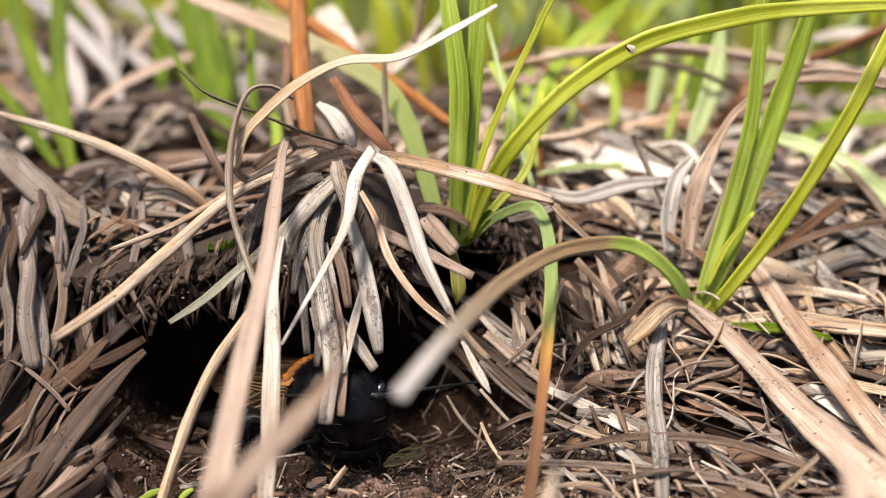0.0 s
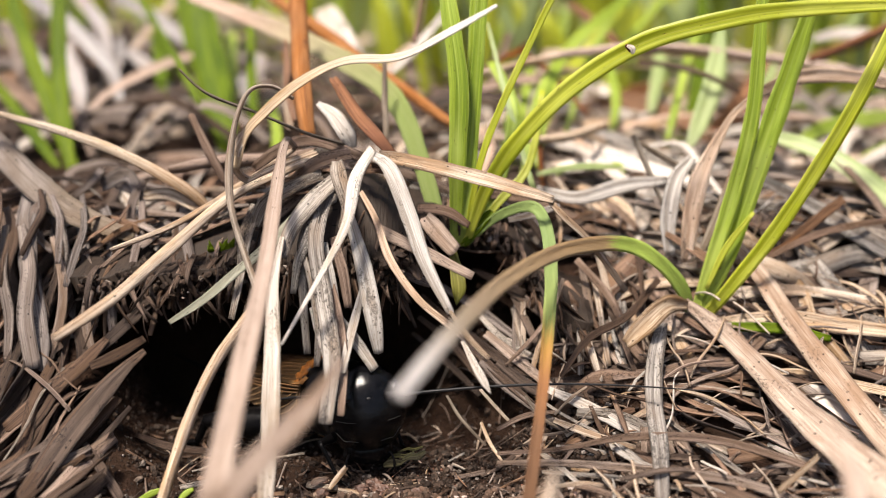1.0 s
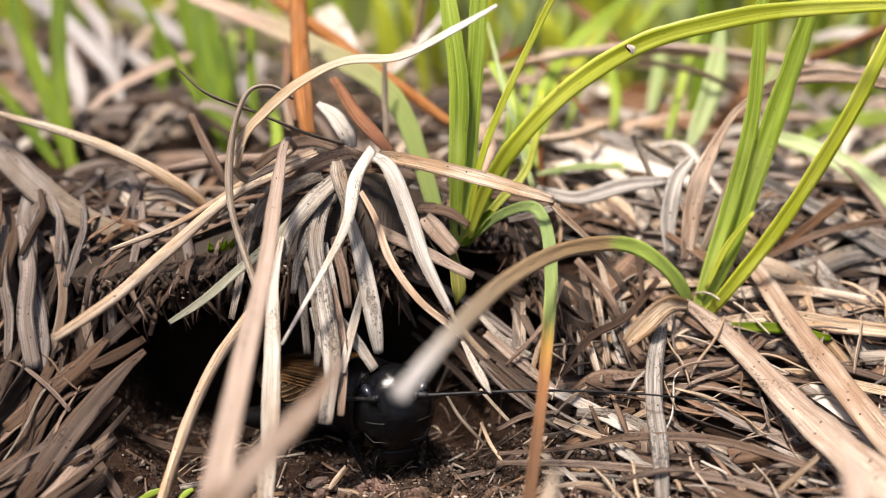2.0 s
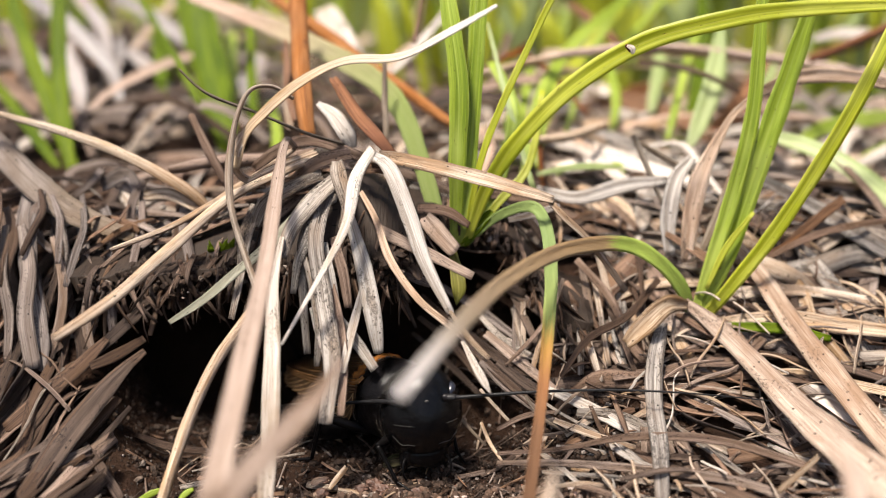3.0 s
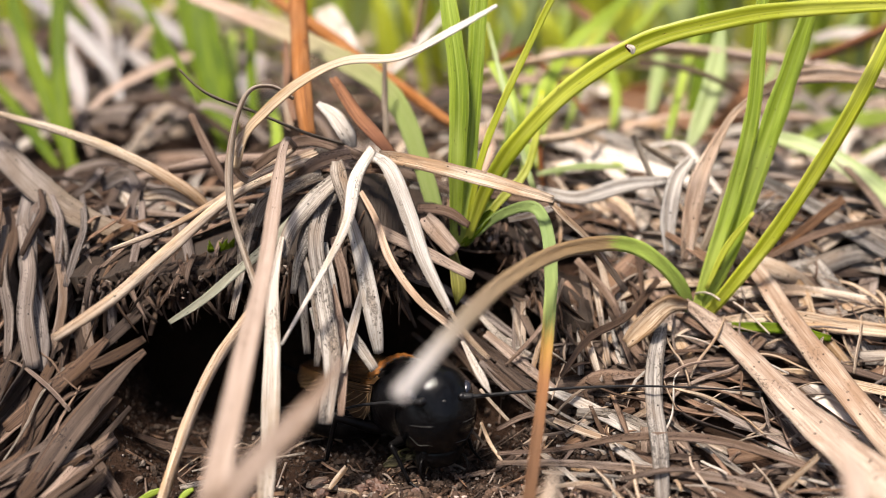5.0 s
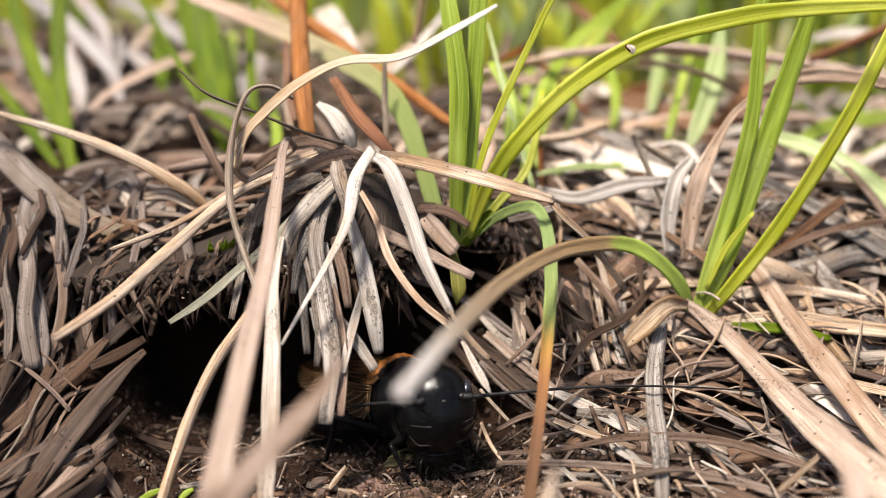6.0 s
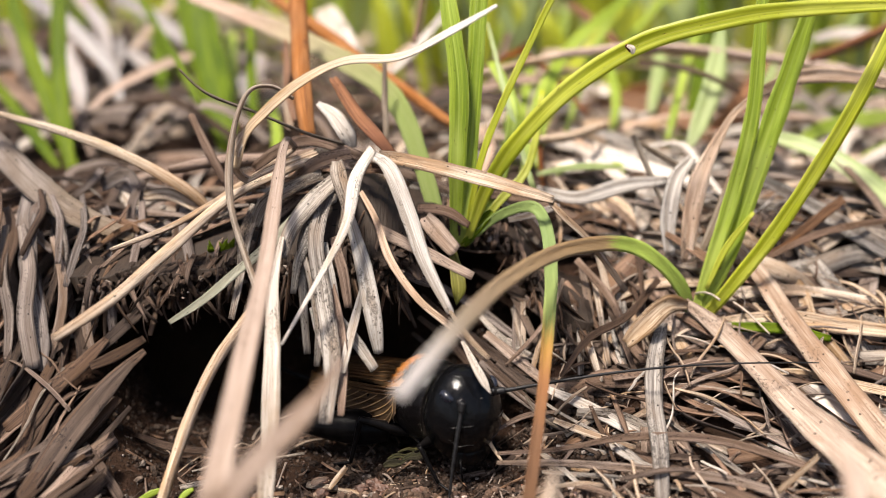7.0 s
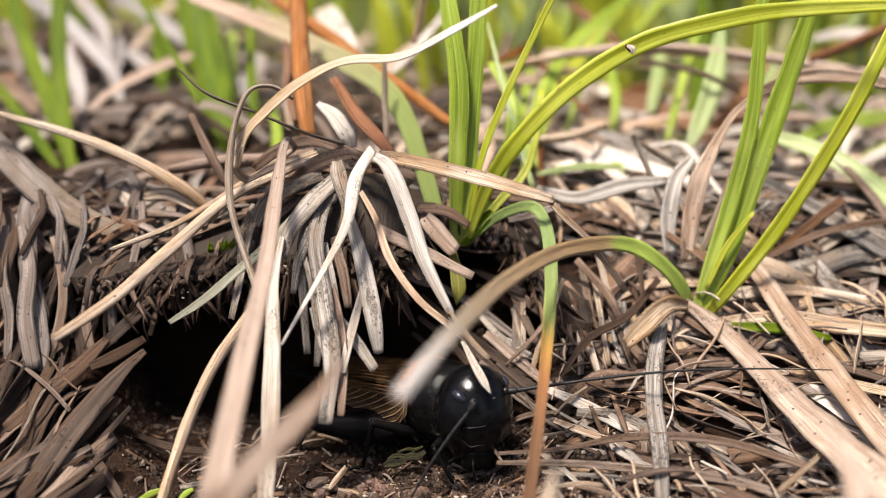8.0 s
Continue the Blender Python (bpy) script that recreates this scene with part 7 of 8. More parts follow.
# ---- soil crumbs, chips and fragments ----
def crumbs():
    """Loose grains, many to a mesh."""
    r = random.Random(3)
    for batch in range(36):
        verts, faces = [], []
        for _ in range(900):
            x, y = (r.uniform(-15, 22), r.uniform(-10, -1.5)) if batch % 2 else (r.uniform(-28, 20), r.uniform(-10, 13)) if batch % 3 else (r.uniform(-8, 15), r.uniform(-6, 5))
            s = min(0.42, 0.055 * math.exp(abs(r.gauss(0, 0.8))))
            n = len(verts)
            verts += [p * MM for p in lump_points((x, y, ground_z(x, y) + s * 0.3), s, r)]
            faces += [[i + n for i in t] for t in ICO_TRI]
        me = bpy.data.meshes.new("soil_crumbs")
        me.from_pydata(verts, [], faces)
        # pale grains lie in front, shade-darkened ones in the burrow and to the left
        me.materials.append(GRAIN if batch % 2 else SHADED_GRAIN)
        tagged(new("soil_crumbs", me), "loose brown crumbs and pale sand grains on the soil" if batch % 2 else "loose soil crumbs on the burrow floor, darkened for shade", "soil", kind="stuff")


crumbs()

RED_CHIP = chip_mat("red_brown_chip", (0.03, 0.014, 0.009), (0.13, 0.064, 0.04))


def pebble(x, y, size, mat, name, label, cat, squash=0.6, seed=0):
    r = random.Random(seed)
    bm = bmesh.new()
    made = bmesh.ops.create_icosphere(bm, subdivisions=3, radius=1.0)["verts"]
    z = ground_z(x, y)
    for v in made:
        k = 1 + 0.3 * noise.noise(v.co * 1.7 + Vector((seed, 0, 0))) + 0.22 * noise.noise(v.co * 5.0 + Vector((seed, 3, 0)))
        v.co = Vector((v.co.x * size * k, v.co.y * size * 0.75 * k, v.co.z * size * squash * k)) + Vector((x, y, z + size * squash * 0.5))
    return tagged(finish(name, bm, mat, (x, y, z), smooth=False), label, cat, "fragments on the soil")


r_chip = random.Random(21)
for i in range(26):
    pebble(r_chip.uniform(-14, 14), r_chip.uniform(-6, 3), r_chip.uniform(0.25, 0.6), RED_CHIP if i % 6 == 0 else SHADED_GRAIN, "soil_clod" if i % 6 else "bark_chip",
           "small crumbly brown soil clod on the floor" if i % 6 else "small reddish brown bark chip on the soil", "clod" if i % 6 else "bark chip", seed=i)


for k, (cx, cy, cs) in enumerate(((-5.4, -1.0, 0.75), (-4.6, -1.5, 0.55), (-6.3, -1.6, 0.5), (-9.4, -1.6, 0.6), (-2.0, -1.8, 0.5))):
    pebble(cx, cy, cs, RED_CHIP, "bark_chip", "reddish brown crumbling bark chip on the soil", "bark chip", 0.7, 60 + k)


def fragment(mat, x, y, yaw, length, width, label, lift=0.25):
    rows = []
    for k in range(3):
        s = (k / 2 - 0.5) * length
        px, py = x + math.cos(yaw) * s, y + math.sin(yaw) * s
        rows.append((px, py, ground_z(px, py) + lift + 0.1 * k, width))
    return loose(mat, rows, label, name="leaf_fragment", category="leaf fragment", group="fragments on the soil", steps=3, face=Vector((0, -0.5, 0.85)), rough=0.15, thick=0.2)


def soil_fibres():
    """Fine rotten shreds strewn over the soil."""
    r = random.Random(31)
    made = joined(["brown", "tan", "umber", "dun"])
    for _ in range(420):
        x, y, a, ln = r.uniform(-24, 20), -9 + 20 * r.random() ** 1.3, r.uniform(-1.5, 1.5), r.uniform(0.6, 3.4)
        rows = []
        for k in range(3):
            px, py = x + math.cos(a) * ln * (k - 1) / 2, y + math.sin(a) * ln * (k - 1) / 2
            rows.append((px, py, ground_z(px, py) + r.uniform(0.05, 0.5), r.uniform(0.06, 0.22)))
        LEAF_COUNT[0] += 1
        ribbon(made[r.choice(["brown", "brown", "umber", "tan", "dun"])], rows, cols=2, steps=2, seed=LEAF_COUNT[0], face=Vector((0, -0.5, 0.8)))
    close_joined(made, "soil_fibre", "fine rotten %s shreds strewn over the soil")


soil_fibres()
for i in range(60):
    m = r_chip.choice(["tan", "brown", "brown", "brown", "umber", "grey"])
    fragment(m, r_chip.uniform(-20, 24), r_chip.uniform(-8, 4), r_chip.uniform(-0.9, 0.9), r_chip.uniform(0.8, 3.4), r_chip.uniform(0.15, 0.6), {"tan": "short broken straw-coloured leaf scrap on the soil", "brown": "short broken brown leaf scrap on the soil", "umber": "short rotten dark leaf scrap on the soil", "grey": "short weathered grey leaf scrap on the soil"}[m])


# ---- the field cricket ----
def chitin(name, base, rough, coat=0.0, bump=0.12, scale=1600.0, spec=0.2):
    n = Nodes(name)
    o = n.coords("Object")
    f = n.noise(o, scale, 4.0, 0.6)
    n.put(n.bsdf.inputs["Base Color"], n.ramp(f, [(0.35, tuple(c * 0.6 for c in base)), (0.7, tuple(c * 1.5 for c in base))]))
    n.put(n.bsdf.inputs["Roughness"], n.math("ADD", rough - 0.06, n.math("MULTIPLY", f, 0.14)))
    n.bsdf.inputs["Coat Weight"].default_value = coat
    n.bsdf.inputs["Coat Roughness"].default_value = 0.12
    n.bsdf.inputs["Specular IOR Level"].default_value = spec
    n.bump(f, bump, 0.00012)
    return n.mat


BLACK = chitin("black_shell", (0.003, 0.003, 0.0034), 0.12, 0.0, 0.3, 3200.0, 0.17)
SATIN = chitin("satin_black_shell", (0.008, 0.007, 0.0075), 0.3, 0.0, 0.9, 1900.0, 0.3)
LEGS = chitin("leg_shell", (0.004, 0.0035, 0.0035), 0.3, 0.0, 0.3, 1600.0, 0.07)
FEELER = chitin("antenna_shell", (0.012, 0.0115, 0.012), 0.4, 0.0, 0.4, 2600.0, 0.2)
EYE_MAT = chitin("eye", (0.012, 0.013, 0.02), 0.26, 0.15, 0.05, 1600.0, 0.5)
BELLY = chitin("abdomen", (0.016, 0.009, 0.006), 0.45, 0.0, 0.3)
WING_TOP = dead_leaf_mat("wing_top", (0.022, 0.01, 0.006), (0.085, 0.04, 0.018), (0.036, 0.017, 0.009), 0.55, 0.9, 0.28, 6.0,
                         ends=[(0.0, (0.62, 0.27, 0.08), 0.0), (0.09, (0.50, 0.20, 0.05), 0.05), (0.17, (0.09, 0.038, 0.015), 0.7), (1.0, (0.06, 0.03, 0.016), 1.0)])
WING_SIDE = dead_leaf_mat("wing_side", (0.06, 0.033, 0.015), (0.16, 0.09, 0.04), (0.10, 0.055, 0.026), 0.55, 0.9, 0.4, 5.0)
VEIN = chitin("wing_vein", (0.32, 0.20, 0.10), 0.35, 0.0, 0.2)
SEAM = chitin("seam", (0.045, 0.042, 0.04), 0.3, 0.0, 0.2)
DARK_VEIN = chitin("dark_vein", (0.10, 0.052, 0.022), 0.4, 0.0, 0.2)
COLLAR = chitin("wing_base", (0.42, 0.16, 0.035), 0.5, 0.0, 0.6, 2600.0)
RIM = chitin("shield_rim", (0.10, 0.08, 0.065), 0.35, 0.0, 0.3)
PALE = chitin("pale_bristle", (0.2, 0.165, 0.125), 0.5, 0.0, 0.2)

cricket = thing("field_cricket", (0, 0, 0), "glossy black field cricket creeping out of its burrow", "cricket")
HEAD_AT = (4.0, 0, 4.95)
ANTENNA_AT = (6.1, 1.62, 7.27)


def head_shape(c):
    """Rounded crown, flat face, narrower towards the mouth."""
    if c.z < 0:
        c.y *= 1 + 0.12 * c.z
        c.x *= 1 + 0.10 * c.z
    if c.x > 0:
        c.x = 0.94 * c.x ** 1.1
        # raised shield between the antennae, hollows round their sockets
        c.x += 0.05 * math.exp(-((c.y / 0.3) ** 2 + ((c.z - 0.1) / 0.35) ** 2))
        c.x -= 0.06 * math.exp(-(((abs(c.y) - 0.6) / 0.2) ** 2 + ((c.z - 0.36) / 0.22) ** 2))
    c *= 1 + 0.018 * noise.noise(c * 2.3)
    return c


def plate(c):
    """Squared-off rim, so that a lobe reads as a plate."""
    r = math.sqrt(c.y * c.y + c.z * c.z)
    k = 1 + 0.22 * min(1.0, r) ** 3
    return Vector((c.x * (1 - 0.5 * r ** 6 if r < 1 else 0.5), c.y * k, c.z * k))


def on_head(y, z, out=0.0):
    """A point on the face, at that side offset and height from the head's centre."""
    ry, rz = 3.3, 4.05
    k = max(0.02, 1 - (y / ry) ** 2 - (z / rz) ** 2)
    return Vector(HEAD_AT) + Vector((3.15 * 0.94 * math.sqrt(k) ** 1.1 * (1 + 0.1 * min(0, z / rz)) + out, y * (1 + 0.12 * min(0, z / rz)), z))


def build_head():
    bm = bmesh.new()
    ball(bm, HEAD_AT, (3.15, 3.3, 4.05), u=48, v=32, shape=head_shape)
    head = part("head", bm, BLACK, cricket, "glossy black rounded head", origin=HEAD_AT)
    for s in (-1, 1):
        b = bmesh.new()
        ball(b, (4.78, 2.1 * s, 7.32), (0.72, 0.42, 0.56), Euler((-0.75 * s, 0.35, -0.25 * s)).to_matrix(), 22, 16)
        part("eye", b, EYE_MAT, head, "bluish glossy oval eye")
        b = bmesh.new()
        ball(b, (5.85, 1.58 * s, 7.16), (0.3, 0.38, 0.36), None, 16, 12)
        part("antenna_socket", b, SATIN, head)
        b = bmesh.new()
        tube(b, [(*on_head(2.1 * s, 2.5, -0.03), 0.04), (*on_head(1.75 * s, 2.95, -0.03), 0.06), (*on_head(1.2 * s, 2.9, -0.03), 0.06), (*on_head(0.95 * s, 2.3, -0.03), 0.03)], 4, 6)
        part("brow", b, BLACK, head)
        b = bmesh.new()
        tube(b, [(*on_head(y * s, z, 0.0), 0.03) for y, z in ((2.6, -0.75), (2.35, -1.05), (2.0, -1.42), (1.5, -1.3), (0.95, -1.3))], 4, 6)
        part("jaw_seam", b, SEAM, head, "pale seam over the jaw")
        b = bmesh.new()
        ball(b, (5.2, 1.35 * s, 2.2), (0.8, 0.6, 1.3), Euler((0.25 * s, 0.1, 0)).to_matrix(), 16, 12)
        part("mandible", b, BLACK, head)
        b = bmesh.new()
        tube(b, [(5.4, 1.2 * s, 2.3, 0.12), (6.1, 1.75 * s, 2.1, 0.1), (6.45, 1.9 * s, 1.3, 0.09), (6.2, 1.6 * s, 0.5, 0.12)], 5, 7)
        part("palp", b, LEGS, head)
    b = bmesh.new()
    ball(b, on_head(0, 2.3, -0.02), (0.08, 0.16, 0.1), None, 10, 8)
    part("ocellus", b, SEAM, head)
    b = bmesh.new()
    tube(b, [(*on_head(y, 0.5 - 0.03 * y * y, 0.0), 0.02) for y in (-2.5, -1.9, -1.2, -0.5, 0.5, 1.2, 1.9, 2.5)], 4, 6)
    part("clypeus_seam", b, SEAM, head, "thin greyish seam across the face")
    b = bmesh.new()
    ball(b, on_head(0, -2.75, -0.2), (0.55, 1.25, 0.85), None, 20, 14, shape=plate)
    part("labrum", b, BLACK, head)
    return head


def build_antenna(head, side, length, base=0.145):
    at = Vector(ANTENNA_AT) * Vector((1, side, 1))
    b = bmesh.new()
    rows = [(*at, 0.30), (at.x + 0.6, at.y, at.z + 0.03, 0.28), (at.x + 0.95, at.y, at.z + 0.04, 0.17)]
    rows += [(at.x + 1.0 + (length - 1.0) * k / 8, at.y, at.z + 0.05 + 0.03 * length * math.sin(k / 8 * math.pi), base * (1 - 0.69 * k / 8)) for k in range(1, 9)]
    tube(b, rows, 6, 6)
    return part("antenna", b, FEELER, head, "long thin black antenna", origin=at)


def build_body():
    # neck shield
    b = bmesh.new()
    rings = []
    for i, (x, ry, rz, zc) in enumerate(((2.3, 2.75, 3.0, 5.2), (2.05, 2.98, 3.2, 5.2), (1.3, 3.1, 3.3, 5.15), (0.5, 3.2, 3.3, 5.1), (-0.3, 3.15, 3.15, 5.1), (-0.7, 3.05, 3.0, 5.1))):
        ring = []
        for k in range(29):
            a = radians(-48 + 276 * k / 28)
            low = -0.35 * max(0.0, -math.sin(a))
            ring.append(b.verts.new((x + low * 0.6, ry * math.cos(a) * (1.0 if math.sin(a) > 0 else 0.98), zc + rz * (abs(math.sin(a)) ** 0.85) * math.copysign(1, math.sin(a)))))
        rings.append(ring)
    for p, q in zip(rings, rings[1:]):
        for k in range(28):
            b.faces.new((p[k], q[k], q[k + 1], p[k + 1]))
    bmesh.ops.solidify(b, geom=b.faces[:], thickness=0.18)
    pron = part("pronotum", b, SATIN, cricket, "black velvety neck shield")
    for x, ry, rz, zc in ((2.25, 2.9, 3.14, 5.2), (-0.66, 3.12, 3.08, 5.1)):
        b = bmesh.new()
        rr = random.Random(int(x * 10))
        for k in range(320):
            a = radians(-46 + 272 * rr.random())
            c = Vector((x + rr.gauss(0, 0.3), (ry + 0.06) * math.cos(a), zc + (rz + 0.06) * (abs(math.sin(a)) ** 0.85) * math.copysign(1, math.sin(a))))
            lump(b, c, rr.uniform(0.01, 0.028), rr)
        tagged(part("bristle_rim", b, PALE, pron, "row of pale bristles along the rim"), kind="stuff")
    b = bmesh.new()
    tube(b, [(-0.72 - 0.2 * max(0.0, -math.sin(a)), 3.12 * math.cos(a), 5.1 + 3.08 * (abs(math.sin(a)) ** 0.85) * math.copysign(1, math.sin(a)), 0.055) for a in (radians(-46 + 272 * k / 24) for k in range(25))], 2, 6)
    part("rear_rim", b, RIM, pron, "dull grey-brown rim of the neck shield")
    # scalloped golden wing bases behind the shield
    b = bmesh.new()
    rings = []
    for x, grow in ((-0.62, 0.02), (-0.85, 0.16), (-1.25, 0.14), (-1.6, -0.05)):
        rings.append([b.verts.new((x + 0.12 * math.sin(k * 1.9), (3.1 + grow + 0.05 * math.sin(k * 1.3)) * math.cos(a), 5.1 + (3.05 + grow + 0.06 * math.sin(k * 2.3)) * math.sin(a) ** 0.85)) for k, a in enumerate(radians(24 + 132 * k / 30) for k in range(31))])
    for p, q in zip(rings, rings[1:]):
        for k in range(30):
            b.faces.new((p[k], q[k], q[k + 1], p[k + 1]))
    bmesh.ops.solidify(b, geom=b.faces[:], thickness=0.1)
    part("wing_base", b, COLLAR, cricket, "golden orange band at the root of the wings")
    # thorax and abdomen
    b = bmesh.new()
    ball(b, (0.5, 0, 4.0), (3.6, 2.6, 2.3), None, 24, 16)
    part("thorax", b, LEGS, cricket)
    b = bmesh.new()
    rows = []
    for k in range(25):
        x = -0.8 - k * 0.5
        w = 2.75 * (1 - 0.0019 * (k - 6) ** 2) * (1 - 0.10 * (k % 3 == 2))
        rows.append((x, 0, 4.0 - 0.05 * k, max(0.5, w if k < 22 else w * (1 - 0.25 * (k - 21)))))
    tube(b, rows, 1, 22)
    for v in b.verts:
        v.co.z = 4.0 + (v.co.z - 4.0) * 0.85
    part("abdomen", b, BELLY, cricket, "dark brown ringed abdomen")
    for s in (-1, 1):
        b = bmesh.new()
        tube(b, [(-12.3, 0.7 * s, 3.0, 0.26), (-15, 1.6 * s, 3.4, 0.2), (-18.5, 2.8 * s, 4.4, 0.05)], 5, 7)
        part("cercus", b, LEGS, cricket)


def build_wings():
    """Each wing cover: a flat back field and a side field folded down, with raised veins."""
    for s in (-1, 1):
        b = bmesh.new()
        grain, along = uv_layers(b)
        nx, ny = 26, 8
        lift = 0.12 if s < 0 else 0.0
        g = []
        for i in range(nx + 1):
            t = i / nx
            x = -0.1 - 11.5 * t
            row = []
            for k in range(ny + 1):
                u = k / ny
                wid = 2.95 * (1 - 0.25 * t ** 2.5) * (1 if t < 0.9 else 1 - 2.5 * (t - 0.9))
                y = s * (-0.3 + (wid + 0.3) * u)
                z = 7.85 - 3.2 * t - (0.9 - 0.8 * t) * u * u + lift + 0.06 * math.sin(9 * u + 14 * t)
                row.append((b.verts.new((x, y, z)), u, t))
            g.append(row)
        for p, q in zip(g, g[1:]):
            for k in range(ny):
                c = (p[k], p[k + 1], q[k + 1], q[k])
                f = b.faces.new([v[0] for v in c])
                for loop, v in zip(f.loops, c):
                    loop[grain].uv, loop[along].uv = (v[1], v[2] * 12), (v[2], v[1])
        bmesh.ops.solidify(b, geom=b.faces[:], thickness=0.08)
        wing = part("forewing", b, WING_TOP, cricket, "brown wing cover with a golden base")
        b = bmesh.new()
        grain, along = uv_layers(b)

        def side_point(t, u):
            wid = 2.95 * (1 - 0.25 * t ** 2.5) * (1 if t < 0.9 else 1 - 2.5 * (t - 0.9))
            drop = (3.4 - 2.0 * t) * (1 if t > 0.08 else 0.6 + 5 * t)
            return Vector((-0.15 - 11.5 * t, s * (wid + 0.06 + 0.34 * math.sin(u * math.pi * 0.55)), 6.9 - 2.3 * t + lift * 0.5 - drop * u))

        g = [[(b.verts.new(side_point(i / nx, k / 8)), k / 8, i / nx) for k in range(9)] for i in range(nx + 1)]
        for p, q in zip(g, g[1:]):
            for k in range(8):
                c = (p[k], p[k + 1], q[k + 1], q[k])
                f = b.faces.new([v[0] for v in c])
                for loop, v in zip(f.loops, c):
                    loop[grain].uv, loop[along].uv = (v[1], v[2] * 12), (v[2], v[1])
        bmesh.ops.solidify(b, geom=b.faces[:], thickness=0.06)
        part("side_field", b, WING_SIDE, wing, "translucent brown folded side of the wing")
        b = bmesh.new()
        for k in range(14):
            t0 = -0.34 + 0.09 * k
            pts = []
            for j in range(6):
                u = 0.22 + 0.78 * j / 5
                t = min(0.985, max(0.03, t0 + 0.42 * u ** 1.2))
                p = side_point(t, u)
                pts.append((p.x, p.y + 0.05 * s, p.z, 0.036))
            tube(b, pts, 2, 5)
        tagged(part("venation", b, VEIN, wing, "pale raised wing veins"), kind="stuff")
        b = bmesh.new()
        for u, rad in ((0.02, 0.09), (0.12, 0.075), (0.22, 0.075)):
            pts = [(*(side_point(t, u) + Vector((0, 0.06 * s, 0))), rad) for t in np.linspace(0.02, 0.98, 8)]
            tube(b, pts, 2, 5)
        for u in (0.25, 0.42, 0.58, 0.74, 0.88):
            pts = []
            for t in np.linspace(0.06, 0.97, 8):
                wid = 2.95 * (1 - 0.25 * t ** 2.5) * (1 if t < 0.9 else 1 - 2.5 * (t - 0.9))
                pts.append((-0.1 - 11.5 * t, s * (-0.3 + (wid + 0.3) * u), 7.9 - 3.2 * t - (0.9 - 0.8 * t) * u * u + lift + 0.06 * math.sin(9 * u + 14 * t), 0.045))
            tube(b, pts, 2, 5)
        tagged(part("dark_venation", b, DARK_VEIN, wing), kind="stuff")


def build_leg(name, side, coxa, knee, ankle, toe, r1, r2, spines=0):
    k = Vector((1, side, 1))
    c, n, a, t = (Vector(v) * k for v in (coxa, knee, ankle, toe))
    b = bmesh.new()
    m1, m2 = c.lerp(n, 0.3), c.lerp(n, 0.7)
    tube(b, [(*c, r1 * 0.7), (*m1, r1), (*m2, r1 * 0.72), (*n, r2 * 1.25), (*(n + (n - m2) * 0.1), r2 * 0.8)], 5, 12)
    leg = part(name, b, LEGS, cricket, origin=c)
    b = bmesh.new()
    tube(b, [(*n, r2), (*n.lerp(a, 0.5), r2 * 0.85), (*a, r2 * 0.75)], 5, 9)
    part("tibia", b, LEGS, leg, origin=n)
    rr = random.Random(7)
    for j in range(spines):
        p = n.lerp(a, 0.3 + 0.65 * j / spines)
        q = p + Vector((rr.uniform(-0.5, 0.1), rr.choice((-1, 1)) * 0.35, -0.25))
        b = bmesh.new()
        tube(b, [(*p, 0.07), (*q, 0.01)], 1, 5)
        part("spine", b, LEGS, leg, origin=p)
    b = bmesh.new()
    tube(b, [(*a, r2 * 0.6), (*a.lerp(t, 0.4), r2 * 0.55), (*a.lerp(t, 0.8), r2 * 0.45), (*t, r2 * 0.3)], 4, 7)
    tube(b, [(*t, r2 * 0.22), (t.x + 0.25, t.y, t.z + 0.02, 0.02)], 2, 5)
    tube(b, [(*t, r2 * 0.22), (t.x + 0.1, t.y + 0.25 * side, t.z + 0.02, 0.02)], 2, 5)
    part("foot", b, LEGS, leg, origin=a)
    return leg, c


head = build_head()
build_body()
build_wings()
antenna_right, antenna_left = build_antenna(head, -1, 9.5, 0.2), build_antenna(head, 1, 25.0)
LEG_SET = []
for side in (-1, 1):
    LEG_SET.append((build_leg("foreleg", side, (2.4, 1.9, 2.9), (3.0, 3.9, 3.3), (4.6, 3.5, 0.6), (5.9, 3.3, 0.2), 0.42, 0.2, 3), side, 0))
    LEG_SET.append((build_leg("middle_leg", side, (0.0, 2.0, 2.7), (-2.2, 5.2, 4.2), (-2.6, 6.0, 0.5), (-3.9, 7.0, 0.15), 0.5, 0.24, 3), side, 1))
    LEG_SET.append((build_leg("hind_leg", side, (-2.0, 2.3, 2.5), (-8.6, 6.2, 2.5), (-9.3, 6.8, 0.5), (-11.0, 7.6, 0.15), 1.5, 0.42, 6), side, 2))


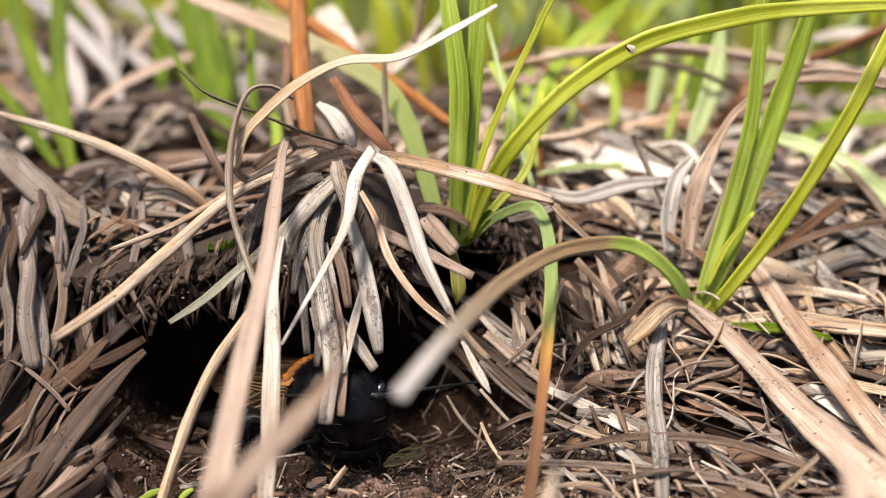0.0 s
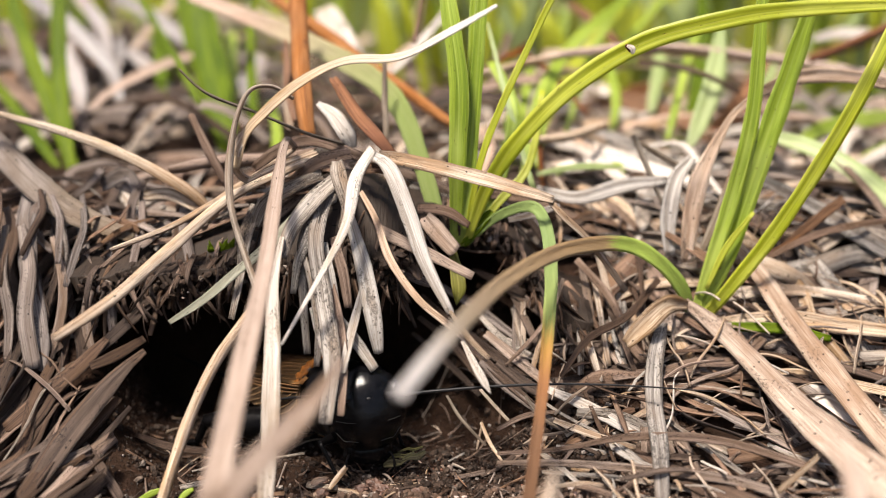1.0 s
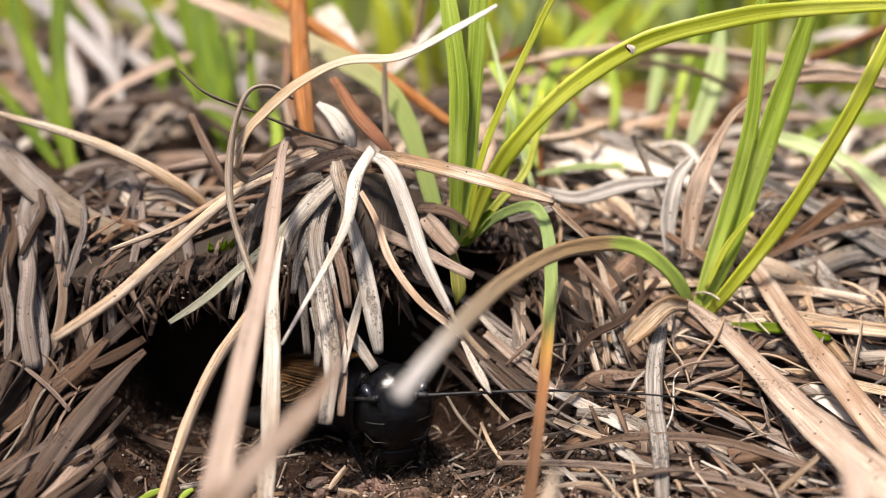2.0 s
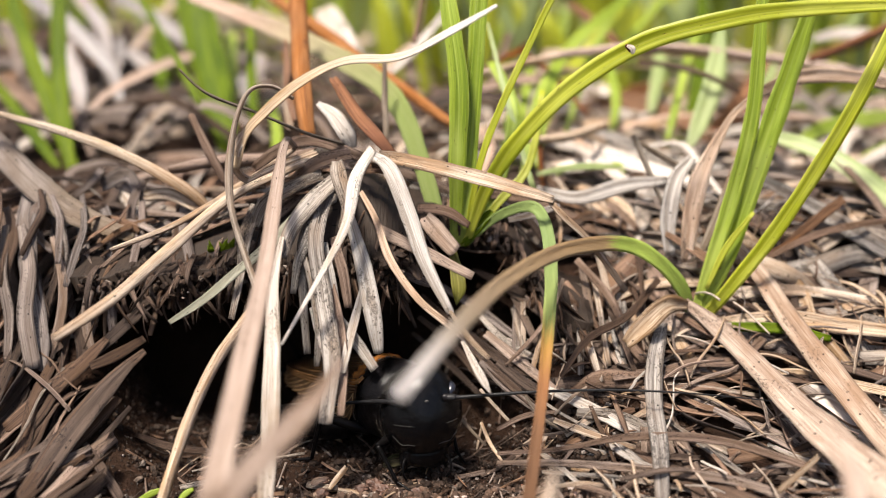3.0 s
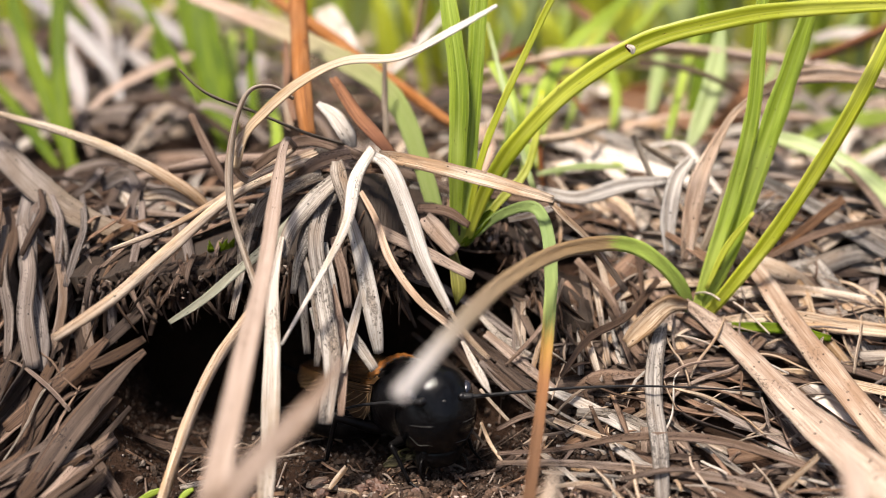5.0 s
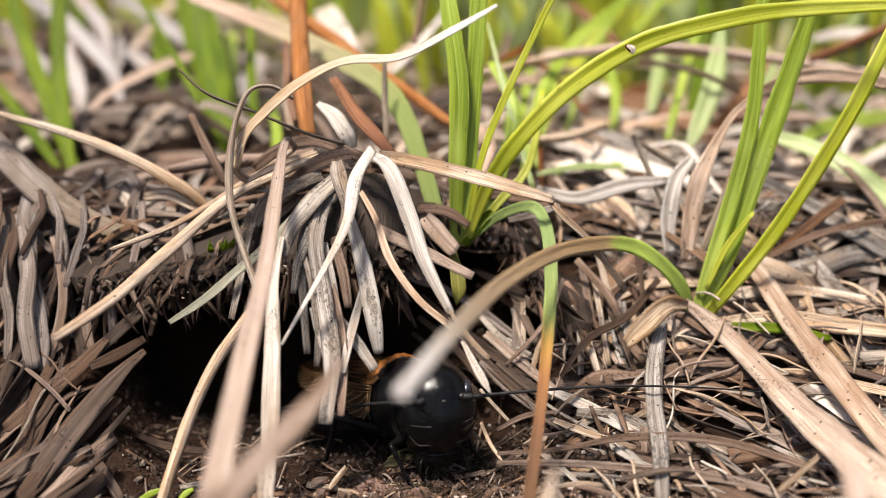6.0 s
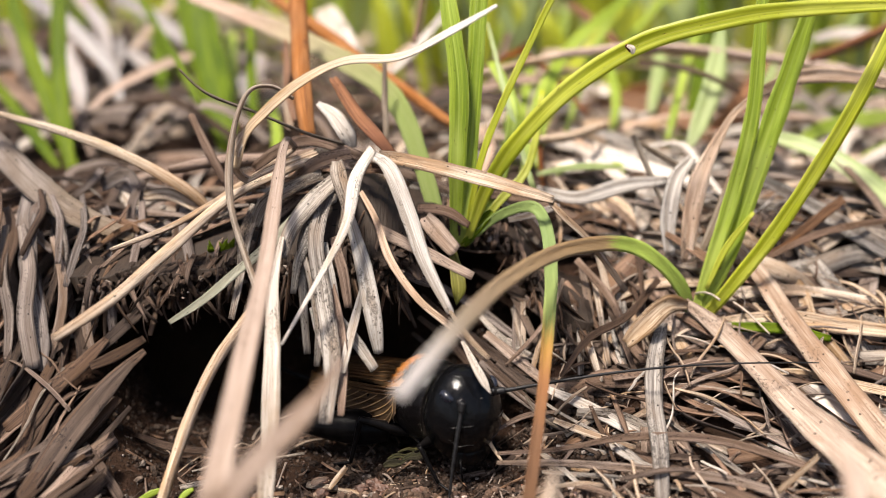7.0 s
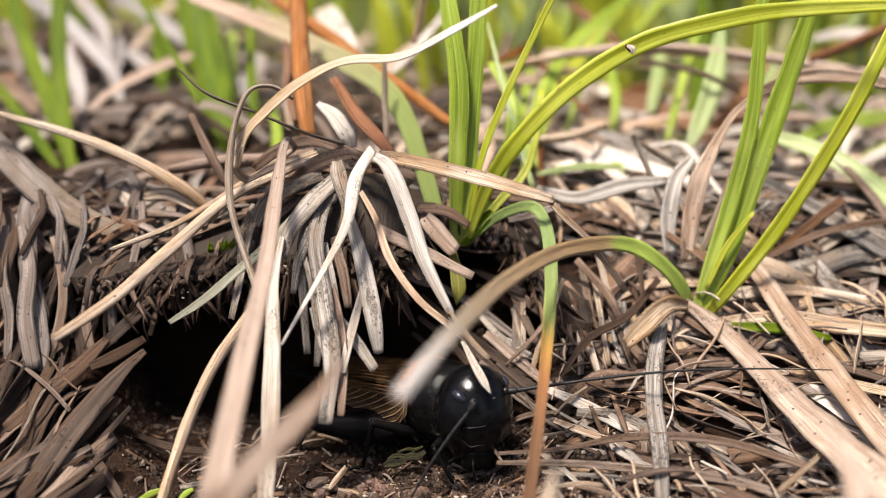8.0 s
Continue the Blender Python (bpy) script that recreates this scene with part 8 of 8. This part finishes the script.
def motions():
    # the cricket creeps forward out of the burrow and turns: seconds, the head's x, y and z, the body's and the head's heading
    rows = [(0, -7.28, 2.75, -0.46, -40, -80), (0.4, -7.06, 2.75, -0.44, -40, -80), (0.8, -6.75, 2.65, -0.34, -40, -79), (1.1, -5.9, 2.58, -0.27, -41, -79),
            (1.5, -5.2, 2.46, -0.17, -42, -78), (1.7, -4.75, 2.36, -0.15, -43, -78), (2.2, -3.3, 2.08, -0.11, -45, -79), (2.8, -1.85, 1.64, -0.04, -46, -79),
            (3.2, -1.65, 1.64, -0.04, -46, -78), (3.6, -1.25, 1.64, -0.04, -46, -77), (4, -0.74, 1.64, -0.04, -46, -76), (4.3, -0.46, 1.64, -0.04, -46, -75),
            (4.7, -0.5, 1.64, -0.04, -46, -75), (5.8, -0.55, 1.64, -0.04, -46, -75), (6.2, -0.5, 1.64, -0.04, -46, -74), (6.4, -0.1, 1.65, -0.03, -46, -72),
            (6.6, 0.42, 1.67, 0.0, -45, -70), (6.7, 0.85, 1.67, 0.0, -44, -67), (6.8, 1.5, 1.67, 0.0, -41, -57), (7.0, 1.6, 1.67, 0.0, -40, -55), (7.2, 1.65, 1.67, 0.0, -40, -54),
            (7.4, 2.4, 1.67, 0.0, -39, -54), (7.6, 2.48, 1.67, 0.0, -39, -54), (8, 2.5, 1.67, 0.0, -39, -54)]
    reach, h = HEAD_AT[0], Vector(HEAD_AT) * MM
    walk(cricket, [(t, pose((x - reach * math.cos(radians(a))) * MM, (y - reach * math.sin(radians(a))) * MM, z * MM, 0, 0, a)) for t, x, y, z, a, _ in rows])
    walk(head, [(t, pose(*h, 0, 0, b - a)) for t, x, y, z, a, b in rows])
    # antennae: seconds, pitch, turn, in the head's space
    ar, al = [(Vector(ANTENNA_AT) * Vector((1, s, 1)) - Vector(HEAD_AT)) * MM for s in (-1, 1)]
    walk(antenna_left, [(t, pose(*al, 0, p, a)) for t, p, a in ((0.0, 12, 112), (0.3, 4, 92), (0.6, 1, 80), (1.0, -1, 78), (1.5, 1, 76), (3.0, 1, 79), (3.5, 2, 80), (4.0, 2, 82), (4.5, 2, 80), (6.0, 2, 80), (6.5, 0, 74), (6.7, -1, 71), (6.8, -3, 61), (7.0, -5, 56), (7.5, -5, 55), (8.0, -4, 54))])
    walk(antenna_right, [(t, pose(*ar, 0, p, a)) for t, p, a in ((0.0, 16, -134), (1.0, 18, -134), (1.5, 18, -132), (3.0, 20, -134), (4.0, 20, -134), (6.0, 20, -134), (6.2, 30, -104), (6.35, 40, -78), (6.5, 46, -66), (6.7, 50, -62), (6.8, 70, -57), (7.0, 74, -61), (7.2, 73, -63), (7.4, 54, -96), (8.0, 53, -101))])
    # legs swing in small steps about their hips
    for (leg, c), side, kind in LEG_SET:
        ph = kind * 2.1 + side * 1.4
        steps = []
        for t in (0.0, 0.4, 0.8, 1.2, 1.6, 2.0, 2.4, 2.8, 3.2, 3.6, 4.0, 4.5, 6.0, 6.3, 6.6, 6.9, 7.2, 7.5, 8.0):
            amp = 0.0 if 4.0 <= t <= 6.0 else (9.0 if kind < 2 else 5.0)
            if t in (0.0, 8.0):
                amp = 0.0
            steps.append((t, pose(*(c * MM), 0, 0, amp * math.sin(5.2 * t + ph))))
        walk(leg, steps)


motions()
